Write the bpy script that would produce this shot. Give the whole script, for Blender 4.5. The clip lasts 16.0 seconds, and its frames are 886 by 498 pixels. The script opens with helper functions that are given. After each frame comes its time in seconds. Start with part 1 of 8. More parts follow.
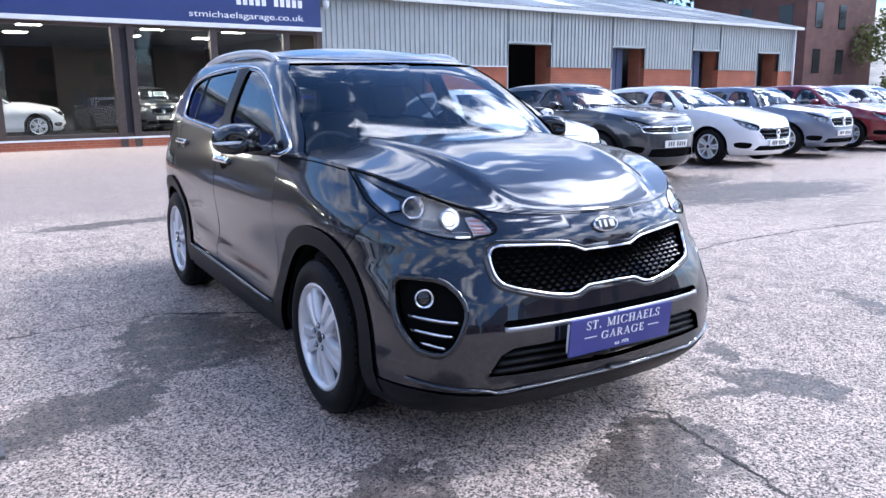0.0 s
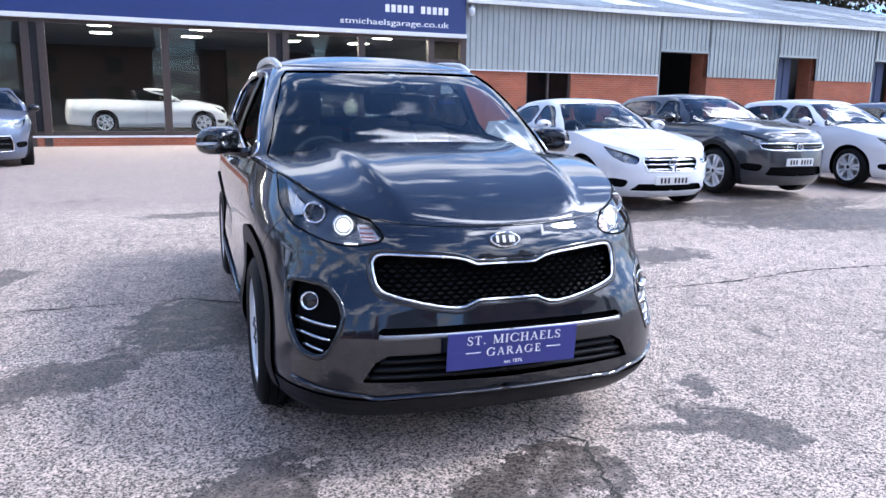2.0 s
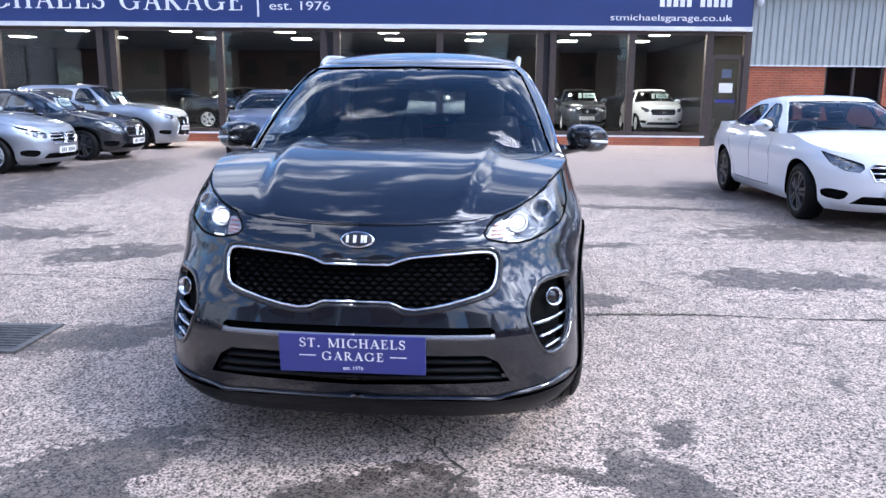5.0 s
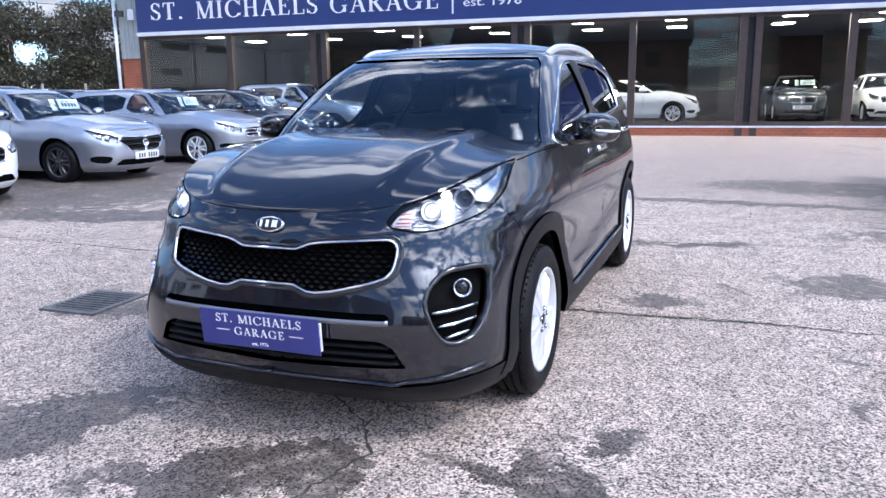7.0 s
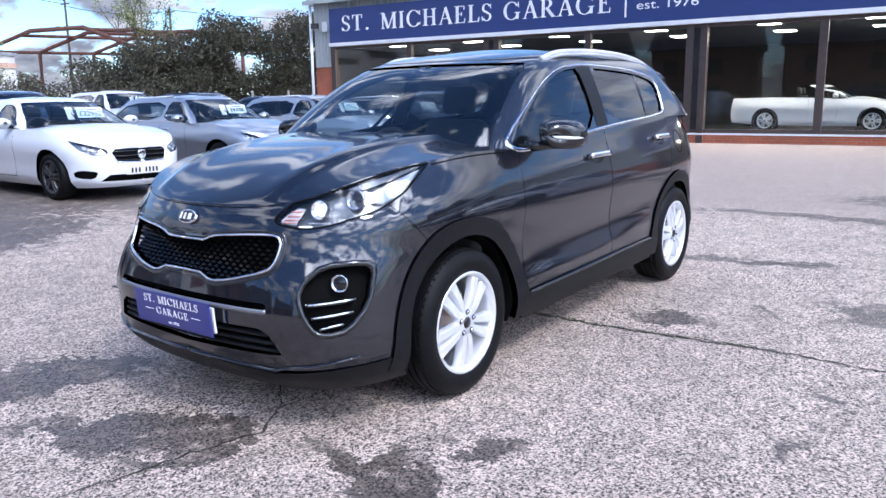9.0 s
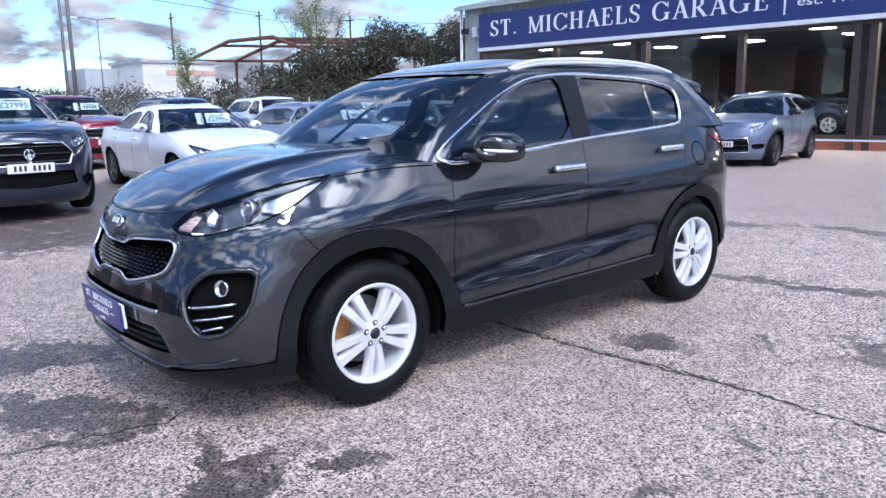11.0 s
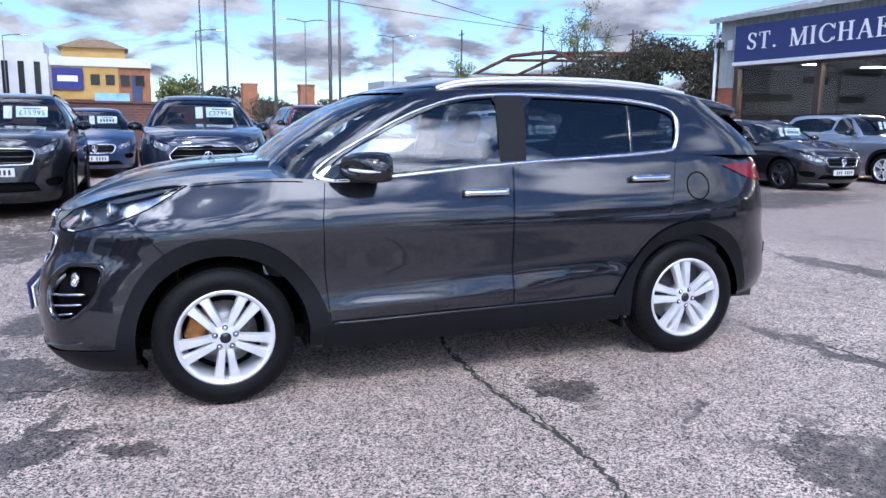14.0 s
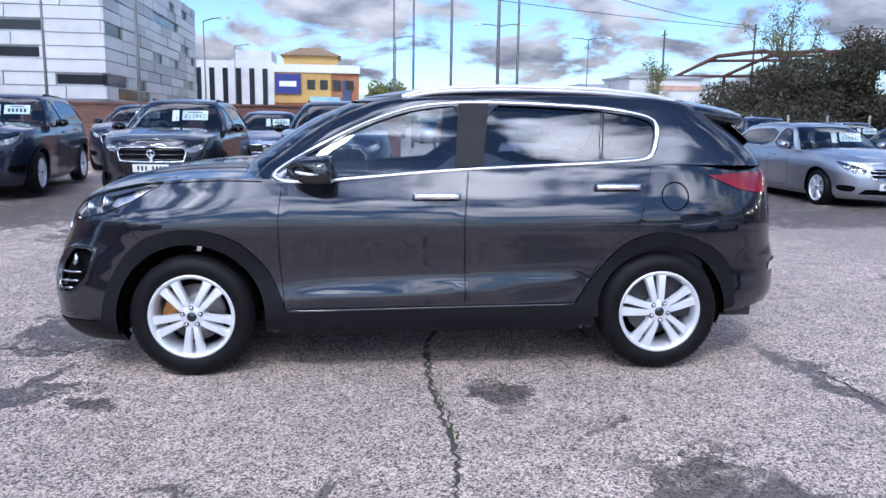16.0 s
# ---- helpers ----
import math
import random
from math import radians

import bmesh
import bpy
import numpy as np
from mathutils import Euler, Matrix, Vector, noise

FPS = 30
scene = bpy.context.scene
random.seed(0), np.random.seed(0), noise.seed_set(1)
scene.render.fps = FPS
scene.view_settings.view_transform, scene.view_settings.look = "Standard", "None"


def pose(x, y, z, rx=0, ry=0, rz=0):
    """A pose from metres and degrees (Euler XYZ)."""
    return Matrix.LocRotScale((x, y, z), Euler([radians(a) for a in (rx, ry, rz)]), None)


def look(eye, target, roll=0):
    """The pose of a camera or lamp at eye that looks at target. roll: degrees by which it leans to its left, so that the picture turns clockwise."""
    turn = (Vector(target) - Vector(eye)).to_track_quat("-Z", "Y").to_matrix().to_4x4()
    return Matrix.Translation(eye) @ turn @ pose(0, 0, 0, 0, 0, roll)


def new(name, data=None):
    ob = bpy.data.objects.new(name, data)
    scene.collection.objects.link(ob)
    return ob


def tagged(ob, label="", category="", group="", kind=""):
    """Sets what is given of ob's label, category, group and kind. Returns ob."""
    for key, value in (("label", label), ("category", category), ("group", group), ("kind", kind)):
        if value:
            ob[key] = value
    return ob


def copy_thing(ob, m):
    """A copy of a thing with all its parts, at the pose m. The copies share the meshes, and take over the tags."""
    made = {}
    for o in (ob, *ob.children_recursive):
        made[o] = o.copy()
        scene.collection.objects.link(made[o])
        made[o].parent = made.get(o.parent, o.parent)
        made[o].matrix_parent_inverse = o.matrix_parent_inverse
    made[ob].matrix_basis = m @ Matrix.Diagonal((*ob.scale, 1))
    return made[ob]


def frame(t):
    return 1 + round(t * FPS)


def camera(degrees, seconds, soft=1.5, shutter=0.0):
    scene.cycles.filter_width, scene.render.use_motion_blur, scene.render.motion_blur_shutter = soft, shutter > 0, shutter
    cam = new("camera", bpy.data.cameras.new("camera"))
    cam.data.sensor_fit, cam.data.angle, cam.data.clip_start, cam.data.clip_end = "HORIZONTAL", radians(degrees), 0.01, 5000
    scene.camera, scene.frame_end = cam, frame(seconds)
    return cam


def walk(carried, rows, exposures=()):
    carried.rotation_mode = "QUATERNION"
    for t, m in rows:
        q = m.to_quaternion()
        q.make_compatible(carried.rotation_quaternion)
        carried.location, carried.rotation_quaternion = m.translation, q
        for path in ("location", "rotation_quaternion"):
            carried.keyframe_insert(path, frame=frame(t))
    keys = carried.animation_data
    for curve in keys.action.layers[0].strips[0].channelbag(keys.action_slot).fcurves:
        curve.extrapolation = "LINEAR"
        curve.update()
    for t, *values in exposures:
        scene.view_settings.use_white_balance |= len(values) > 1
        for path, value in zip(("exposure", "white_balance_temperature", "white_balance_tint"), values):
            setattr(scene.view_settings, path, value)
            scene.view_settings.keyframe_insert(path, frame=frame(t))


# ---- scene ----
cam = camera(60.3, 16.0)
METRES, EYE, TILT, LEAN, TURN = 9.977, 1.367, 0.0, 0.0, -35.4
ROWS = [
    (0.0, 0.0, 0.0, 0.0, -0.12, -11.37, 0.59),
    (0.5, 0.0287, -0.0103, 0.0007, 2.96, -11.37, 0.18),
    (1.0, 0.0521, -0.0148, 0.0018, 5.88, -11.23, -0.3),
    (1.5, 0.0741, -0.0053, -0.0008, 9.0, -11.07, -0.65),
    (2.0, 0.1023, 0.0077, 0.0019, 12.49, -10.95, -0.8),
    (2.5, 0.132, 0.0072, 0.0008, 16.07, -10.88, -0.76),
    (3.0, 0.1627, 0.0102, 0.003, 19.91, -10.82, -0.72),
    (3.5, 0.182, 0.0261, 0.0003, 23.75, -10.82, -0.74),
    (4.0, 0.2039, 0.0491, 0.0018, 27.81, -10.91, -0.76),
    (6.5, 0.315, 0.1499, -0.0012, 48.19, -11.7, 0.44),
    (7.0, 0.3355, 0.1721, -0.0008, 52.58, -11.62, 0.7),
    (7.5, 0.3473, 0.1983, -0.0031, 56.87, -11.44, 0.72),
    (8.0, 0.3601, 0.224, -0.0016, 60.57, -11.23, 0.7),
    (8.5, 0.3841, 0.2496, -0.0027, 64.31, -11.11, 0.66),
    (11.0, 0.4398, 0.391, 0.0007, 80.92, -10.62, 0.89),
    (11.5, 0.4352, 0.4277, -0.0003, 84.64, -10.61, 0.47),
    (12.0, 0.4371, 0.4593, -0.0, 88.26, -10.49, -0.01),
    (12.5, 0.4468, 0.4964, 0.0021, 91.85, -10.31, -0.35),
    (13.0, 0.4423, 0.5238, 0.0009, 95.2, -10.07, -0.51),
    (13.5, 0.4292, 0.5579, 0.0037, 98.63, -9.81, -0.55),
    (14.0, 0.4268, 0.5935, 0.0032, 102.38, -9.57, -0.58),
    (14.5, 0.4246, 0.6288, 0.0065, 106.0, -9.39, -0.67),
    (15.0, 0.4139, 0.6562, 0.0042, 109.61, -9.28, -0.75),
    (15.5, 0.4025, 0.6882, 0.0078, 113.41, -9.32, -0.83),
    (16.0, 0.3988, 0.728, 0.0073, 117.58, -9.56, -0.86),
]
walk(cam, [(t, pose(0, 0, EYE, TILT, LEAN, TURN) @ pose(METRES * x, METRES * y, METRES * z, 90 + pitch, roll, yaw)) for t, x, y, z, yaw, pitch, roll in ROWS],
     exposures=[(0.0, 0.0, 5700.0, 11.0), (8.5, -0.10, 5700.0, 11.0), (11.5, -0.32, 5650.0, 12.0), (16.0, -0.46, 5600.0, 12.0)])

# ---- sky and sun ----
SUN_AZ, SUN_EL = 108.0, 47.0          # degrees from +y towards +x; height
world = bpy.data.worlds.new("sky")
scene.world = world
world.use_nodes = True
wt = world.node_tree
wt.nodes.clear()


def wnode(kind, **kw):
    n = wt.nodes.new(kind)
    for k, v in kw.items():
        n.inputs[k].default_value = v
    return n


sky = wnode("ShaderNodeTexSky")
sky.sky_type, sky.sun_disc = "NISHITA", False
sky.sun_elevation, sky.sun_rotation = radians(SUN_EL), radians(SUN_AZ)
sky.air_density, sky.dust_density = 1.0, 0.15
coord = wnode("ShaderNodeTexCoord")
sep = wnode("ShaderNodeSeparateXYZ")
wt.links.new(coord.outputs["Generated"], sep.inputs[0])
# flat cloud layer: direction divided by its height
den = wnode("ShaderNodeMath")
den.operation = "ADD"
den.inputs[1].default_value = 0.30
top = wnode("ShaderNodeMath")
top.operation = "MAXIMUM"
top.inputs[1].default_value = 0.0
wt.links.new(sep.outputs[2], top.inputs[0])
wt.links.new(top.outputs[0], den.inputs[0])
div = wnode("ShaderNodeVectorMath")
div.operation = "DIVIDE"
com = wnode("ShaderNodeCombineXYZ")
for k in range(3):
    wt.links.new(den.outputs[0], com.inputs[k])
wt.links.new(coord.outputs["Generated"], div.inputs[0])
wt.links.new(com.outputs[0], div.inputs[1])
cloud = wnode("ShaderNodeTexNoise", Scale=3.3, Detail=10.0, Roughness=0.56, Distortion=0.35)
wt.links.new(div.outputs[0], cloud.inputs["Vector"])
cover = wnode("ShaderNodeMapRange")
for k, v in zip(("From Min", "From Max"), (0.447, 0.533)):
    cover.inputs[k].default_value = v
thin = wnode("ShaderNodeMath")            # thicker towards the horizon, broken overhead
thin.operation = "MULTIPLY_ADD"
thin.inputs[1].default_value = -0.085
wt.links.new(top.outputs[0], thin.inputs[0])
wt.links.new(cloud.outputs["Fac"], thin.inputs[2])
east = wnode("ShaderNodeMath")             # more cloud on the sunny side
east.operation = "MULTIPLY_ADD"
east.inputs[1].default_value = 0.022
wt.links.new(sep.outputs[0], east.inputs[0])
wt.links.new(thin.outputs[0], east.inputs[2])
wt.links.new(east.outputs[0], cover.inputs["Value"])
body_noise = wnode("ShaderNodeTexNoise", Scale=4.6, Detail=7.0, Roughness=0.55)
wt.links.new(div.outputs[0], body_noise.inputs["Vector"])
ramp = wnode("ShaderNodeValToRGB")
ramp.color_ramp.elements[0].position, ramp.color_ramp.elements[0].color = 0.36, (3.3, 3.5, 4.2, 1)
ramp.color_ramp.elements[1].position, ramp.color_ramp.elements[1].color = 0.60, (8.6, 8.4, 8.6, 1)
wt.links.new(body_noise.outputs["Fac"], ramp.inputs[0])
mixc = wnode("ShaderNodeMix")
mixc.data_type = "RGBA"
wt.links.new(cover.outputs[0], mixc.inputs["Factor"])
deep = wnode("ShaderNodeVectorMath")
deep.operation = "MULTIPLY"
deep.inputs[1].default_value = (1.16, 1.38, 1.68)
wt.links.new(sky.outputs[0], deep.inputs[0])
wt.links.new(deep.outputs[0], mixc.inputs["A"])
wt.links.new(ramp.outputs[0], mixc.inputs["B"])
# the cloud deck is brighter overhead than towards the horizon
gain = wnode("ShaderNodeMapRange")
for k, v in zip(("From Min", "From Max", "To Min", "To Max"), (0.05, 0.75, 0.60, 2.9)):
    gain.inputs[k].default_value = v
wt.links.new(top.outputs[0], gain.inputs["Value"])
# and far brighter round the sun
norm = wnode("ShaderNodeVectorMath")
norm.operation = "NORMALIZE"
wt.links.new(coord.outputs["Generated"], norm.inputs[0])
dot = wnode("ShaderNodeVectorMath")
dot.operation = "DOT_PRODUCT"
wt.links.new(norm.outputs[0], dot.inputs[0])
dot.inputs[1].default_value = (math.sin(radians(SUN_AZ)) * math.cos(radians(SUN_EL)), math.cos(radians(SUN_AZ)) * math.cos(radians(SUN_EL)), math.sin(radians(SUN_EL)))
halo = wnode("ShaderNodeMapRange")
for k, v in zip(("From Min", "From Max", "To Min", "To Max"), (0.45, 1.0, 1.0, 4.5)):
    halo.inputs[k].default_value = v
halo.interpolation_type = "SMOOTHSTEP"
wt.links.new(dot.outputs["Value"], halo.inputs["Value"])
both_gain = wnode("ShaderNodeMath")
both_gain.operation = "MULTIPLY"
wt.links.new(gain.outputs[0], both_gain.inputs[0])
wt.links.new(halo.outputs[0], both_gain.inputs[1])
lift = wnode("ShaderNodeVectorMath")
lift.operation = "SCALE"
wt.links.new(ramp.outputs[0], lift.inputs[0])
wt.links.new(both_gain.outputs[0], lift.inputs["Scale"])
wt.links.new(lift.outputs[0], mixc.inputs["B"])
bg = wnode("ShaderNodeBackground", Strength=0.148)
wt.links.new(mixc.outputs["Result"], bg.inputs[0])
wout = wnode("ShaderNodeOutputWorld")
wt.links.new(bg.outputs[0], wout.inputs[0])

sun = new("sun", bpy.data.lights.new("sun", "SUN"))
sun.data.energy, sun.data.angle, sun.data.color = 2.3, radians(9.0), (1.0, 0.95, 0.89)
sun_way = Vector((math.sin(radians(SUN_AZ)) * math.cos(radians(SUN_EL)), math.cos(radians(SUN_AZ)) * math.cos(radians(SUN_EL)), math.sin(radians(SUN_EL))))
sun.matrix_world = look(tuple(sun_way * 60), (0, 0, 0))

# ---- materials ----
def ramp_node(nt, stops):
    r = nt.nodes.new("ShaderNodeValToRGB")
    while len(r.color_ramp.elements) < len(stops):
        r.color_ramp.elements.new(0.5)
    for e, (p, c) in zip(r.color_ramp.elements, stops):
        e.position, e.color = p, (*c, 1)
    return r


def noise_node(nt, scale, detail=4.0, rough=0.55, space="Object", stretch=None):
    t = nt.nodes.new("ShaderNodeTexCoord")
    n = nt.nodes.new("ShaderNodeTexNoise")
    n.inputs["Scale"].default_value, n.inputs["Detail"].default_value, n.inputs["Roughness"].default_value = scale, detail, rough
    src = t.outputs[space]
    if stretch:
        m = nt.nodes.new("ShaderNodeMapping")
        m.inputs["Scale"].default_value = stretch
        nt.links.new(src, m.inputs[0])
        src = m.outputs[0]
    nt.links.new(src, n.inputs["Vector"])
    return n


def principled(name):
    m = bpy.data.materials.new(name)
    m.use_nodes = True
    return m, m.node_tree, m.node_tree.nodes["Principled BSDF"]


def mat(name, rgb, rough=0.5, metal=0.0, vary=0.12, scale=6.0, bump=0.0, bump_scale=200.0, coat=0.0, spread=0.0, spec=0.5):
    """A plain surface: base colour that drifts at two scales, uneven gloss and a fine relief."""
    m, nt, b = principled(name)
    b.inputs["Metallic"].default_value = metal
    b.inputs["Roughness"].default_value = rough
    b.inputs["Specular IOR Level"].default_value = spec
    b.inputs["Coat Weight"].default_value = coat
    b.inputs["Coat Roughness"].default_value = 0.03
    if vary:
        n = noise_node(nt, scale, 8.0, 0.62)
        lo, hi = [tuple(max(0, c * (1 + k * vary)) for c in rgb) for k in (-1, 1)]
        r = ramp_node(nt, [(0.32, lo), (0.68, hi)])
        nt.links.new(n.outputs["Fac"], r.inputs[0])
        nt.links.new(r.outputs[0], b.inputs["Base Color"])
        if spread:
            q = nt.nodes.new("ShaderNodeMapRange")
            q.inputs["To Min"].default_value, q.inputs["To Max"].default_value = rough - spread, rough + spread
            nt.links.new(n.outputs["Fac"], q.inputs["Value"])
            nt.links.new(q.outputs[0], b.inputs["Roughness"])
    else:
        b.inputs["Base Color"].default_value = (*rgb, 1)
    if bump:
        n2 = noise_node(nt, bump_scale, 3.0, 0.6)
        bp = nt.nodes.new("ShaderNodeBump")
        bp.inputs["Strength"].default_value, bp.inputs["Distance"].default_value = bump, 0.004
        nt.links.new(n2.outputs["Fac"], bp.inputs["Height"])
        nt.links.new(bp.outputs[0], b.inputs["Normal"])
    return m


def paint(name, rgb, metal=0.35, flake=0.25):
    """Clear-coated car paint with a fine metallic flake."""
    m, nt, b = principled(name)
    n = noise_node(nt, 900.0, 1.0, 0.5)
    r = ramp_node(nt, [(0.3, tuple(c * (1 - flake) for c in rgb)), (0.7, tuple(c * (1 + flake) for c in rgb))])
    nt.links.new(n.outputs["Fac"], r.inputs[0])
    nt.links.new(r.outputs[0], b.inputs["Base Color"])
    b.inputs["Metallic"].default_value, b.inputs["Roughness"].default_value = metal, 0.34
    b.inputs["Specular IOR Level"].default_value = 0.15
    b.inputs["Coat Weight"].default_value, b.inputs["Coat Roughness"].default_value, b.inputs["Coat IOR"].default_value = 1.0, 0.05, 1.7
    return m


def glass(name, tint, rough=0.0, straight=0.07):
    """A pane: clear or tinted, with the gloss of glass."""
    m = bpy.data.materials.new(name)
    m.use_nodes = True
    nt = m.node_tree
    nt.nodes.clear()
    o = nt.nodes.new("ShaderNodeOutputMaterial")
    mix = nt.nodes.new("ShaderNodeMixShader")
    tr = nt.nodes.new("ShaderNodeBsdfTransparent")
    tr.inputs[0].default_value = (*tint, 1)
    gl = nt.nodes.new("ShaderNodeBsdfGlossy")
    gl.inputs["Roughness"].default_value = rough
    lw = nt.nodes.new("ShaderNodeLayerWeight")       # gloss grows towards a grazing view, alike from both sides
    lw.inputs["Blend"].default_value = 0.5
    pw = nt.nodes.new("ShaderNodeMath")
    pw.operation = "POWER"
    pw.inputs[1].default_value = 4.0
    nt.links.new(lw.outputs["Facing"], pw.inputs[0])
    fr = nt.nodes.new("ShaderNodeMath")
    fr.operation = "MULTIPLY_ADD"
    fr.inputs[1].default_value, fr.inputs[2].default_value = 1.0 - straight, straight
    nt.links.new(pw.outputs[0], fr.inputs[0])
    nt.links.new(fr.outputs[0], mix.inputs[0])
    nt.links.new(tr.outputs[0], mix.inputs[1])
    nt.links.new(gl.outputs[0], mix.inputs[2])
    nt.links.new(mix.outputs[0], o.inputs[0])
    return m


def glow(name, rgb, strength):
    m, nt, b = principled(name)
    b.inputs["Base Color"].default_value = (*rgb, 1)
    b.inputs["Emission Color"].default_value = (*rgb, 1)
    b.inputs["Emission Strength"].default_value = strength
    return m


M_GREY = paint("slate_grey_paint", (0.0062, 0.0074, 0.0125), 0.35)
M_TURN = mat("signal_lens", (0.70, 0.66, 0.66), 0.25, 0.2, vary=0.1, scale=60)
M_TURNRIB = mat("signal_rib", (0.62, 0.30, 0.24), 0.3, vary=0.1)
M_WHITE = paint("white_paint", (0.78, 0.79, 0.82), 0.0, 0.02)
M_SILVER = paint("silver_paint", (0.40, 0.43, 0.48), 0.85, 0.15)
M_BLACK = paint("black_paint", (0.010, 0.011, 0.014), 0.1)
M_NAVY = paint("navy_paint", (0.010, 0.016, 0.034), 0.3)
M_BLUE = paint("blue_paint", (0.025, 0.05, 0.12), 0.4)
M_BLUEGREY = paint("blue_grey_paint", (0.14, 0.17, 0.24), 0.5)
M_DGREY = paint("dark_grey_paint", (0.055, 0.060, 0.068), 0.4)
M_RED = paint("red_paint", (0.17, 0.006, 0.014), 0.25)
M_CHROME = mat("chrome", (0.82, 0.82, 0.84), 0.08, 1.0, vary=0.02)
M_ALLOY = mat("alloy_silver", (0.74, 0.75, 0.77), 0.34, 0.45, vary=0.05, coat=0.4)
M_DARKALLOY = mat("dark_alloy", (0.06, 0.06, 0.065), 0.35, 0.6, vary=0.1)
M_TYRE = mat("tyre_rubber", (0.0045, 0.0045, 0.005), 0.55, vary=0.3, scale=14, bump=0.25, bump_scale=180, spec=0.16)
M_CLAD = mat("black_plastic", (0.0062, 0.0064, 0.0075), 0.46, vary=0.2, scale=9, bump=0.15, bump_scale=700, spec=0.2)
M_ARCH = mat("worn_grey_plastic", (0.0052, 0.0056, 0.0068), 0.46, vary=0.2, scale=9, bump=0.15, bump_scale=700, spec=0.2)
M_GLOSSBLACK = mat("gloss_black_plastic", (0.008, 0.008, 0.009), 0.10, vary=0.1, coat=0.5)
# near-black: paints the shade inside hollows, and serves for black underparts
M_VOID = mat("cavity_shade_black_parts", (0.004, 0.004, 0.004), 0.9, vary=0.2, spec=0.08)
M_TRIM = mat("cabin_trim", (0.030, 0.030, 0.032), 0.7, vary=0.2, bump=0.2, bump_scale=300)
M_SEAT = mat("seat_cloth", (0.034, 0.034, 0.037), 0.85, vary=0.25, scale=30, bump=0.3, bump_scale=500)
M_SCREEN = glass("windscreen_glass", (0.82, 0.88, 0.89), 0.0, 0.085)
M_PRIVACY = glass("privacy_glass", (0.36, 0.40, 0.42), 0.0, 0.075)
M_LENS = glass("lamp_lens", (0.95, 0.96, 0.97), 0.0, 0.05)
M_REDLENS = mat("red_lamp_lens", (0.20, 0.004, 0.010), 0.14, vary=0.2, coat=0.4)
M_LAMPBOWL = mat("lamp_reflector", (0.46, 0.47, 0.49), 0.14, 0.95, vary=0.08)
M_LAMPLIT = glow("lit_lamp", (1.0, 0.98, 0.95), 1.35)
M_SATIN = mat("satin_grey", (0.26, 0.26, 0.28), 0.34, 0.7, vary=0.06)
M_LAMPGREY = mat("lamp_housing", (0.13, 0.135, 0.145), 0.20, 0.5, vary=0.2, scale=20)
M_LAMPDARK = mat("dark_lamp_housing", (0.30, 0.31, 0.34), 0.22, 0.6, vary=0.2, scale=20)
M_PLATEWHITE = mat("plate_white", (0.74, 0.74, 0.72), 0.35, vary=0.04)
M_PLATEBLUE = mat("plate_blue", (0.035, 0.042, 0.21), 0.32, vary=0.05)
M_INK = mat("black_ink", (0.01, 0.01, 0.012), 0.5, vary=0.1)
M_LETTER = mat("white_letter", (0.82, 0.82, 0.84), 0.45, vary=0.03)
M_CARD = mat("price_card", (0.72, 0.80, 0.78), 0.5, vary=0.03)
M_RUST = mat("rusty_brake", (0.45, 0.20, 0.05), 0.6, 0.3, vary=0.35, scale=40)
M_DISC = mat("brake_disc", (0.28, 0.27, 0.26), 0.35, 0.9, vary=0.2, scale=40)

# ---- shapes ----
from mathutils.geometry import delaunay_2d_cdt


def table(*kv):
    """A smooth curve through (place, value) pairs, with no overshoot."""
    xs, ys = np.array([k for k, _ in kv], float), np.array([v for _, v in kv], float)
    h, d = np.diff(xs), np.diff(ys) / np.diff(xs)
    m = np.zeros(len(xs))
    m[0], m[-1] = d[0], d[-1]
    for i in range(1, len(xs) - 1):
        if d[i - 1] * d[i] > 0:
            m[i] = 2 * d[i - 1] * d[i] / (d[i - 1] + d[i])

    def f(q):
        q = np.clip(np.asarray(q, float), xs[0], xs[-1])
        i = np.clip(np.searchsorted(xs, q) - 1, 0, len(xs) - 2)
        t = (q - xs[i]) / h[i]
        return (2 * t**3 - 3 * t**2 + 1) * ys[i] + (t**3 - 2 * t**2 + t) * h[i] * m[i] + (3 * t**2 - 2 * t**3) * ys[i + 1] + (t**3 - t**2) * h[i] * m[i + 1]
    return f


def eased(f, lo, hi, reach=0.07):
    """The same curve with its small kinks smoothed away."""
    q = np.linspace(lo, hi, 1200)
    k = np.exp(-(((np.arange(-150, 151) * (q[1] - q[0])) / reach) ** 2))
    v = np.convolve(np.pad(f(q), 150, mode="reflect", reflect_type="odd"), k / k.sum(), mode="valid")
    return lambda x: np.interp(np.asarray(x, float), q, v)


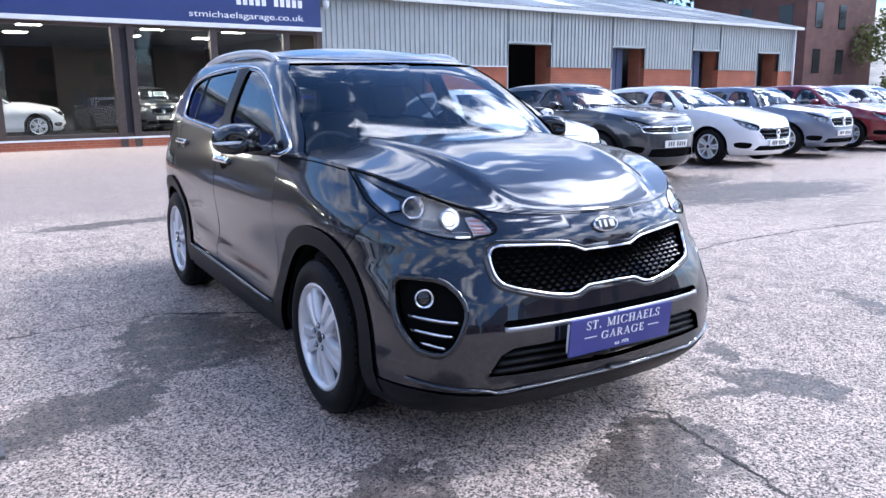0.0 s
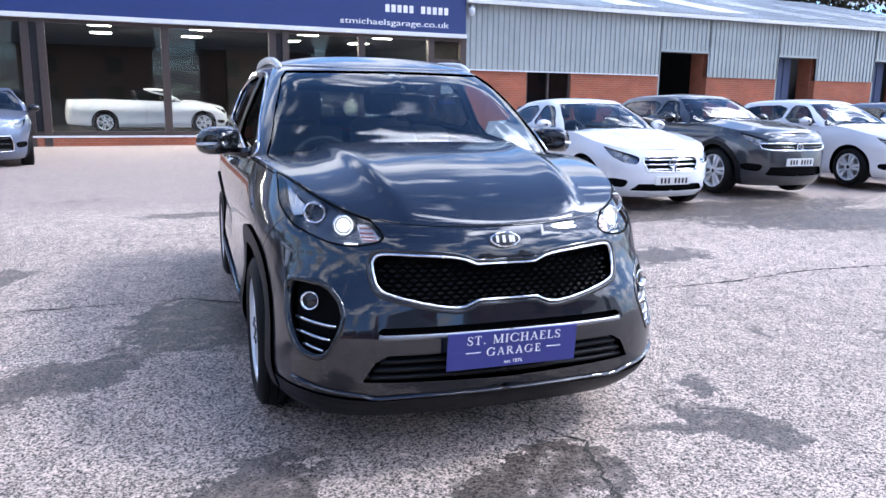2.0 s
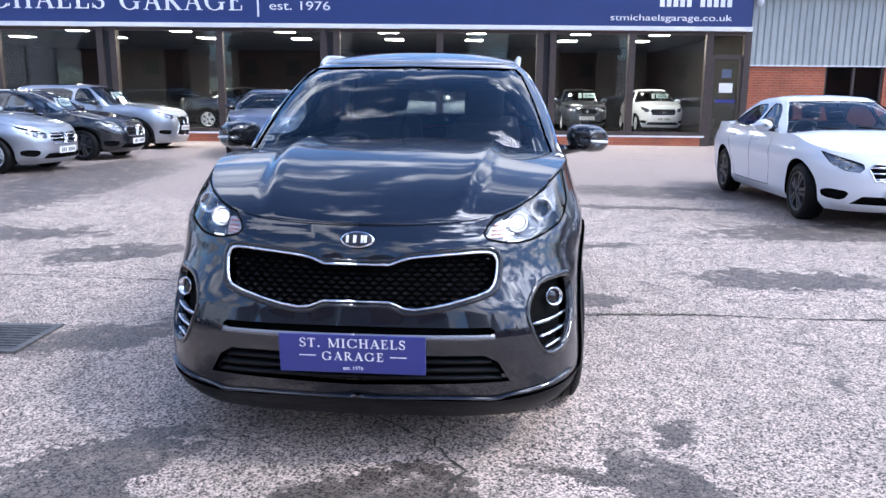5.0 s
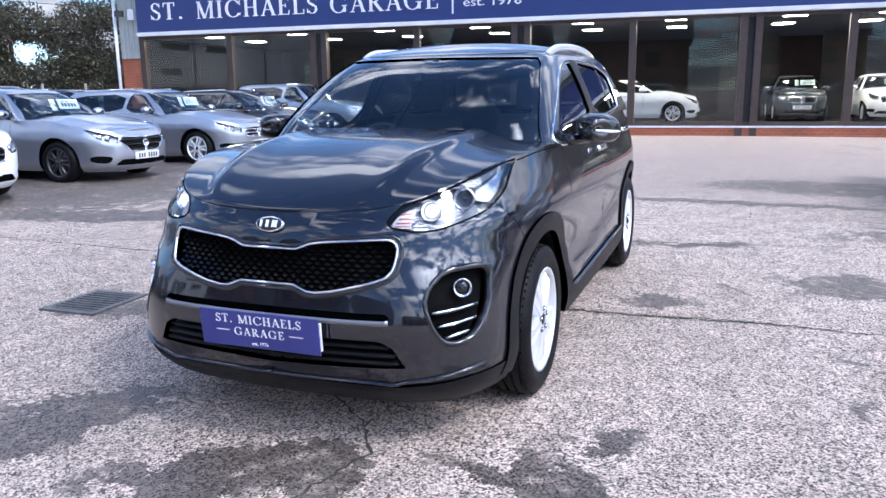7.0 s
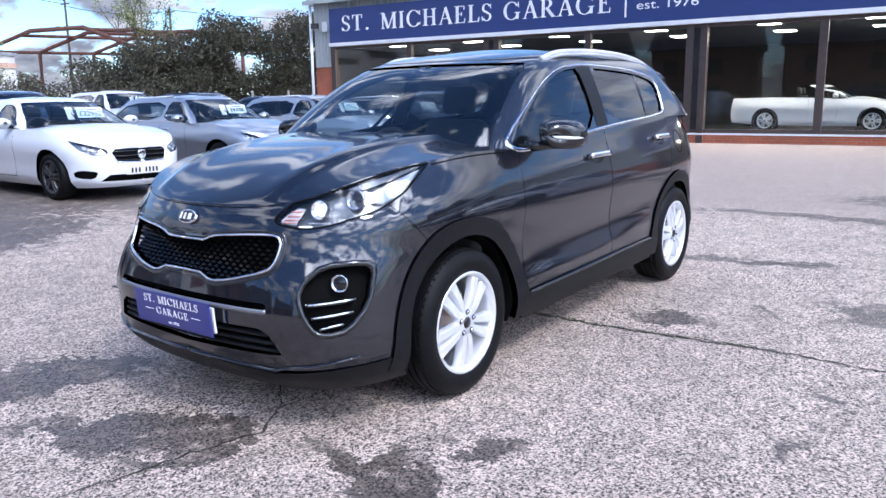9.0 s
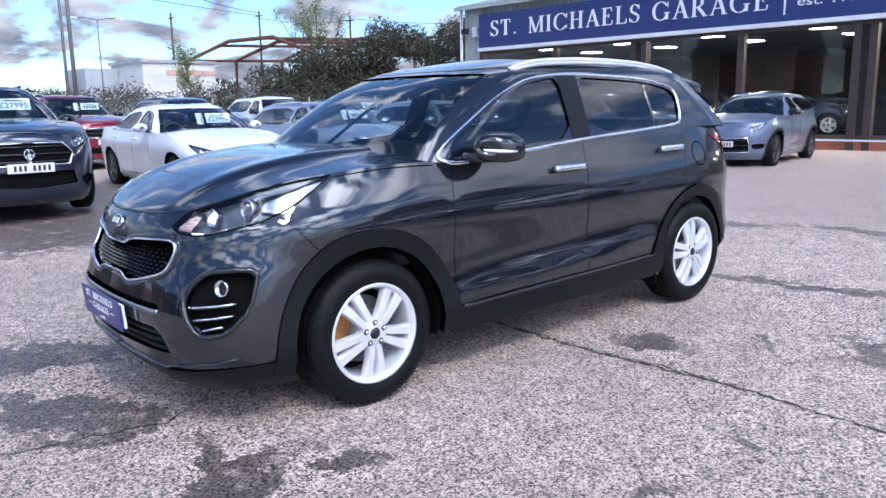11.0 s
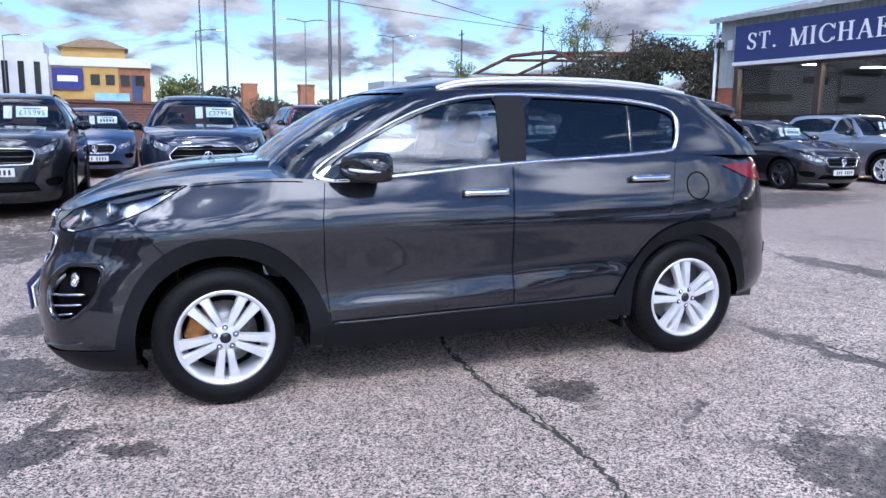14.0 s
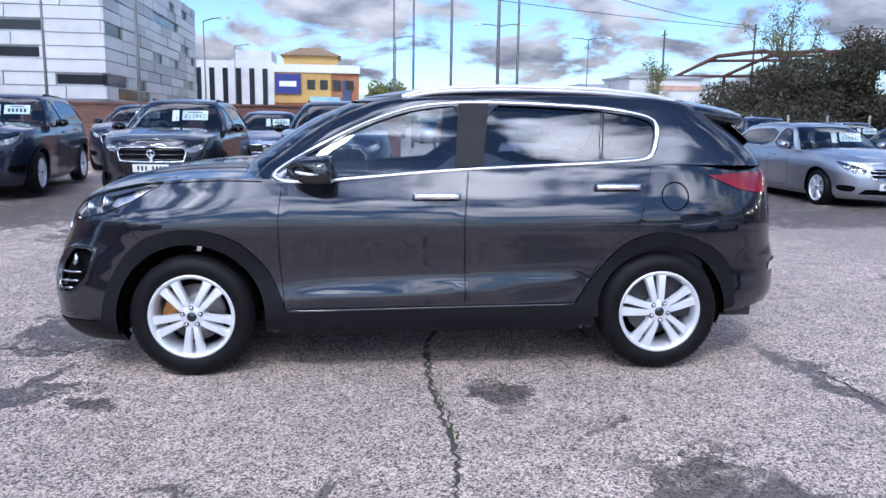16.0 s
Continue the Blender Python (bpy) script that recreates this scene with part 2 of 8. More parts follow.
class Skin:
    """A car body's skin: at each height a plan outline that runs from the tail's middle, round the left side, to the nose's middle."""

    def __init__(self, w, xf, xr, xa, xb, pf=3.2, pr=3.6, zref=0.7, bow=0.004, kb=0.0, tuck=0.0, puff=0.0, swage=0.0):
        self.kb, self.tuck, self.puff = kb if callable(kb) else (lambda z: kb), tuck, puff
        self.swage = swage
        self.w, self.xf, self.xr, self.xa, self.xb, self.pf, self.pr, self.bow = w, xf, xr, xa, xb, pf, pr, bow
        self.arc_f = self.arc(float(xf(zref) - xa(zref)), float(w(zref)), pf)
        self.arc_r = self.arc(float(xb(zref) - xr(zref)), float(w(zref)), pr)
        self.lf, self.lr = self.arc_f[0][-1], self.arc_r[0][-1]
        self.ls = float(xa(zref) - xb(zref))
        self.end = self.lr + self.ls + self.lf

    def arc(self, d, w, p):
        th = np.linspace(0, math.pi / 2, 400)
        x, y = d * np.sin(th) ** (2 / p), w * np.abs(np.cos(th)) ** (2 / p)
        return np.concatenate([[0], np.cumsum(np.hypot(np.diff(x), np.diff(y)))]), th

    def point(self, a, z):
        a, z = np.broadcast_arrays(np.asarray(a, float), np.asarray(z, float))
        a = np.clip(a, 0, self.end)
        w, xa, xb = self.w(z), self.xa(z), self.xb(z)
        x = xb + (a - self.lr) / self.ls * (xa - xb)
        y = w.copy()
        f, r = a > self.lr + self.ls, a < self.lr
        th = np.interp(a - self.lr - self.ls, *self.arc_f)
        pf = self.square(z)
        c = np.abs(np.cos(th)) ** (2 / pf)
        x = np.where(f, xa + (self.xf(z) - xa - self.kb(z) * c * c) * np.sin(th) ** (2 / pf), x)
        y = np.where(f, w * c, y)
        th = np.interp(self.lr - a, *self.arc_r)
        x = np.where(r, xb + (self.xr(z) - xb) * np.sin(th) ** (2 / self.pr), x)
        y = np.where(r, w * np.abs(np.cos(th)) ** (2 / self.pr), y)
        return np.stack([x, y * (1 - self.bow * x * x) * (1 - self.pinch(x, z)) + self.ridge(x, z), z], -1)

    def square(self, z):
        """How square the front corner is: more so low down."""
        q = np.clip((0.80 - z) / 0.25, 0, 1)
        return self.pf + self.puff * q * q * (3 - 2 * q)

    def pinch(self, x, z):
        """The wings draw in towards the nose above the lamps' height."""
        p, q = np.clip((x - 1.0) / 0.6, 0, 1), np.clip((z - 0.88) / 0.2, 0, 1)
        return self.tuck * p * p * (3 - 2 * p) * q * q * (3 - 2 * q)

    def ridge(self, x, z):
        """A rib low on the doors that climbs towards the tail, and a softer one through the handles."""
        if not self.swage:
            return 0.0
        k = np.clip((0.98 - np.abs(x + 0.05)) / 0.35, 0, 1)
        k = k * k * (3 - 2 * k)
        d = z - (0.470 - 0.055 * x)
        return self.swage * k * np.exp(-((d / np.where(d > 0, 0.060, 0.045)) ** 2))

    def normal(self, a, z):
        e = 2e-3
        a = np.clip(np.asarray(a, float), 0, self.end)
        da = self.point(np.minimum(a + e, self.end), z) - self.point(np.maximum(a - e, 0), z)
        n = np.cross(self.point(a, z + e) - self.point(a, z - e), da)
        return n / np.maximum(np.linalg.norm(n, axis=-1, keepdims=True), 1e-9)

    def side(self, x, z):
        x, z = np.asarray(x, float), np.asarray(z, float)
        xa, xb = self.xa(z), self.xb(z)
        a = self.lr + (x - xb) / (xa - xb) * self.ls
        c = np.zeros_like(x + z)
        pf = self.square(z)
        for _ in range(40):
            q = np.clip((x - xa) / (self.xf(z) - xa - self.kb(z) * c * c), 0, 1)
            c = 0.7 * c + 0.3 * np.clip(1 - q**pf, 0, 1) ** (1 / pf)
        a = np.where(x > xa, self.lr + self.ls + np.interp(np.arcsin(q ** (pf / 2)), self.arc_f[1], self.arc_f[0]), a)
        q = np.clip((x - xb) / (self.xr(z) - xb), 0, 1)
        return np.where(x < xb, self.lr - np.interp(np.arcsin(q ** (self.pr / 2)), self.arc_r[1], self.arc_r[0]), a)

    def front(self, y, z):
        y, z = np.asarray(y, float), np.asarray(z, float)
        x = self.xf(z)
        pf = self.square(z)
        for _ in range(4):
            q = np.clip(y / (self.w(z) * (1 - self.bow * x * x) * (1 - self.pinch(x, z))), 0, 1)
            th = np.arccos(q ** (pf / 2))
            x = self.xa(z) + (self.xf(z) - self.xa(z) - self.kb(z) * q * q) * np.sin(th) ** (2 / pf)
        return self.lr + self.ls + np.interp(th, self.arc_f[1], self.arc_f[0])

    def half(self, x, z):
        return self.point(self.side(x, z), z)[..., 1]


def dense(pts, gap=0.03, closed=True):
    out = []
    n = len(pts)
    for i in range(n if closed else n - 1):
        p, q = np.array(pts[i], float), np.array(pts[(i + 1) % n], float)
        k = max(1, int(math.ceil(np.linalg.norm(q - p) / gap)))
        out += [tuple(p + (q - p) * j / k) for j in range(k)]
    return out if closed else out + [tuple(pts[-1])]


def soft(pts, times=2, closed=True):
    """Rounds a polygon's corners."""
    for _ in range(times):
        out = []
        n = len(pts)
        for i in range(n if closed else n - 1):
            p, q = np.array(pts[i], float), np.array(pts[(i + 1) % n], float)
            out += [tuple(p * 0.78 + q * 0.22), tuple(p * 0.22 + q * 0.78)]
        pts = out if closed else [pts[0]] + out + [pts[-1]]
    return pts


def on_side(skin, pts, gap=0.03, closed=True):
    p = np.array(dense(pts, gap, closed))
    return np.stack([skin.side(p[:, 0], p[:, 1]), p[:, 1]], -1)


def on_front(skin, pts, gap=0.03, closed=True):
    p = np.array(dense(pts, gap, closed))
    return np.stack([skin.front(p[:, 0], p[:, 1]), p[:, 1]], -1)


def inside(p, poly):
    p, poly = np.asarray(p, float), np.asarray(poly, float)
    x, y, c = p[:, 0], p[:, 1], np.zeros(len(p), bool)
    for (x0, y0), (x1, y1) in zip(poly, np.roll(poly, -1, 0)):
        if y0 != y1:
            c ^= ((y0 > y) != (y1 > y)) & (x < (x1 - x0) * (y - y0) / (y1 - y0) + x0)
    return c


def panel(skin, outline, holes=(), step=0.07, off=0.0, rim=0.0, lip=True):
    """A piece of the skin inside an outline and outside the holes, with its edges turned in by rim. Left half: verts, normals, faces."""
    outline, holes = np.asarray(outline, float), [np.asarray(h, float) for h in holes]
    lo, hi = outline.min(0), outline.max(0)
    gx, gy = np.meshgrid(np.arange(lo[0] + step / 2, hi[0], step), np.arange(lo[1] + step / 2, hi[1], step))
    grid = np.stack([gx.ravel(), gy.ravel()], -1)
    keep = inside(grid, outline)
    for h in holes:
        keep &= ~inside(grid, h)
    grid = grid[keep]
    loops = [outline] + holes
    edge = np.concatenate(loops)
    if len(grid):
        d = np.min([np.hypot(grid[:, 0] - e[0], grid[:, 1] - e[1]) for e in edge], 0)
        grid = grid[d > step * 0.35]
    pts = [Vector((float(p[0]), float(p[1]))) for p in np.concatenate([edge, grid])]
    lines, k = [], 0
    for lp in loops:
        n = len(lp)
        lines += [(k + i, k + (i + 1) % n) for i in range(n)]
        k += n
    v2, _, tris, _, _, _ = delaunay_2d_cdt(pts, lines, [], 0, 1e-6)
    v2 = np.array([tuple(v) for v in v2])
    tris = np.array([t for t in tris if len(t) == 3])
    cen = v2[tris].mean(1)
    keep = inside(cen, outline)
    for h in holes:
        keep &= ~inside(cen, h)
    tris = tris[keep]
    nrm = skin.normal(v2[:, 0], v2[:, 1])
    pos = skin.point(v2[:, 0], v2[:, 1]) + nrm * off
    fn = np.cross(pos[tris[:, 1]] - pos[tris[:, 0]], pos[tris[:, 2]] - pos[tris[:, 0]])
    flip = (fn * nrm[tris[:, 0]]).sum(1) < 0
    tris[flip] = tris[flip][:, ::-1]
    V, N, F = [pos], [nrm], [tuple(t) for t in tris]
    base = len(pos)
    if rim:
        for j, lp in enumerate(loops):
            if j == 0 and not lip:
                continue
            n = skin.normal(lp[:, 0], lp[:, 1])
            p = skin.point(lp[:, 0], lp[:, 1]) + n * off
            mid = (lp + np.roll(lp, -1, 0)) / 2
            use = np.ones(len(lp), bool)
            if j:
                use &= inside(mid, outline)
            for i, h in enumerate(holes):
                if i + 1 != j:
                    use &= ~inside(mid, h)
            m = len(lp)
            tang = np.roll(p, -1, 0) - np.roll(p, 1, 0)
            side = np.cross(tang, n)
            side /= np.maximum(np.linalg.norm(side, axis=1, keepdims=True), 1e-9)
            V += [p, p - n * rim]
            N += [side, side]
            F += [(base + i, base + (i + 1) % m, base + m + (i + 1) % m, base + m + i) for i in range(m) if use[i]]
            base += 2 * m
    return np.concatenate(V), np.concatenate(N), F


def ribbon(skin, pts, width, off=0.004, rim=0.006, closed=False):
    """A strip of a given width along a line on the skin."""
    p = np.asarray(pts, float)
    if closed:
        t = np.roll(p, -1, 0) - np.roll(p, 1, 0)
    else:
        t = np.gradient(p, axis=0)
    t /= np.maximum(np.linalg.norm(t, axis=1, keepdims=True), 1e-9)
    s = np.stack([-t[:, 1], t[:, 0]], -1) * width / 2
    l, r = p + s, p - s
    rows = []
    for q, o in ((l, off - rim), (l, off), (p, off + width * 0.08), (r, off), (r, off - rim)):
        n = skin.normal(q[:, 0], q[:, 1])
        rows.append(skin.point(q[:, 0], q[:, 1]) + n * o)
    m = len(p)
    V = np.concatenate(rows)
    F = []
    for k in range(4):
        for i in range(m if closed else m - 1):
            j = (i + 1) % m
            F.append((k * m + i, k * m + j, (k + 1) * m + j, (k + 1) * m + i))
    if not closed:
        F += [(0, m, 2 * m, 3 * m, 4 * m), tuple(k * m + m - 1 for k in (4, 3, 2, 1, 0))]
    return V, None, F


def mirrored(g):
    V, N, F = g
    s = np.array([1, -1, 1])
    return V * s, None if N is None else N * s, [tuple(f[::-1]) for f in F]


def joined(*gs):
    V, N, F, k = [], [], [], 0
    for v, n, f in gs:
        V.append(np.asarray(v, float))
        N.append(n)
        F += [tuple(i + k for i in q) for q in f]
        k += len(v)
    return np.concatenate(V), (np.concatenate(N) if all(n is not None for n in N) else None), F


def mesh_of(name, geo, material, smooth=True):
    V, N, F = geo
    me = bpy.data.meshes.new(name)
    me.from_pydata([tuple(map(float, v)) for v in V], [], [tuple(int(i) for i in f) for f in F])
    me.update()
    if material:
        me.materials.append(material)
    if smooth:
        me.polygons.foreach_set("use_smooth", [True] * len(me.polygons))
    if N is not None and smooth:
        me.normals_split_custom_set_from_vertices([tuple(map(float, n)) for n in N])
    return me


def attach(ob, parent):
    ob.parent = parent
    return ob


def shell(name, geo, material, parent=None, label="", smooth=True):
    ob = new(name, mesh_of(name, geo, material, smooth))
    if parent is not None:
        attach(ob, parent)
    if label:
        ob["label"] = label
    return ob


def part(name, bm, material, parent=None, label="", smooth=False, angle=None):
    """Links a bmesh as one mesh object under a thing or a part."""
    me = bpy.data.meshes.new(name)
    bmesh.ops.recalc_face_normals(bm, faces=bm.faces)
    bm.to_mesh(me)
    bm.free()
    me.materials.append(material)
    if smooth or angle:
        me.polygons.foreach_set("use_smooth", [True] * len(me.polygons))
        if angle:
            me.set_sharp_from_angle(angle=radians(angle))
    ob = new(name, me)
    if parent is not None:
        attach(ob, parent)
    if label:
        ob["label"] = label
    return ob


def box(bm, x0, y0, z0, x1, y1, z1, m=None, bevel=0.0):
    r = bmesh.ops.create_cube(bm, size=1)
    vs = r["verts"]
    bmesh.ops.transform(bm, verts=vs, matrix=Matrix.Translation(((x0 + x1) / 2, (y0 + y1) / 2, (z0 + z1) / 2)) @ Matrix.Diagonal((abs(x1 - x0), abs(y1 - y0), abs(z1 - z0), 1)))
    if bevel:
        es = list({e for v in vs for e in v.link_edges})
        out = bmesh.ops.bevel(bm, geom=es, offset=bevel, segments=2, affect="EDGES", profile=0.5)
        vs = list({v for v in out["verts"]} | {v for v in vs if v.is_valid})
    if m is not None:
        bmesh.ops.transform(bm, verts=[v for v in vs if v.is_valid], matrix=m)
    return vs


def boxes(name, items, material, parent=None, label="", bevel=0.0):
    bm = bmesh.new()
    for b in items:
        box(bm, *b, bevel=bevel)
    return part(name, bm, material, parent, label)


def lathe(profile, n=48, axis="y", closed=False):
    """Turns a profile of (radius, along) about an axis; verts and faces."""
    V, F = [], []
    m = len(profile)
    for i in range(n):
        a = 2 * math.pi * i / n
        for r, h in profile:
            c, s = r * math.cos(a), r * math.sin(a)
            V.append({"y": (c, h, s), "x": (h, c, s), "z": (c, s, h)}[axis])
    for i in range(n):
        j = (i + 1) % n
        for k in range(m if closed else m - 1):
            q = (k + 1) % m
            F.append((i * m + k, i * m + q, j * m + q, j * m + k))
    return np.array(V), None, F


def tube(pts, r, n=8, ends=True):
    """A round bar along a line; r may be a number or one a point."""
    P = [Vector(p) for p in pts]
    rs = r if isinstance(r, (list, tuple)) else [r] * len(P)
    V, F = [], []
    up = Vector((0, 0, 1))
    for i, p in enumerate(P):
        t = (P[min(i + 1, len(P) - 1)] - P[max(i - 1, 0)]).normalized()
        s = t.cross(up)
        if s.length < 1e-3:
            s = t.cross(Vector((1, 0, 0)))
        s.normalize()
        u = s.cross(t)
        for k in range(n):
            a = 2 * math.pi * k / n
            V.append(tuple(p + (s * math.cos(a) + u * math.sin(a)) * rs[i]))
    for i in range(len(P) - 1):
        for k in range(n):
            q = (k + 1) % n
            F.append((i * n + k, i * n + q, (i + 1) * n + q, (i + 1) * n + k))
    if ends:
        F += [tuple(range(n))[::-1], tuple(range((len(P) - 1) * n, len(P) * n))]
    return np.array(V), None, F


def grid_geo(P):
    """Faces over a grid of points (rows, columns, 3)."""
    n, m = P.shape[:2]
    F = [(i * m + j, i * m + j + 1, (i + 1) * m + j + 1, (i + 1) * m + j) for i in range(n - 1) for j in range(m - 1)]
    return P.reshape(-1, 3), None, F


def letters(name, words, height, depth, material, parent, m, width=None, centre=True, label="", gap=1.0):
    """Raised lettering in the built-in font; height is that of a capital."""
    cu = bpy.data.curves.new(name, "FONT")
    cu.body, cu.size, cu.extrude, cu.space_character = words, height / 0.69, depth / 2, gap
    cu.align_x = "CENTER" if centre else "LEFT"
    tmp = new(name, cu)
    bpy.context.view_layer.update()
    me = bpy.data.meshes.new_from_object(tmp.evaluated_get(bpy.context.evaluated_depsgraph_get()))
    bpy.data.objects.remove(tmp)
    me.materials.clear()
    me.materials.append(material)
    ob = new(name, me)
    xs = [v.co.x for v in me.vertices] or [0]
    k = width / max(1e-6, max(xs) - min(xs)) if width else 1.0
    if not centre:
        for v in me.vertices:
            v.co.x -= min(xs)
    for v in me.vertices:
        v.co.x *= k
    if parent is not None:
        attach(ob, parent)
    ob.matrix_basis = m
    if label:
        ob["label"] = label
    return ob


# ---- roman capitals ----
def glyph(ch):
    """Strokes of a roman capital on a cap height of 1: (shapes, advance)."""
    T, t, out = 0.15, 0.055, []

    def bar(x0, z0, x1, z1, w):
        d = np.array([x1 - x0, z1 - z0])
        n = np.array([-d[1], d[0]]) / np.linalg.norm(d) * w / 2
        p, q = np.array([x0, z0]), np.array([x1, z1])
        out.append([tuple(p + n), tuple(p - n), tuple(q - n), tuple(q + n)])

    def stem(x, z0, z1, w, lo=True, hi=True):
        bar(x, z0, x, z1, w)
        for on, z in ((lo, z0 + 0.022), (hi, z1 - 0.022)):
            if on:
                bar(x - w / 2 - 0.085, z, x + w / 2 + 0.085, z, 0.044)

    def arc(cx, cz, rx, rz, a0, a1, thick, thin, n=14, at=180.0):
        pts = []
        for k in range(n + 1):
            a = radians(a0 + (a1 - a0) * k / n)
            w = thin + (thick - thin) * abs(math.cos(a - radians(at))) ** 1.5
            pts.append((a, w))
        for (a, w), (b, v) in zip(pts, pts[1:]):
            out.append([(cx + (rx - w) * math.cos(a), cz + (rz - w * 0.9) * math.sin(a)), (cx + rx * math.cos(a), cz + rz * math.sin(a)), (cx + rx * math.cos(b), cz + rz * math.sin(b)), (cx + (rx - v) * math.cos(b), cz + (rz - v * 0.9) * math.sin(b))])
    adv = 0.8
    if ch == "I":
        stem(0.17, 0, 1, T)
        adv = 0.40
    elif ch == "T":
        stem(0.34, 0, 1, T, True, False)
        bar(0.02, 0.972, 0.66, 0.972, 0.056)
        bar(0.035, 0.97, 0.035, 0.76, 0.045)
        bar(0.645, 0.97, 0.645, 0.76, 0.045)
        adv = 0.74
    elif ch == "L":
        stem(0.17, 0, 1, T)
        bar(0.17, 0.028, 0.60, 0.028, 0.056)
        bar(0.60, 0.0, 0.62, 0.26, 0.05)
        adv = 0.68
    elif ch == "E":
        stem(0.17, 0, 1, T)
        for z, e, s in ((0.972, 0.56, -0.2), (0.53, 0.42, 0), (0.028, 0.60, 0.23)):
            bar(0.17, z, e, z, 0.056)
            if s:
                bar(e, z, e + 0.015, z + s, 0.045)
        bar(0.42, 0.42, 0.42, 0.64, 0.04)
        adv = 0.70
    elif ch == "H":
        stem(0.17, 0, 1, T)
        stem(0.68, 0, 1, T)
        bar(0.2, 0.52, 0.66, 0.52, t)
        adv = 0.90
    elif ch == "M":
        stem(0.14, 0, 1, 0.06)
        stem(0.90, 0, 1, T)
        bar(0.15, 0.98, 0.50, 0.02, T)
        bar(0.50, 0.02, 0.87, 0.98, 0.06)
        adv = 1.10
    elif ch == "A":
        bar(0.10, 0.02, 0.40, 0.98, 0.06)
        bar(0.39, 0.99, 0.70, 0.02, T)
        bar(0.20, 0.34, 0.58, 0.34, 0.05)
        bar(-0.01, 0.022, 0.22, 0.022, 0.044)
        bar(0.56, 0.022, 0.84, 0.022, 0.044)
        adv = 0.84
    elif ch == "S":
        arc(0.29, 0.745, 0.25, 0.265, 25, 270, 0.12, 0.05)
        arc(0.29, 0.255, 0.27, 0.265, 90, -155, 0.12, 0.05)
        bar(0.20, 0.57, 0.40, 0.43, 0.13)
        bar(0.52, 0.96, 0.52, 0.72, 0.035)
        bar(0.045, 0.04, 0.045, 0.28, 0.035)
        adv = 0.63
    elif ch in "CG":
        arc(0.47, 0.5, 0.46, 0.515, 38, 322, T + 0.01, 0.05, 24)
        bar(0.85, 0.98, 0.85, 0.68, 0.035)
        adv = 0.94
        if ch == "G":
            stem(0.80, 0.04, 0.42, 0.14, False, True)
            adv = 1.02
        else:
            bar(0.84, 0.10, 0.87, 0.26, 0.035)
    elif ch == "R":
        stem(0.17, 0, 1, T)
        arc(0.34, 0.745, 0.30, 0.255, 90, -90, T, 0.05, 14, 0.0)
        bar(0.17, 0.972, 0.36, 0.972, 0.056)
        bar(0.17, 0.505, 0.36, 0.505, 0.05)
        bar(0.36, 0.50, 0.72, 0.02, T)
        bar(0.66, 0.022, 0.86, 0.022, 0.044)
        adv = 0.86
    elif ch == ".":
        out.append([(0.14 + 0.08 * math.cos(a), 0.08 + 0.08 * math.sin(a)) for a in np.linspace(0, 2 * math.pi, 12, False)])
        adv = 0.34
    else:
        adv = 0.42
    return out, adv


def roman(words, height, width, depth, material, parent, m, gap=0.10):
    """Raised roman capitals, one object a letter, spread over a width from the left."""
    gl = [(c, *glyph(c)) for c in words]
    k = width / (sum(g[2] + gap for g in gl) - gap)
    x = 0.0
    for c, shapes, adv in gl:
        V, F = [], []
        for i, s in enumerate(shapes):
            n, b = len(s), len(V)
            for dz in (0.0, depth * (1 + 0.006 * i)):
                V += [(x + px * k, pz * height, dz) for px, pz in s]
            ring = list(range(n))
            F += [tuple(b + n + j for j in ring), tuple(b + j for j in ring[::-1])] + [(b + j, b + (j + 1) % n, b + n + (j + 1) % n, b + n + j) for j in ring]
        if V:
            ob = shell("letter", (np.array(V), None, F), material, parent, smooth=False)
            bm = bmesh.new()
            bm.from_mesh(ob.data)
            bmesh.ops.recalc_face_normals(bm, faces=bm.faces)
            bm.to_mesh(ob.data)
            bm.free()
            ob.matrix_basis = m
        x += (adv + gap) * k

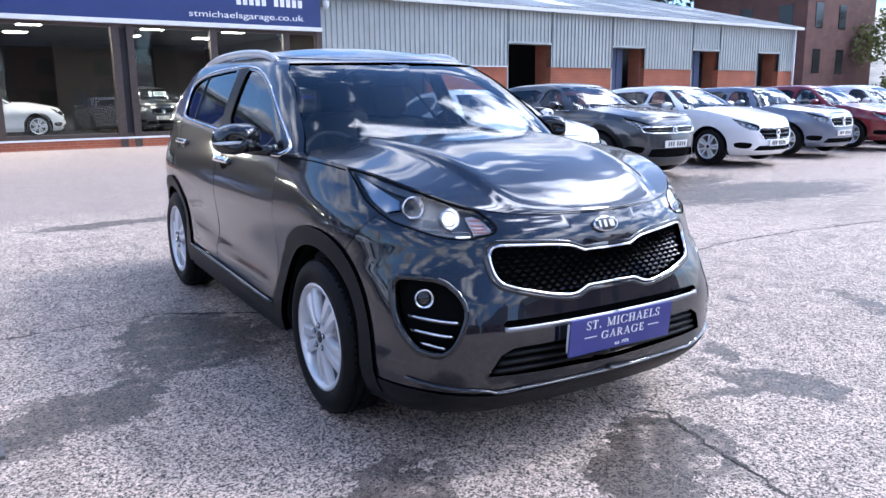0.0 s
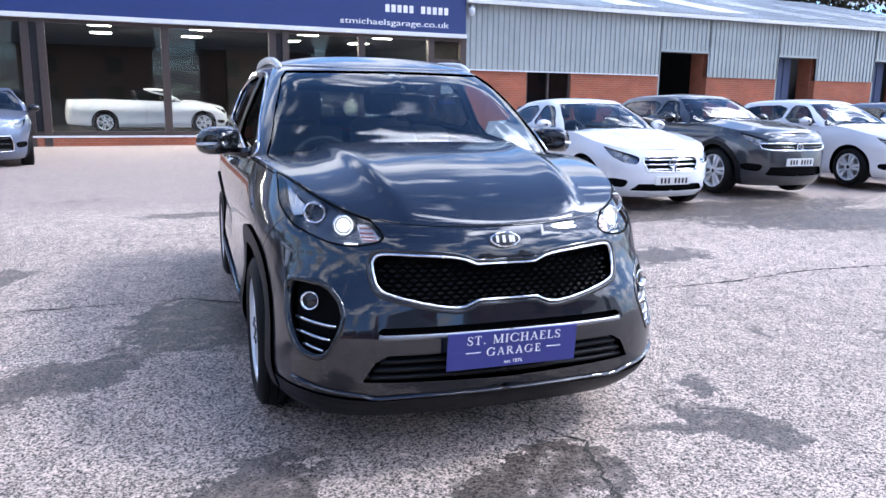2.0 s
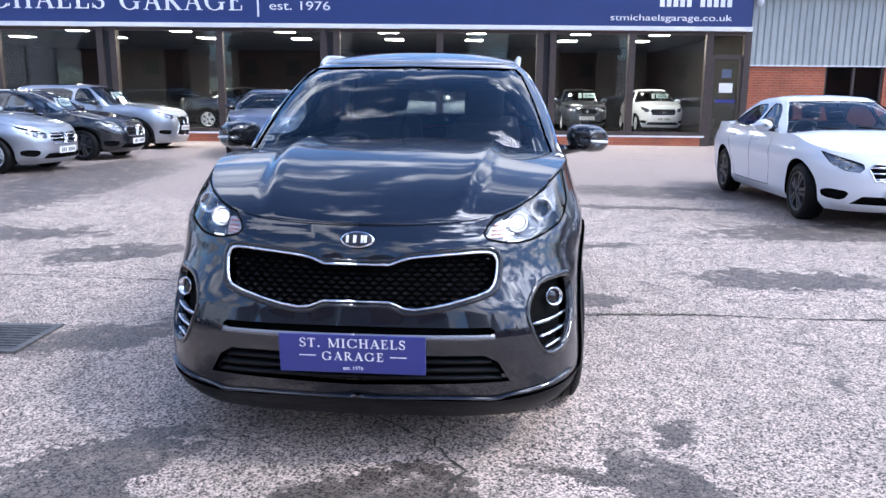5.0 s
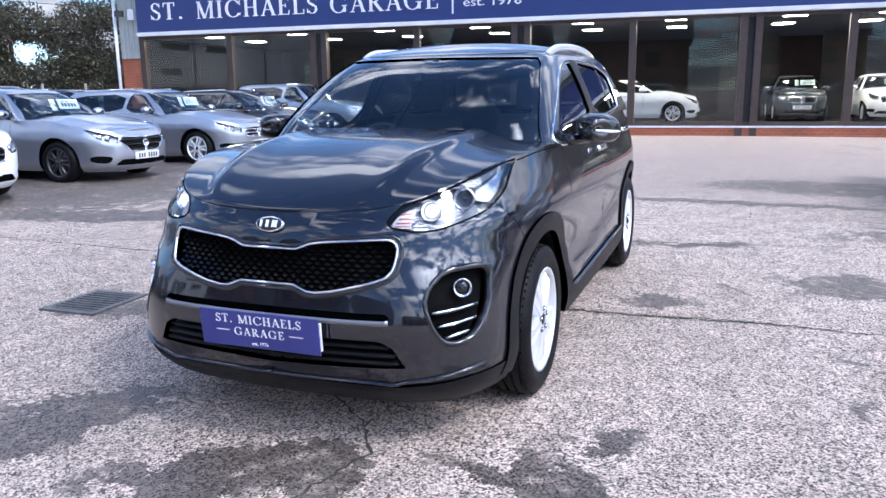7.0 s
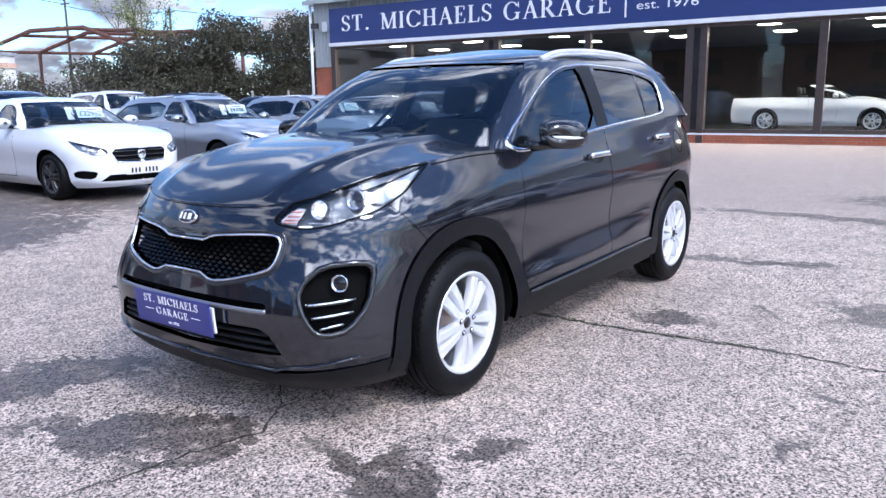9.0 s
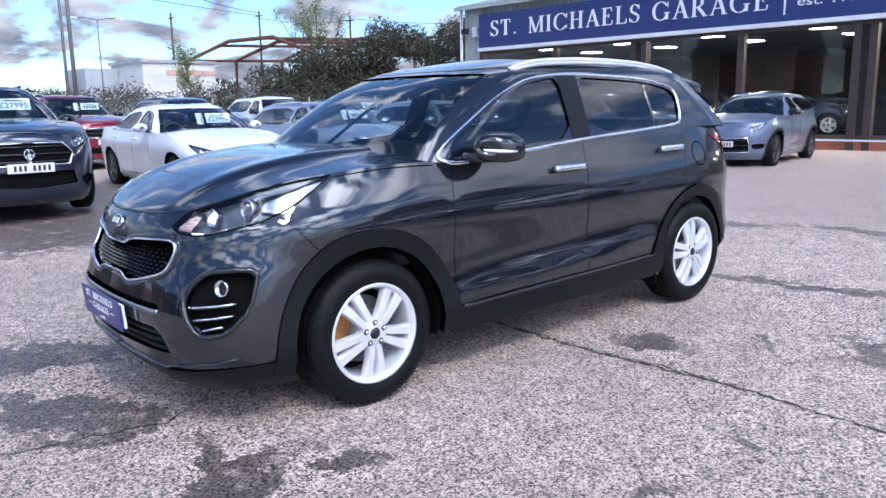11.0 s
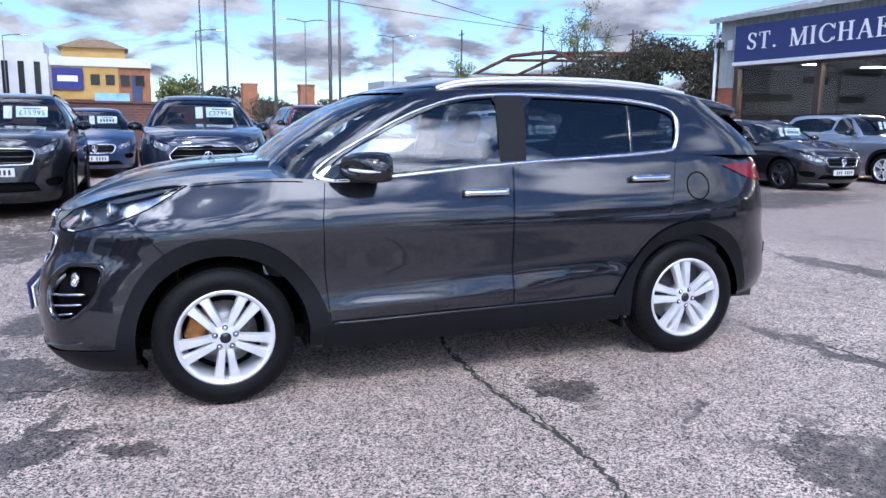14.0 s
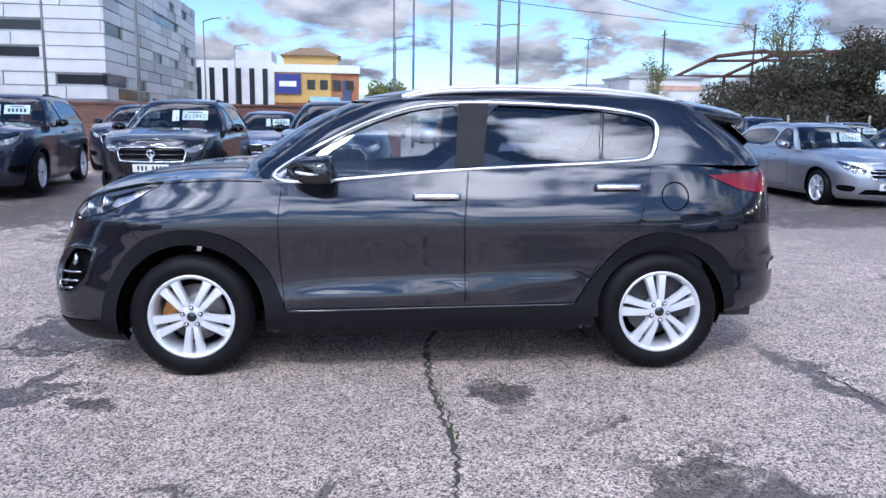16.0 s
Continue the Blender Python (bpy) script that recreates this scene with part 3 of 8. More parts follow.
# ---- cars ----
def wheel_parts(root, name, x, y, r, rim_r, spokes, alloy, turn=0.0, fine=False, width=0.225, rust=False):
    """A road wheel on the car's side: tyre, rim with spokes, disc and cap."""
    s = 1 if y > 0 else -1
    w = new(name)
    attach(w, root)
    w.matrix_basis = pose(x, y, r, 0, turn, 0 if s > 0 else 180)
    n = 72 if fine else 40
    h = width / 2
    # the outer face lies at +y
    prof = [(rim_r, -h + 0.02), (rim_r + 0.02, -h), (r - 0.05, -h - 0.004), (r - 0.012, -h + 0.015)]
    for k, g in enumerate((-0.06, -0.02, 0.02, 0.06)):
        prof += [(r, g - 0.016), (r - 0.001, g + 0.012), (r - 0.009, g + 0.013), (r - 0.009, g + 0.018)] if fine else [(r, g)]
    prof += [(r - 0.004, h - 0.03), (r - 0.014, h - 0.012), (r - 0.035, h - 0.001), (r - 0.05, h + 0.006), (rim_r + 0.045, h + 0.007), (rim_r + 0.022, h + 0.001), (rim_r + 0.01, h - 0.004), (rim_r, h - 0.012), (rim_r - 0.004, h - 0.03)]
    tyre = shell("tyre", lathe(prof, n), M_TYRE, w)
    if fine:
        tyre.data.set_sharp_from_angle(angle=radians(40))
        bm = bmesh.new()
        for i in range(64):
            for e in (-1, 1):
                m = pose(0, 0, 0, 0, i * 360 / 64 + (2.8 if e > 0 else 0), 0) @ pose(r - 0.0135, e * (h - 0.036), 0, 0, 0, 0)
                box(bm, -0.008, -0.018, -0.0055, 0.008, 0.018, 0.0055, m)
        tagged(part("tread_block", bm, M_TYRE, w), kind="stuff")
    lipy = h - 0.012
    prof = [(rim_r + 0.008, lipy - 0.004), (rim_r + 0.008, lipy + 0.008), (rim_r - 0.004, lipy + 0.009), (rim_r - 0.012, lipy), (rim_r - 0.02, lipy - 0.02), (rim_r - 0.03, -h + 0.03), (rim_r - 0.028, -h + 0.02)]
    shell("rim", lathe(prof, n), alloy, w)
    # black disc behind the spokes, painted as the wheel's inner shade
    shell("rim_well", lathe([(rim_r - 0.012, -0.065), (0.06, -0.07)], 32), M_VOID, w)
    shell("brake_disc", lathe([(rim_r * 0.70, -0.03), (rim_r * 0.70, -0.012), (rim_r * 0.36, -0.010), (0.07, 0.0), (0.0, 0.0)], 32), M_DISC, w)
    bm = bmesh.new()
    box(bm, rim_r * 0.36, -0.06, -0.075, rim_r * 0.78, 0.008, 0.075, pose(0, 0, 0, 0, (-20 if s > 0 else 200) - turn, 0), 0.012)
    part("brake_caliper", bm, M_RUST if rust else M_DISC, w)
    k_ = rim_r / 0.232
    for k in range(spokes):
        base = 360 * k / spokes + 90
        for e in ((-1, 1) if spokes <= 5 else (0,)):
            bm = bmesh.new()
            rows = []
            # (reach, inner edge, outer edge, depth): each pair leaves the hub as one and opens round a slot
            for q, i0, i1, dep in ((0.050, 0.001, 0.034, 0.0), (0.080, 0.002, 0.040, 0.006), (0.100, 0.0045, 0.044, 0.006), (0.150, 0.0085, 0.053, 0.003), (0.195, 0.0115, 0.064, -0.003), (0.214, 0.009, 0.072, -0.007), (0.228, 0.003, 0.082, -0.012)):
                i0, i1, q = (i0 * k_, i1 * k_, q * k_) if e else (-0.03, 0.03, q * k_)
                c, hw = (i0 + i1) / 2 * (e or 1), (i1 - i0) / 2
                ring = []
                for u, v in ((-hw, -0.034), (-hw * 0.97, -0.006), (-hw * 0.72, 0.003), (hw * 0.72, 0.003), (hw * 0.97, -0.006), (hw, -0.034)):
                    ring.append(bm.verts.new((q, lipy - 0.004 + dep + v, c + u)))
                rows.append(ring)
            for a, b in zip(rows, rows[1:]):
                for i in range(5):
                    bm.faces.new((a[i], a[i + 1], b[i + 1], b[i]))
                bm.faces.new((a[5], a[0], b[0], b[5]))
            bm.faces.new(rows[0])
            bm.faces.new(rows[-1])
            bmesh.ops.transform(bm, verts=bm.verts, matrix=pose(0, 0, 0, 0, base, 0))
            part("spoke", bm, alloy, w, angle=35)
    shell("hub", lathe([(0.0, lipy + 0.002), (0.055, lipy + 0.002), (0.068, lipy - 0.004), (0.074, lipy - 0.03), (0.074, -0.02)], 28), alloy, w)
    shell("hub_cap", lathe([(0.0, lipy + 0.009), (0.022, lipy + 0.008), (0.028, lipy + 0.002)], 24), M_GLOSSBLACK, w)
    if fine:
        for k in range(5):
            a = radians(72 * k + 90)
            g = lathe([(0.0, lipy + 0.012), (0.007, lipy + 0.012), (0.0095, lipy + 0.006), (0.0095, lipy - 0.02)], 10)
            shell("bolt_seat", (lathe([(0.010, lipy + 0.0095), (0.0145, lipy + 0.0045)], 14)[0] + np.array([0.052 * math.cos(a), 0, 0.052 * math.sin(a)]), None, lathe([(0, 0), (1, 0)], 14)[2]), M_DARKALLOY, w)
            shell("wheel_bolt", (g[0] + np.array([0.052 * math.cos(a), 0, 0.052 * math.sin(a)]), None, g[2]), M_CHROME, w)
    return w


def deck(skin, ztop, x0, x1, crown, nose_fall=0.0, crease=None, nx=40, ny=33, curve=None, mid=None, reach=0.5, edge=None):
    """A bonnet or boot lid between the skin's two upper edges."""
    u = np.linspace(0, 1, nx)
    xs = x0 + (x1 - x0) * np.sin(u * math.pi / 2) ** 0.8
    xs[-1] = x1 - np.sign(x1 - x0) * 1e-4
    t = np.linspace(-1, 1, ny)
    zb = ztop(xs)
    if edge is None:
        hw = np.array([float(skin.half(x, z)) for x, z in zip(xs, zb)])
    else:
        hw, zb = np.interp(xs, edge[:, 0], edge[:, 1]), np.interp(xs, edge[:, 0], edge[:, 2])
    P = np.zeros((nx, ny, 3))
    P[:, :, 0] = xs[:, None]
    P[:, :, 1] = hw[:, None] * t
    fall = np.sqrt(np.clip(1 - u**6, 0, 1))
    lift = crown * fall if mid is None else np.maximum(mid(xs) - zb, 0.0)
    P[:, :, 2] = zb[:, None] + lift[:, None] * (1 - np.abs(t) ** 2.6)
    if crease:
        y0, y1, hgt = crease
        yc = y0 + (y1 - y0) * u
        k = np.exp(-((np.abs(P[:, :, 1]) - yc[:, None]) / 0.10) ** 2)
        step = 1 / (1 + np.exp((np.abs(P[:, :, 1]) - yc[:, None]) / 0.013))
        f = np.clip((1 - u) / reach, 0, 1)
        f = f * f * (3 - 2 * f)
        P[:, :, 2] += f[:, None] * hgt * (0.75 * step + 0.30 * k) * (1 - np.abs(t) ** 10)
    if curve is not None:
        P[:, :, 0] += curve * (1 - t**2) * (1 - u)[:, None]
    g = grid_geo(P)
    return (g[0], None, g[2] if x1 > x0 else [f[::-1] for f in g[2]])


def top_line(skin, zt, a):
    z = np.full(len(a), float(zt(0.0)))
    for _ in range(70):
        z = 0.5 * z + 0.5 * zt(skin.point(a, z)[:, 0])
    return z


def cap(skin, edge, crown, rows=14):
    """A crowned lid over the loop of the skin's upper edge (left half of it, (a, z) rows from tail to nose)."""
    b = skin.point(edge[:, 0], edge[:, 1])
    V = []
    t = 1 - np.linspace(0, 1, rows) ** 1.6
    for q in t:
        p = b.copy()
        p[:, 1] *= q
        p[:, 2] += crown * np.sqrt(np.clip(1 - q**2.2, 0, 1)) * np.clip(np.minimum(b[:, 0] - b[0, 0], b[-1, 0] - b[:, 0]) / 0.5, 0, 1) ** 0.7
        V.append(p)
    g = grid_geo(np.array(V))
    left = (g[0], None, [f[::-1] for f in g[2]])
    return joined(left, mirrored(left))


def circle(cx, cz, r, n=40, a0=0, a1=360):
    return [(cx + r * math.cos(radians(a0 + (a1 - a0) * i / n)), cz + r * math.sin(radians(a0 + (a1 - a0) * i / n))) for i in range(n if a1 - a0 == 360 else n + 1)]


def arch_line(cx, cz, r, low, n=32, flare=0.0):
    """The opening over a wheel: round on top, straight legs."""
    top_arc = circle(cx, cz, r, n, 0, 180)
    return [(cx + r + flare, low)] + top_arc + [(cx - r - flare, low)]


def both(skin_geo):
    return joined(skin_geo, mirrored(skin_geo))


def seat(root, x, y, z, scale=1.0):
    bm = bmesh.new()
    box(bm, x - 0.24, y - 0.25, z, x + 0.26, y + 0.25, z + 0.16, bevel=0.05)
    box(bm, -0.07, -0.25, 0.0, 0.07, 0.25, 0.62, pose(x - 0.27, y, z + 0.10, 0, -14, 0), 0.05)
    box(bm, -0.05, -0.13, 0.66, 0.05, 0.13, 0.86, pose(x - 0.27, y, z + 0.10, 0, -14, 0), 0.04)
    return part("seat", bm, M_SEAT, root, angle=50)


def steering(root, x, y, z):
    ring = [(0.185 * math.cos(a), 0.185 * math.sin(a)) for a in np.linspace(0, 2 * math.pi, 33)]
    g = tube([(0, c, s) for c, s in ring], 0.016, 8, False)
    sp = [tube([(0, 0, 0), (0.0, 0.18, 0.02)], 0.014, 6), tube([(0, 0, 0), (0.0, -0.18, 0.02)], 0.014, 6), tube([(0, 0, 0), (0, 0, -0.18)], 0.016, 6), tube([(0, 0, 0), (0.25, 0, -0.03)], 0.03, 8)]
    w = shell("steering_wheel", joined(g, *sp), M_TRIM, root)
    w.matrix_basis = pose(x, y, z, 0, -24, 0)
    return w


def price_card(root, skin, y, z, text=None, tilt=35):
    """A white price card behind the windscreen."""
    a = float(skin.front(abs(y), z))
    p = skin.point(a, z)
    n = skin.normal(np.array([a]), np.array([z]))[0]
    if y < 0:
        p, n = p * np.array([1, -1, 1]), n * np.array([1, -1, 1])
    c = Vector(p) - Vector(n) * 0.05
    bm = bmesh.new()
    box(bm, -0.21, -0.085, -0.002, 0.21, 0.085, 0.002)
    card = part("price_card", bm, M_CARD, root, "white price card behind the windscreen")
    card.matrix_basis = Matrix.Translation(c) @ pose(0, 0, 0, 90 - 90 + tilt + 30, 0, 0 + 90)
    bm = bmesh.new()
    box(bm, -0.055, -0.10, -0.002, 0.055, 0.10, 0.002)
    b = part("notice_card", bm, M_PLATEWHITE, root)
    b.matrix_basis = card.matrix_basis @ pose(-0.32, -0.01, 0)
    if text:
        letters("price", text, 0.075, 0.002, M_INK, card, pose(0, -0.055, 0.004), gap=1.1)
        bm = bmesh.new()
        box(bm, -0.12, 0.045, 0.0025, 0.12, 0.06, 0.0035)
        part("print_bar", bm, M_INK, card)
    else:
        for k in range(5):
            boxes("print_bar", [(-0.15 + k * 0.065, -0.05, 0.0025, -0.11 + k * 0.065, 0.02, 0.0035)], M_INK, card)
        boxes("print_bar", [(-0.12, 0.045, 0.0025, 0.12, 0.06, 0.0035)], M_INK, card)


def number_plate(root, x, z, name="number_plate"):
    """A white plate; its characters are plain bars."""
    bm = bmesh.new()
    box(bm, -0.006, -0.26, -0.056, 0.006, 0.26, 0.056, bevel=0.003)
    p = part(name, bm, M_PLATEWHITE, root)
    p.matrix_basis = pose(x, 0, z, 0, 4, 0)
    for i, y in enumerate((0.20, 0.145, 0.09, 0.035, -0.065, -0.12, -0.175)):
        boxes("plate_bar", [(0.006, y - 0.014, -0.034, 0.0085, y + 0.014, 0.034)], M_INK, p)
    return p


def parked(label, body_paint, at, heading, L, W, H, wb, fo, nose, cowl, belt, screen, tail, wheel_r=0.33, alloy=None, grille=None, lamp=None, intake=None, price=None, kind="saloon", group="", open_top=False, black_trim=False, z=0.0, cards=True, rails=True, bars=None, name="parked_car"):
    """A car of given size: heights of nose, cowl and belt, places of the screen's base and top, and (roof's end, glass base, deck height)."""
    root = new(name)
    tagged(root, label, "car", group)
    alloy = alloy or M_ALLOY
    h, F = W / 2, wb / 2 + fo
    B = F - L
    zf, zr_ = belt
    xs, xt = screen
    xe, xg, dk = tail
    w = table((0.16, 0.86 * h), (0.28, 0.95 * h), (0.48, 0.965 * h), (0.70, 1.0 * h), (zf - 0.14, 0.985 * h), (zf, 0.93 * h), (zr_ + 0.02, 0.915 * h), (H - 0.22, 0.765 * h), (H - 0.10, 0.68 * h), (H, 0.56 * h))
    xf = table((0.16, F - 0.13), (0.26, F - 0.03), (0.42, F), (0.58, F - 0.008), (nose - 0.09, F - 0.05), (nose, F - 0.11), (cowl + 0.05, F - 0.32))
    xr = table((0.16, B + 0.16), (0.30, B + 0.03), (0.50, B), (0.75, B + 0.015), (dk, B + 0.07), (dk + 0.4, B + 0.2))
    bp = -0.08 - 0.05 * wb
    const = lambda v: table((0, v), (3, v))
    low = Skin(w, xf, xr, const(F - 1.25), const(B + 1.0), 3.9, 3.6, 0.6, 0.005, 0.10)
    saloon = kind == "saloon"
    zt = table(*sorted([(B - 0.1, dk), (B + 0.08, dk), (xg, dk + (0.02 if saloon else 0.0)), (max(xg + 0.25, -wb / 2 + 0.1), zr_), (0.0, (zf + zr_) / 2), (xs - 0.35, zf), (xs + 0.1, cowl), (F - 0.55, (cowl * 0.45 + nose * 0.55)), (F - 0.12, nose)]))
    zroof = table((xe, H - 0.115), (xe + 0.5, H - 0.075), (0.0, H - 0.055), (xt, H - 0.065))
    gxf = table((cowl - 0.2, xs + 0.24), (cowl, xs), ((cowl + H) / 2, (xs + xt) / 2 + 0.04), (H - 0.06, xt), (H, xt - 0.3))
    gxr = table((dk - 0.2, xg - 0.12), (dk, xg), ((dk + H) / 2, (xg + xe) / 2 - 0.04), (H - 0.08, xe), (H, xe + 0.25))
    up = Skin(w, gxf, gxr, lambda q: gxf(q) - 0.48, lambda q: gxr(q) + 0.48, 3.4, 3.4, (zf + H) / 2, 0.005)
    a = np.linspace(0, low.end, 110)
    tz = top_line(low, zt, a)
    bz = np.interp(low.point(a, 0.3)[:, 0], [B, -wb / 2, wb / 2, F], [0.27, 0.19, 0.18, 0.18])
    out = np.concatenate([np.stack([a, bz], -1), np.stack([a, tz], -1)[::-1]])
    ar = wheel_r + 0.055
    archs = [on_side(low, arch_line(s * wb / 2, wheel_r, ar, 0.05, 20), 0.06) for s in (1, -1)]

    holes = list(archs)
    gp = on_front(low, grille, 0.06) if grille else None
    ip = on_front(low, intake, 0.06) if intake else None
    lp = None
    if lamp:
        y_in, drop, back, tall = lamp
        la = np.linspace(float(low.front(y_in, nose - 0.1)), float(low.side(F - back, nose)), 18)
        s_ = np.linspace(0, 1, 18)
        lt = np.minimum(nose - 0.085 - drop + (np.interp(la[-1], a, tz) - 0.03 - drop * 0.5 - nose + 0.085 + drop) * s_**0.85, np.interp(la, a, tz) - 0.02)
        lb = lt - tall * np.interp(s_, [0, 0.12, 0.45, 0.75, 1], [0.35, 0.8, 1.0, 0.75, 0.10])
        lp = np.concatenate([np.stack([la, lt], -1), np.stack([la, lb], -1)[::-1]])
    sz = 0.37 if saloon or H < 1.5 else 0.46
    sp_ = on_front(low, soft([(0.63 * h, sz + 0.03), (0.80 * h, sz + 0.055), (0.86 * h, sz + 0.03), (0.84 * h, sz - 0.05), (0.68 * h, sz - 0.07)], 1), 0.05)
    holes += [q for q in (gp, ip, lp, sp_) if q is not None]
    shell("body", both(panel(low, out, holes, 0.10, 0, 0.03)), body_paint, root)
    if gp is not None:
        g = shell("grille", both(panel(low, gp, [], 0.1, -0.03, 0)), M_VOID, root)
        ys, zs = [p[0] for p in grille], [p[1] for p in grille]
        for k in range(3):
            q = min(zs) + (max(zs) - min(zs)) * (k + 0.5) / 3
            shell("grille_bar", both(ribbon(low, on_front(low, [(0.0, q), (max(ys) * 0.93, q)], 0.08, False), 0.016, -0.008, 0.02)), bars or M_GLOSSBLACK, g)
        shell("grille_frame", both(ribbon(low, gp[1:-1] if grille[0][0] == 0 else gp, 0.014, 0.004, 0.02)), M_CHROME, g)
        zc = sum(zs) / len(zs)
        xx = float(xf(zc)) + 0.006
        bd = shell("badge", tuple(q + np.array([xx, 0, zc]) if i == 0 else q for i, q in enumerate(lathe([(0.058, -0.01), (0.064, 0.006), (0.052, 0.012), (0.050, -0.01)], 24, "x"))), M_CHROME, root)
        shell("badge_stroke", joined(*[tube([(xx + 0.006, 0, zc), (xx + 0.006, 0.05 * math.cos(t), zc + 0.05 * math.sin(t))], 0.006, 6) for t in (math.pi / 2, math.pi * 7 / 6, -math.pi / 6)]), M_CHROME, bd)
    if ip is not None:
        shell("lower_intake", both(panel(low, ip, [], 0.1, -0.04, 0)), M_VOID, root)
    for s in (1, -1):
        put = (lambda q: q) if s > 0 else mirrored
        if lp is not None:
            hl = shell("headlamp", put(panel(low, lp, [], 0.08, -0.05, 0)), M_LAMPDARK, root)
            shell("lamp_lens", put(panel(low, lp, [], 0.08, -0.002, 0.05)), M_LENS, hl)
            for k in (6, 10):
                zc = (lt[k] + lb[k]) / 2
                c_, n_ = Vector(low.point(la[k], zc)), Vector(low.normal(la[k:k + 1], np.array([zc]))[0])
                rr = (lt[k] - lb[k]) * 0.36
                mm = Matrix.Translation(c_ - n_ * 0.04) @ (n_ * 0.4 + Vector((1, 0, 0))).normalized().to_track_quat("Z", "Y").to_matrix().to_4x4()
                gg = lathe([(0.0, 0.006), (rr * 0.6, 0.0), (rr * 0.75, -0.008), (rr * 0.85, 0.006), (rr, 0.008), (rr, -0.04)], 16, "z")
                shell("lamp_unit", put((np.array([tuple(mm @ Vector(v)) for v in gg[0]]), None, gg[2])), M_LAMPBOWL, hl)
        shell("side_intake", put(panel(low, sp_, [], 0.1, -0.03, 0)), M_VOID, root)
        for sx in (1, -1):
            cx = sx * wb / 2
            th = np.linspace(-0.2, math.pi + 0.2, 20)
            lx, lz_ = cx + (ar + 0.004) * np.cos(th), wheel_r + (ar + 0.004) * np.sin(th)
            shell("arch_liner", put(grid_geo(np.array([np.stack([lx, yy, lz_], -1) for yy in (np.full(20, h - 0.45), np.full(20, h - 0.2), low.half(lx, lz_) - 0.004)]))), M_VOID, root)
            if black_trim:
                o = on_side(low, arch_line(cx, wheel_r, ar + 0.065, 0.2, 20), 0.06)
                shell("arch_moulding", put(panel(low, o, [on_side(low, arch_line(cx, wheel_r, ar - 0.004, 0.05, 20), 0.06)], 0.1, 0.01, 0.03)), M_CLAD, root)
            wheel_parts(root, "wheel", cx, s * (float(low.half(cx, wheel_r * 2)) - 0.135), wheel_r, wheel_r * 0.68, 5, alloy, 20 * sx)
        # doors: shut lines and handles
        zs0 = 0.30
        shell("door_gap", put(ribbon(low, on_side(low, [(xs - 0.38, zf - 0.05), (xs - 0.36, 0.6), (xs - 0.42, zs0), (bp - 0.05, zs0), (bp - 0.01, 0.7), (bp - 0.03, float(zt(bp)) - 0.03)], 0.06, False), 0.006, 0.0008, 0.004)), M_VOID, root)
        if not open_top:
            shell("door_gap", put(ribbon(low, on_side(low, [(bp - 0.05, zs0), (-wb / 2 + 0.55, zs0), (-wb / 2 + 0.32, 0.66), (-wb / 2 + 0.16, zr_ - 0.1)], 0.06, False), 0.006, 0.0008, 0.004)), M_VOID, root)
        for hx in (bp + 0.16, -wb / 2 + 0.38):
            zh = float(zt(hx)) - 0.12
            shell("handle", put(ribbon(low, on_side(low, [(hx - 0.1, zh), (hx + 0.1, zh)], 0.05, False), 0.024, 0.022, 0.02)), body_paint, root)
        # mirror
        mz, mx = zf + 0.10, xs - 0.42
        rows = []
        for dx, k in ((-0.08, 0.25), (-0.06, 0.8), (0.0, 1.0), (0.05, 0.85), (0.08, 0.3)):
            rows.append([(mx + dx, h + 0.065 + 0.115 * k * math.cos(t), mz + 0.075 * k * math.sin(t)) for t in np.linspace(0, 2 * math.pi, 15)])
        mr = shell("door_mirror", put(grid_geo(np.array(rows))), M_GLOSSBLACK if black_trim else body_paint, root)
        shell("mirror_arm", put(tube([(mx, h - 0.01, mz - 0.05), (mx, h - 0.10, mz - 0.07)], 0.022, 6)), M_CLAD, mr)
    # cabin
    if not open_top:
        b = np.linspace(0, up.end, 120)
        rz = top_line(up, zroof, b)
        px = up.point(b, zf + 0.05)[:, 0]
        lz = np.where(px > xs - 0.30, cowl - 0.08, np.where(px < xg + 0.15, dk - 0.05, top_line(up, zt, b)))
        zm = (zf + H) / 2
        zhi = H - 0.12
        bf = lambda x: float(zt(x)) + 0.025
        wf = soft([(bp + 0.04, bf(bp)), (float(gxf(zf + 0.04)) - 0.25, zf + 0.025), (float(gxf(zm)) - 0.26, zm), (max(0.12, float(gxf(zhi)) - 0.24), zhi - 0.01), (bp + 0.04, zhi)], 1)
        wr = soft([(bp - 0.04, zhi), (float(gxr(zhi)) + 0.36, zhi - 0.03), (float(gxr(zr_ + 0.14)) + 0.30, zr_ + 0.12), (float(gxr(zr_ + 0.05)) + 0.33, zr_ + 0.03), (bp - 0.04, bf(bp))], 1)
        hw = lambda q, k: float(w(q)) * k
        sc = [(0.0, cowl - 0.03), (hw(cowl, 0.925), cowl + 0.0), (hw(zm, 0.925), zm), (hw(H - 0.1, 0.90), H - 0.10), (0.0, H - 0.085)]
        rs = np.array([(0.0, dk + 0.05), (0.62 * h, dk + 0.05), (0.52 * h, H - 0.14), (0.0, H - 0.13)])
        so, wfo, wro = on_front(up, sc, 0.07), on_side(up, wf, 0.06), on_side(up, wr, 0.06)
        shell("cabin_frame", both(panel(up, np.concatenate([np.stack([b, lz], -1), np.stack([b, rz], -1)[::-1]]), [so, wfo, wro, rs], 0.10, 0, 0.02)), body_paint, root)
        shell("roof", cap(up, np.stack([b, rz], -1), 0.055, 9), body_paint, root)
        shell("windscreen", both(panel(up, so, [], 0.14, -0.005, 0)), M_SCREEN, root)
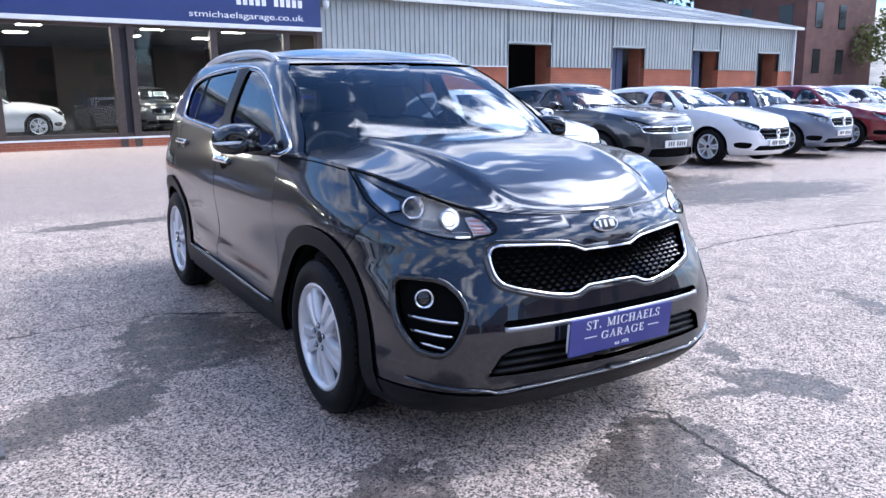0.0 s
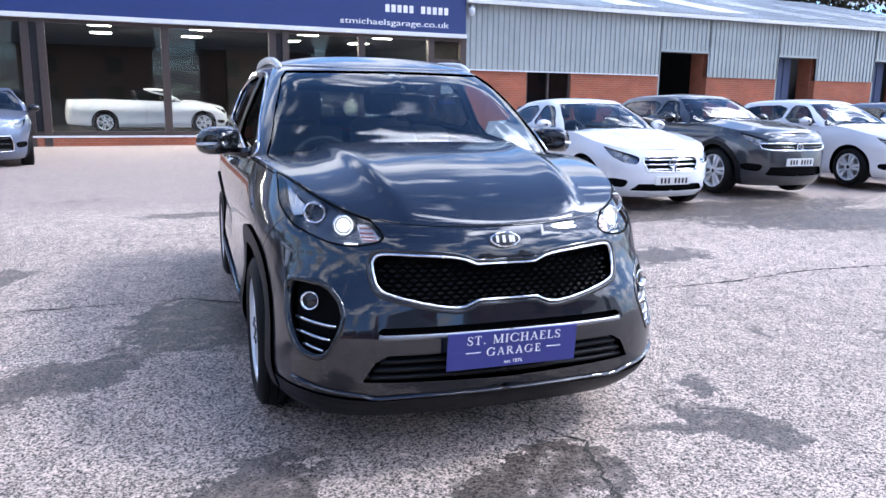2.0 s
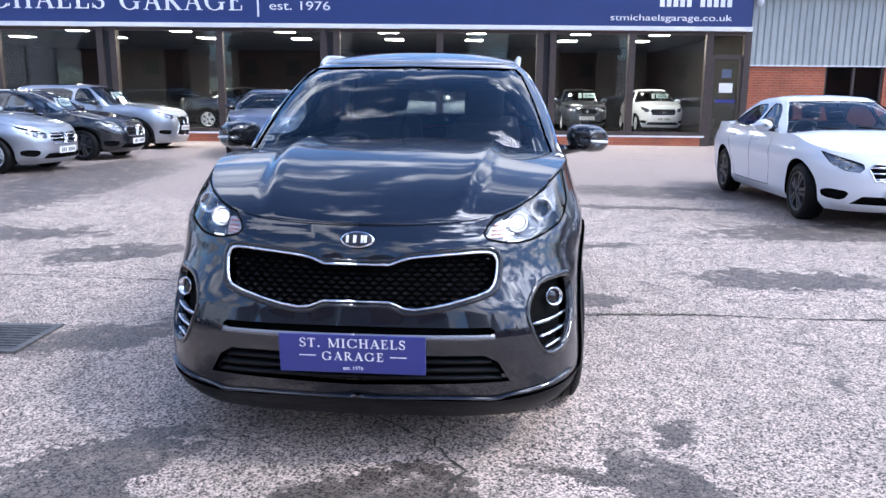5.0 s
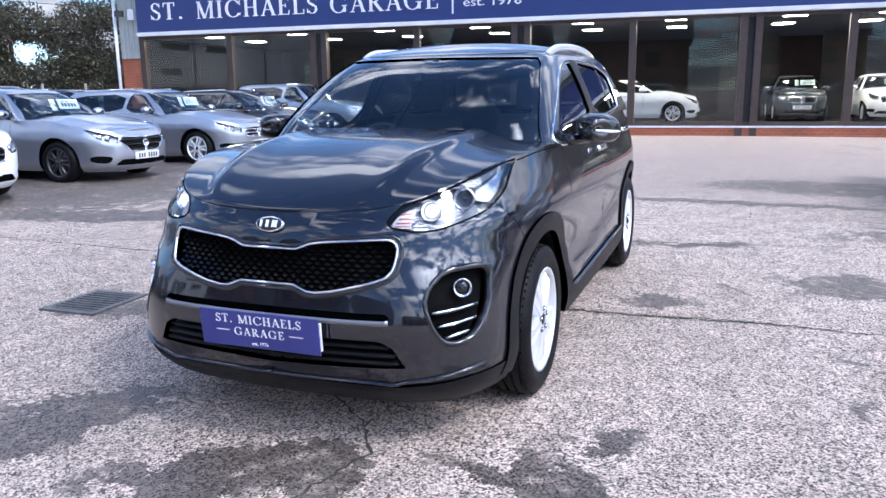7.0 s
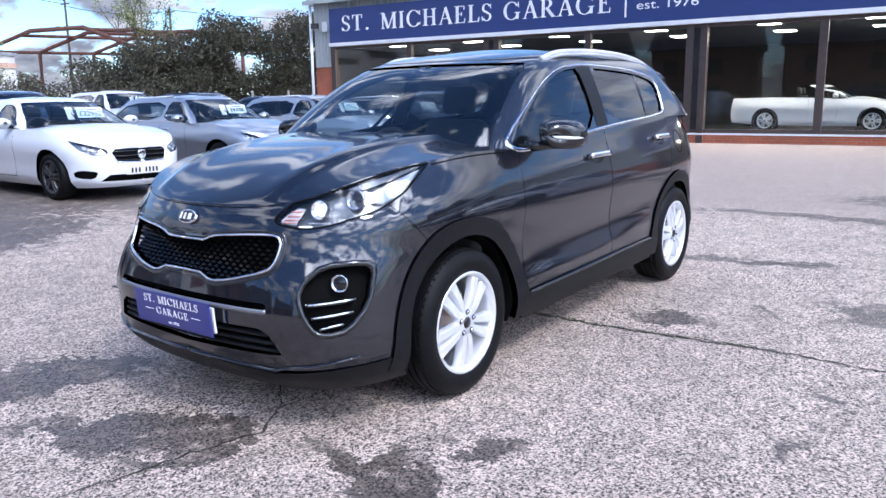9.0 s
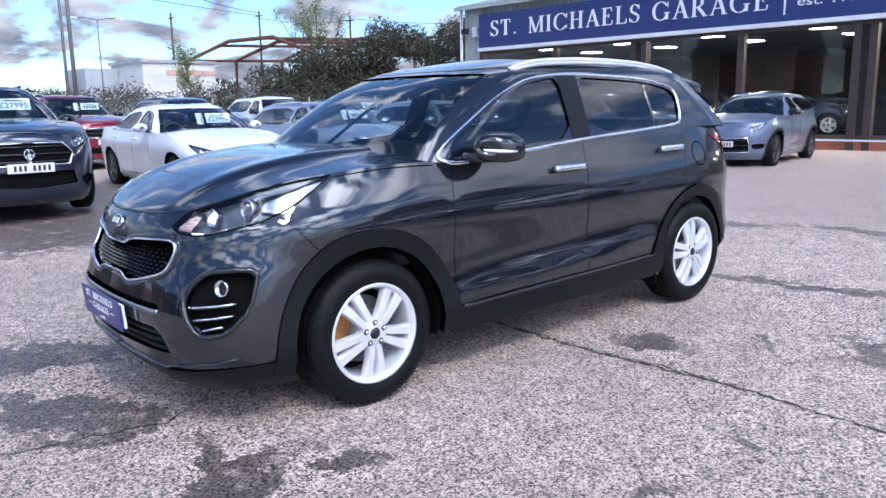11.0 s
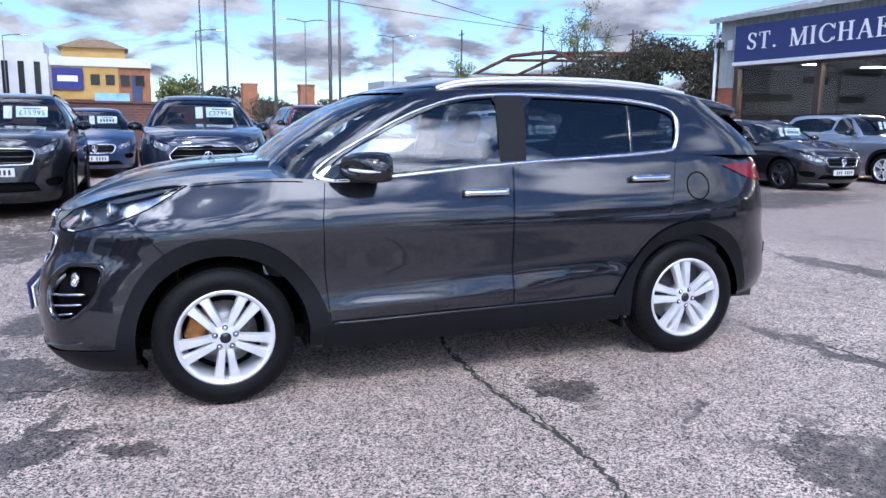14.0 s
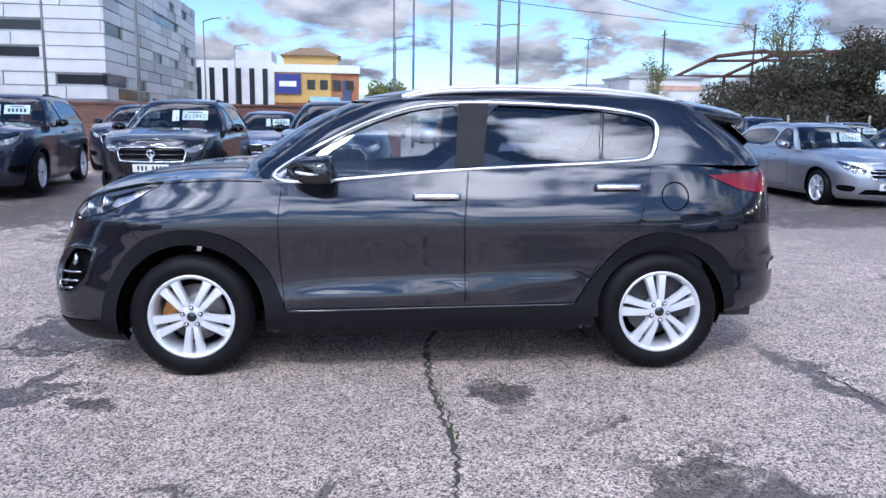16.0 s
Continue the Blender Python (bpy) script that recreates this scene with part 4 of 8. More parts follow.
        shell("rear_screen", both(panel(up, rs, [], 0.14, -0.005, 0)), M_PRIVACY, root)
        for s in (1, -1):
            put = (lambda q: q) if s > 0 else mirrored
            shell("front_window", put(panel(up, wfo, [], 0.14, -0.008, 0)), M_SCREEN, root)
            shell("rear_window", put(panel(up, wro, [], 0.14, -0.008, 0)), M_PRIVACY, root)
            line = soft([(x, q - 0.012) for x, q in ((float(gxf(zf + 0.03)) - 0.24, zf + 0.03), (0.3, bf(0.3)), (-0.1, bf(-0.1)), (float(gxr(zr_ + 0.05)) + 0.32, zr_ + 0.03))], 0, False)
            shell("window_trim", put(ribbon(up, on_side(up, line, 0.06, False), 0.014, 0.004, 0.01)), M_CHROME, root)
            if rails and kind in ("suv", "estate"):
                shell("roof_rail", put(tube([(xt - 0.22, 0.58 * h, H - 0.075), (xt - 0.4, 0.59 * h, H - 0.035), (-0.2, 0.60 * h, H - 0.022), (xe + 0.5, 0.58 * h, H - 0.045), (xe + 0.25, 0.58 * h, H - 0.09)], 0.014, 6)), M_CLAD if black_trim else M_ALLOY, root)
    else:
        sc = [(0.0, cowl - 0.03), (0.80 * h, cowl + 0.0), (0.74 * h, H - 0.10), (0.0, H - 0.07)]
        shell("windscreen", both(panel(up, on_front(up, sc, 0.07), [], 0.14, 0, 0)), M_SCREEN, root)
        shell("screen_frame", both(ribbon(up, on_front(up, sc[1:] , 0.07, False), 0.05, 0.01, 0.02)), body_paint, root)
    shell("bonnet", deck(low, zt, xs - 0.12, F - 0.112, 0.045, crease=(0.55, 0.42, 0.012), nx=36, ny=41, curve=0.12), body_paint, root)
    if saloon:
        shell("boot_lid", deck(low, zt, xg + (0.18 if not open_top else 0.05), B + 0.078, 0.03, nx=14, ny=21), body_paint, root)
    boxes("floor_pan", [(B + 0.35, -h + 0.28, 0.17, F - 0.6, h - 0.28, 0.24)], M_VOID, root)
    bm = bmesh.new()
    box(bm, xs - 0.55, -h + 0.12, 0.5, xs + 0.02, h - 0.12, cowl - 0.06, bevel=0.05)
    part("dashboard", bm, M_TRIM, root)
    bm = bmesh.new()
    for s in (1, -1):
        box(bm, xg + 0.2, s * (h - 0.12), 0.24, xs - 0.2, s * (h - 0.10), zf)
    box(bm, B + 0.3, -h + 0.16, 0.24, xg + 0.35, h - 0.16, dk - 0.08)
    part("cabin_lining", bm, M_TRIM, root)
    for y in (0.36, -0.36):
        seat(root, -0.12, y, 0.36 if H < 1.55 else 0.46)
        if not open_top:
            seat(root, -0.98, y, 0.36 if H < 1.55 else 0.48)
    steering(root, xs - 0.62, -0.36, cowl - 0.03)
    pz = max(0.40, nose - 0.40) if kind != "saloon" else 0.40
    number_plate(root, F + 0.008, pz)
    if cards and not open_top:
        price_card(root, up, 0.30, (cowl + H) / 2 + 0.02, price)
    for y0, y1 in ((-0.02, -0.5), (0.45, 0.03)):
        shell("wiper", tube([(xs + 0.07, y0, cowl + 0.045), (xs - 0.03, y1, cowl + 0.075)], 0.010, 5), M_CLAD, root)
    root.matrix_basis = pose(at[0], at[1], z, 0, 0, heading)
    return root


def lamp_shape(h, F, nose, y_in, drop=0.0, back=0.42, tall=0.14):
    """A swept-back headlamp: inner end, drop below the bonnet's edge, reach round the corner, height."""
    return y_in, drop, back, tall


def saloon_like(label, col, at, heading, **k):
    base = dict(L=4.7, W=1.82, H=1.44, wb=2.84, fo=0.80, nose=0.78, cowl=0.97, belt=(0.95, 1.0), screen=(0.88, 0.15), tail=(-1.05, -1.55, 1.02), wheel_r=0.325, kind="saloon")
    base.update(k)
    h, F = base["W"] / 2, base["wb"] / 2 + base["fo"]
    n = base["nose"]
    base.setdefault("lamp", lamp_shape(h, F, n, 0.46))
    base.setdefault("grille", [(0.0, n - 0.08), (0.36, n - 0.08), (0.42, n - 0.13), (0.36, n - 0.26), (0.0, n - 0.27)])
    base.setdefault("intake", [(0.0, 0.355), (0.46, 0.355), (0.56, 0.27), (0.0, 0.26)])
    return parked(label, col, at, heading, **base)


def suv_like(label, col, at, heading, **k):
    base = dict(L=4.6, W=1.86, H=1.67, wb=2.69, fo=0.93, nose=0.98, cowl=1.13, belt=(1.08, 1.16), screen=(0.80, 0.12), tail=(-1.78, -2.08, 1.10), wheel_r=0.355, kind="suv", black_trim=True)
    base.update(k)
    h, F = base["W"] / 2, base["wb"] / 2 + base["fo"]
    n = base["nose"]
    base.setdefault("lamp", lamp_shape(h, F, n, 0.50, tall=0.13))
    base.setdefault("grille", [(0.0, n - 0.09), (0.46, n - 0.10), (0.50, n - 0.16), (0.46, n - 0.30), (0.0, n - 0.31)])
    base.setdefault("intake", [(0.0, 0.46), (0.48, 0.46), (0.54, 0.34), (0.0, 0.32)])
    return parked(label, col, at, heading, **base)

# ---- ground ----
def rise(x, y):
    """Height of the yard: a gentle fall towards the drain, up a little to the left boundary."""
    s = np.clip((-2.5 - np.asarray(x, float)) / 4.0, 0, 1)
    s = s * s * (3 - 2 * s)
    v = 0.0102 * (np.asarray(y, float) - 4.2)
    return 0.05 * np.tanh(v / 0.05) * np.exp(-((np.asarray(x, float) - 2.4) / 9.0) ** 2) + 0.085 * s * np.clip(1 - (np.asarray(y, float) - 4.0) / 26.0, 0.3, 1)


def tarmac():
    m, nt, b = principled("worn_tarmac")
    L = nt.links
    co = nt.nodes.new("ShaderNodeTexCoord")

    def math_node(op, a, c=None, clamp=False):
        n = nt.nodes.new("ShaderNodeMath")
        n.operation, n.use_clamp = op, clamp
        for i, v in enumerate((a, c)):
            if v is None:
                continue
            if isinstance(v, (int, float)):
                n.inputs[i].default_value = v
            else:
                L.new(v, n.inputs[i])
        return n.outputs[0]

    def smooth(v, lo, hi, t0=0.0, t1=1.0):
        n = nt.nodes.new("ShaderNodeMapRange")
        n.interpolation_type = "SMOOTHSTEP"
        n.inputs["From Min"].default_value, n.inputs["From Max"].default_value = lo, hi
        n.inputs["To Min"].default_value, n.inputs["To Max"].default_value = t0, t1
        L.new(v, n.inputs["Value"])
        return n.outputs[0]

    big = noise_node(nt, 0.16, 5.0, 0.62)
    mid = noise_node(nt, 0.75, 9.0, 0.66)
    fine = noise_node(nt, 5.0, 10.0, 0.72)
    stone = nt.nodes.new("ShaderNodeTexVoronoi")
    stone.inputs["Scale"].default_value = 170.0
    L.new(co.outputs["Object"], stone.inputs["Vector"])
    stone2 = nt.nodes.new("ShaderNodeTexVoronoi")
    stone2.inputs["Scale"].default_value = 98.0
    L.new(co.outputs["Object"], stone2.inputs["Vector"])
    sv = nt.nodes.new("ShaderNodeSeparateColor")
    L.new(stone.outputs["Color"], sv.inputs[0])
    sv2 = nt.nodes.new("ShaderNodeSeparateColor")
    L.new(stone2.outputs["Color"], sv2.inputs[0])
    # warp for ragged outlines
    warp = noise_node(nt, 2.2, 8.0, 0.7)
    wv = nt.nodes.new("ShaderNodeVectorMath")
    wv.operation = "MULTIPLY_ADD"
    L.new(warp.outputs["Color"], wv.inputs[0])
    wv.inputs[1].default_value = (0.9, 0.9, 0.0)
    off = nt.nodes.new("ShaderNodeVectorMath")
    off.operation = "SUBTRACT"
    off.inputs[1].default_value = (0.45, 0.45, 0.0)
    L.new(co.outputs["Object"], off.inputs[0])
    L.new(off.outputs[0], wv.inputs[2])
    grit = math_node("ADD", math_node("MULTIPLY", sv.outputs[0], 0.55), math_node("MULTIPLY", sv2.outputs[1], 0.45))
    ragged = math_node("MULTIPLY", math_node("ADD", fine.outputs["Fac"], -0.5), 2.2)
    # each patch darkens the tarmac and makes it smoother, with a ragged edge
    damp = None
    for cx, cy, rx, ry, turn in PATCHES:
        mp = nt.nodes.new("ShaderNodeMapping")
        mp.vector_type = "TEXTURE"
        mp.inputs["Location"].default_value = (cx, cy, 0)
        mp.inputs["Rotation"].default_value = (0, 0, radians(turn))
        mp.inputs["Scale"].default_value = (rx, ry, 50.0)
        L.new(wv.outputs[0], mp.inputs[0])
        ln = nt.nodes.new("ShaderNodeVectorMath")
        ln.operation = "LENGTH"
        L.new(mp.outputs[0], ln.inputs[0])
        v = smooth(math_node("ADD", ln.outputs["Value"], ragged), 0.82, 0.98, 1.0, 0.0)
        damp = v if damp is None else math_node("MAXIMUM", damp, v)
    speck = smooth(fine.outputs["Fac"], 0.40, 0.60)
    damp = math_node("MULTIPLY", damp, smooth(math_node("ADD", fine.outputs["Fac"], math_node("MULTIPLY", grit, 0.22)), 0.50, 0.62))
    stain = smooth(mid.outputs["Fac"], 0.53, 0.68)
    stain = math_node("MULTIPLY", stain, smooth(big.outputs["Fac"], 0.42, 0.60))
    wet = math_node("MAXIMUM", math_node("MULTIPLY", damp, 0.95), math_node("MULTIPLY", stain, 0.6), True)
    base = ramp_node(nt, [(0.25, (0.218, 0.173, 0.142)), (0.5, (0.332, 0.266, 0.220)), (0.75, (0.442, 0.357, 0.298))])
    tone = math_node("ADD", math_node("MULTIPLY", big.outputs["Fac"], 0.75), math_node("MULTIPLY", mid.outputs["Fac"], 0.30))
    tone = math_node("ADD", tone, -0.02)
    L.new(tone, base.inputs[0])
    # the paler concrete apron before the buildings is smoother
    py = nt.nodes.new("ShaderNodeSeparateXYZ")
    L.new(wv.outputs[0], py.inputs[0])
    apron = smooth(py.outputs[1], 8.6, 10.2)
    gain = smooth(grit, 0.14, 0.86, 0.06, 2.36)
    gain = math_node("MULTIPLY", gain, smooth(fine.outputs["Fac"], 0.36, 0.60, 0.86, 1.12))
    gain = math_node("ADD", math_node("MULTIPLY", gain, math_node("ADD", math_node("MULTIPLY", apron, -0.6), 1.0)), math_node("MULTIPLY", apron, 0.6))
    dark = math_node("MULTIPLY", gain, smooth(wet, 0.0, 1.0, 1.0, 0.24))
    mul = nt.nodes.new("ShaderNodeVectorMath")
    mul.operation = "SCALE"
    tint = nt.nodes.new("ShaderNodeMix")
    tint.data_type = "RGBA"
    L.new(math_node("MULTIPLY", apron, 0.75), tint.inputs["Factor"])
    L.new(base.outputs[0], tint.inputs["A"])
    tint.inputs["B"].default_value = (0.32, 0.252, 0.218, 1)
    L.new(tint.outputs["Result"], mul.inputs[0])
    L.new(dark, mul.inputs["Scale"])
    L.new(mul.outputs[0], b.inputs["Base Color"])
    L.new(smooth(wet, 0.0, 1.0, 0.72, 0.46), b.inputs["Roughness"])
    bp = nt.nodes.new("ShaderNodeBump")
    bp.inputs["Strength"].default_value, bp.inputs["Distance"].default_value = 0.95, 0.006
    L.new(grit, bp.inputs["Height"])
    L.new(bp.outputs[0], b.inputs["Normal"])
    return m


# damp, oily and plain darker patches: middle, half lengths, turn
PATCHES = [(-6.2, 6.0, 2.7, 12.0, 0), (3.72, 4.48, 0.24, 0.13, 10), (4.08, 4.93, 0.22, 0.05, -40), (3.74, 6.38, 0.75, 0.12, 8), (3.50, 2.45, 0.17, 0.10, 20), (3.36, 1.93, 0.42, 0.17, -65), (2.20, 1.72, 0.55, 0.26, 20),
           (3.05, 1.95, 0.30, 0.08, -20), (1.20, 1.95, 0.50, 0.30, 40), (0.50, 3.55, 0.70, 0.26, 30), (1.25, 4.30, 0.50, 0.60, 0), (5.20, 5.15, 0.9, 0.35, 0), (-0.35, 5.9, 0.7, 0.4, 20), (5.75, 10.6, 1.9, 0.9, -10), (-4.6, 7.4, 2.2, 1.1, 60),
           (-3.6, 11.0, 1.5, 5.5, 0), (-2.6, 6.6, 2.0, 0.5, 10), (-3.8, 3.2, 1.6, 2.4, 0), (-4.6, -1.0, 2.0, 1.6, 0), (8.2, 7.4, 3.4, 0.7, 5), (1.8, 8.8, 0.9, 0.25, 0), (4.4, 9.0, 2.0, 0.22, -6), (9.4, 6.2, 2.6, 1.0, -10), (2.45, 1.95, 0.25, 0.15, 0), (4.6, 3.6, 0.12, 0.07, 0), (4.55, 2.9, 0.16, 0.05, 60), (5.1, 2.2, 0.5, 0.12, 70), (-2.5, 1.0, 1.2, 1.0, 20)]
M_TARMAC = tarmac()
xs_ = np.concatenate([np.linspace(-700, -30, 16), np.linspace(-24, 40, 90), np.linspace(46, 700, 16)])
ys_ = np.concatenate([np.linspace(-700, -16, 16), np.linspace(-12, 30, 66), np.linspace(36, 700, 16)])
gx_, gy_ = np.meshgrid(xs_, ys_)
tagged(shell("ground", grid_geo(np.stack([gx_, gy_, rise(gx_, gy_)], -1)), M_TARMAC), "worn grey tarmac yard with damp and dark patches", kind="structure")

# cracks and joints in the tarmac, drain
M_CRACK = mat("crack_dirt", (0.062, 0.056, 0.044), 0.9, vary=0.4, scale=30)
M_MOSS = mat("moss", (0.05, 0.065, 0.02), 0.9, vary=0.4, scale=30)
rng = random.Random(4)


def crack(pts, width, material=M_CRACK, jag=0.013):
    P = dense([tuple(p) for p in pts], 0.035, False)
    V, F = [], []
    for i, (x, y) in enumerate(P):
        q = P[min(i + 1, len(P) - 1)]
        o = P[max(i - 1, 0)]
        t = math.atan2(q[1] - o[1], q[0] - o[0]) + math.pi / 2
        j = rng.uniform(-jag, jag)
        ww = width * rng.uniform(0.35, 1.0) * (0.72 + 0.28 * math.sin(0.9 * i + 3 * math.sin(0.37 * i)))
        cx, cy = x + j * math.cos(t), y + j * math.sin(t)
        for s in (-1, 1):
            xx, yy = cx + s * ww * math.cos(t), cy + s * ww * math.sin(t)
            V.append((xx, yy, float(rise(xx, yy)) + 0.0035))
        if i:
            F.append((2 * i - 2, 2 * i, 2 * i + 1, 2 * i - 1))
    tagged(shell("tarmac_crack", (np.array(V), None, F), material, smooth=False), "dark crack in worn tarmac", "crack", kind="structure")


crack([(1.2, 4.95), (2.0, 4.4), (2.72, 4.17), (3.45, 4.11), (4.4, 4.12), (4.74, 4.06), (5.4, 4.05), (6.2, 4.15), (7.2, 4.08), (8.6, 3.85), (12.0, 3.7)], 0.022)
crack([(-4.0, 5.4), (-1.5, 5.1), (0.35, 4.92), (1.24, 4.9)], 0.014)
crack([(2.38, 3.3), (2.40, 2.75), (2.55, 2.5), (2.50, 2.24), (2.62, 2.0), (2.52, 1.72), (2.42, 1.35), (2.30, 0.8)], 0.011)
crack([(2.50, 2.24), (2.30, 2.45), (2.10, 2.62), (1.75, 2.8)], 0.006)
crack([(3.5, 6.42), (3.9, 6.4), (5.0, 6.55), (7.5, 6.9), (11.0, 7.2)], 0.012)
crack([(5.3, 8.0), (7.0, 7.3), (9.0, 6.3)], 0.012)
crack([(2.7, 4.19), (3.4, 4.13), (4.2, 4.15)], 0.012, M_MOSS, 0.02)
bm = bmesh.new()
M_IRON = mat("cast_iron", (0.16, 0.155, 0.15), 0.55, 0.6, vary=0.3, scale=25)
drain = tagged(new("drain_cover"), "rusty cast iron drain grating set in the tarmac", "drain")
bz_ = float(rise(0.2, 3.52))
bm = bmesh.new()
for e in ((-0.26, -0.22, -0.21, 0.22), (0.21, -0.22, 0.26, 0.22), (-0.21, -0.22, 0.21, -0.18), (-0.21, 0.18, 0.21, 0.22)):
    box(bm, e[0], e[1], -0.01, e[2], e[3], 0.012)
part("drain_rim", bm, M_IRON, drain)
# thin black sheet above the ground, painted as the pit's shade
boxes("drain_pit", [(-0.21, -0.18, 0.001, 0.21, 0.18, 0.004)], M_VOID, drain)
for k in range(9):
    boxes("drain_bar", [(-0.195 + k * 0.0465, -0.18, 0.004, -0.175 + k * 0.0465, 0.18, 0.012)], M_IRON, drain)
drain.matrix_basis = pose(-0.01, 3.52, bz_, 0, 0, -92)

# ---- the garage building ----
M_CORR = mat("grey_sheet_cladding", (0.38, 0.41, 0.395), 0.42, 0.1, vary=0.10, scale=0.9, bump=0.05, bump_scale=60)
M_ROOF = mat("roof_sheet", (0.36, 0.38, 0.39), 0.40, 0.2, vary=0.25, scale=0.7)
M_SKYLIGHT = mat("rooflight_sheet", (0.62, 0.66, 0.68), 0.18, 0.0, vary=0.15, scale=1.2)
M_SIGN = mat("sign_blue", (0.022, 0.040, 0.150), 0.35, vary=0.06, scale=1.2)
M_TRIMW = mat("white_trim", (0.72, 0.73, 0.74), 0.4, vary=0.06, scale=3)
M_MULL = mat("bronze_frame", (0.075, 0.058, 0.052), 0.42, 0.4, vary=0.15, scale=8)
M_DOORBLUE = mat("blue_door_paint", (0.045, 0.065, 0.14), 0.5, vary=0.12, scale=4)
# wall, ceiling and floor colours near-black: the rooms' gloom is put into them
M_INT = mat("shade_dark_interior", (0.020, 0.020, 0.022), 0.9, vary=0.2, scale=2)
M_CEIL = mat("shade_dark_ceiling", (0.03, 0.03, 0.032), 0.9, vary=0.08, scale=3)
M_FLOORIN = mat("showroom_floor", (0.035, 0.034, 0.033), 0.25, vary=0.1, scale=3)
M_SHOPGLASS = glass("shop_glass", (0.88, 0.91, 0.92), 0.0, 0.045)


def bricks(name, a, b, mortar, scale=1.0):
    m, nt, p = principled(name)
    t = nt.nodes.new("ShaderNodeTexCoord")
    sp = nt.nodes.new("ShaderNodeSeparateXYZ")
    nt.links.new(t.outputs["Object"], sp.inputs[0])
    ad = nt.nodes.new("ShaderNodeMath")
    nt.links.new(sp.outputs[0], ad.inputs[0])
    nt.links.new(sp.outputs[1], ad.inputs[1])
    cb = nt.nodes.new("ShaderNodeCombineXYZ")
    nt.links.new(ad.outputs[0], cb.inputs[0])
    nt.links.new(sp.outputs[2], cb.inputs[1])
    br = nt.nodes.new("ShaderNodeTexBrick")
    for k, v in (("Scale", scale), ("Mortar Size", 0.008), ("Brick Width", 0.225), ("Row Height", 0.075), ("Bias", 0.0)):
        br.inputs[k].default_value = v
    for k, v in (("Color1", a), ("Color2", b), ("Mortar", mortar)):
        br.inputs[k].default_value = (*v, 1)
    nt.links.new(cb.outputs[0], br.inputs["Vector"])
    n = noise_node(nt, 1.3, 6.0, 0.6)
    r = ramp_node(nt, [(0.3, (0.75, 0.75, 0.75)), (0.7, (1.2, 1.15, 1.1))])
    nt.links.new(n.outputs["Fac"], r.inputs[0])
    mx = nt.nodes.new("ShaderNodeMix")
    mx.data_type, mx.blend_type = "RGBA", "MULTIPLY"
    mx.inputs["Factor"].default_value = 1.0
    nt.links.new(br.outputs["Color"], mx.inputs["A"])
    nt.links.new(r.outputs[0], mx.inputs["B"])
    nt.links.new(mx.outputs["Result"], p.inputs["Base Color"])
    p.inputs["Roughness"].default_value = 0.85
    bp = nt.nodes.new("ShaderNodeBump")
    bp.inputs["Strength"].default_value, bp.inputs["Distance"].default_value = 0.6, 0.01
    bp.invert = True
    nt.links.new(br.outputs["Fac"], bp.inputs["Height"])
    nt.links.new(bp.outputs[0], p.inputs["Normal"])
    return m


M_BRICK = bricks("orange_brick", (0.40, 0.105, 0.045), (0.33, 0.085, 0.04), (0.30, 0.20, 0.15))
M_BROWNBRICK = bricks("brown_brick", (0.16, 0.065, 0.05), (0.11, 0.05, 0.042), (0.16, 0.13, 0.12))
M_WALLBRICK = bricks("red_brown_brick", (0.19, 0.075, 0.05), (0.13, 0.055, 0.042), (0.17, 0.14, 0.12))
FY = 22.7


def corrugated(x0, x1, y, z0, z1, out=-1, pitch=0.20, depth=0.035):
    """Ribbed sheet in the plane y, ribs upright."""
    prof, x = [], x0
    while x < x1:
        prof += [(x, 0), (x + pitch * 0.30, 0), (x + pitch * 0.40, depth), (x + pitch * 0.90, depth)]
        x += pitch
    prof = [(min(px, x1), py) for px, py in prof] + [(x1, 0)]
    P = np.array([[(px, y + out * py, z) for px, py in prof] for z in (z0, z1)])
    g = grid_geo(P)
    return g


shop = tagged(new("garage_building"), "long garage building: glazed showroom and grey-clad brick workshop", "building")
# cladding of the workshop, above the doors and between them
DOORS = [(19.2, 21.45), (24.9, 27.0), (30.25, 32.3), (35.4, 37.35)]
segs, x = [], 11.36
for d0, d1 in DOORS:
    segs += [(x, d0, 2.42), (d0, d1, 3.30)]
    x = d1
segs.append((x, 38.6, 2.42))
for x0, x1, z0 in segs:
    shell("cladding_sheet", corrugated(x0, x1, FY, z0, 4.55), M_CORR, shop, smooth=False)
shell("cladding_sheet", corrugated(-15.35, -14.42, FY, 2.65, 5.0), M_CORR, shop, smooth=False)
shell("cladding_sheet", corrugated(-15.35, 11.36, FY + 0.05, 4.70, 5.0), M_CORR, shop, smooth=False)
# brick base with door and window openings
for x0, x1, z0, z1 in [(11.36, 13.75, 0, 2.42), (13.75, 15.5, 0, 1.25), (15.5, 19.2, 0, 2.42), (21.45, 24.9, 0, 2.42), (27.0, 30.25, 0, 2.42), (32.3, 35.4, 0, 2.42), (37.35, 38.6, 0, 2.42), (-15.35, -14.42, 0, 2.65)]:
    boxes("brick_base", [(x0, FY + 0.01, -0.1 + z0, x1, FY + 0.26, z1)], M_BRICK, shop)
boxes("drip_sill", [(11.36, FY - 0.05, 2.40, 19.2, FY + 0.0, 2.44)], M_TRIMW, shop)
for d0, d1 in DOORS:
    boxes("door_reveal", [(d0, FY + 0.0, 0, d0 + 0.06, FY + 0.5, 3.3)], M_CORR, shop)
    boxes("door_reveal", [(d1 - 0.02, FY + 0.262, 0, d1 + 0.2, FY + 0.9, 3.3)], M_BRICK, shop)
    boxes("door_head", [(d0, FY - 0.045, 3.28, d1, FY + 0.45, 3.36)], M_CORR, shop)
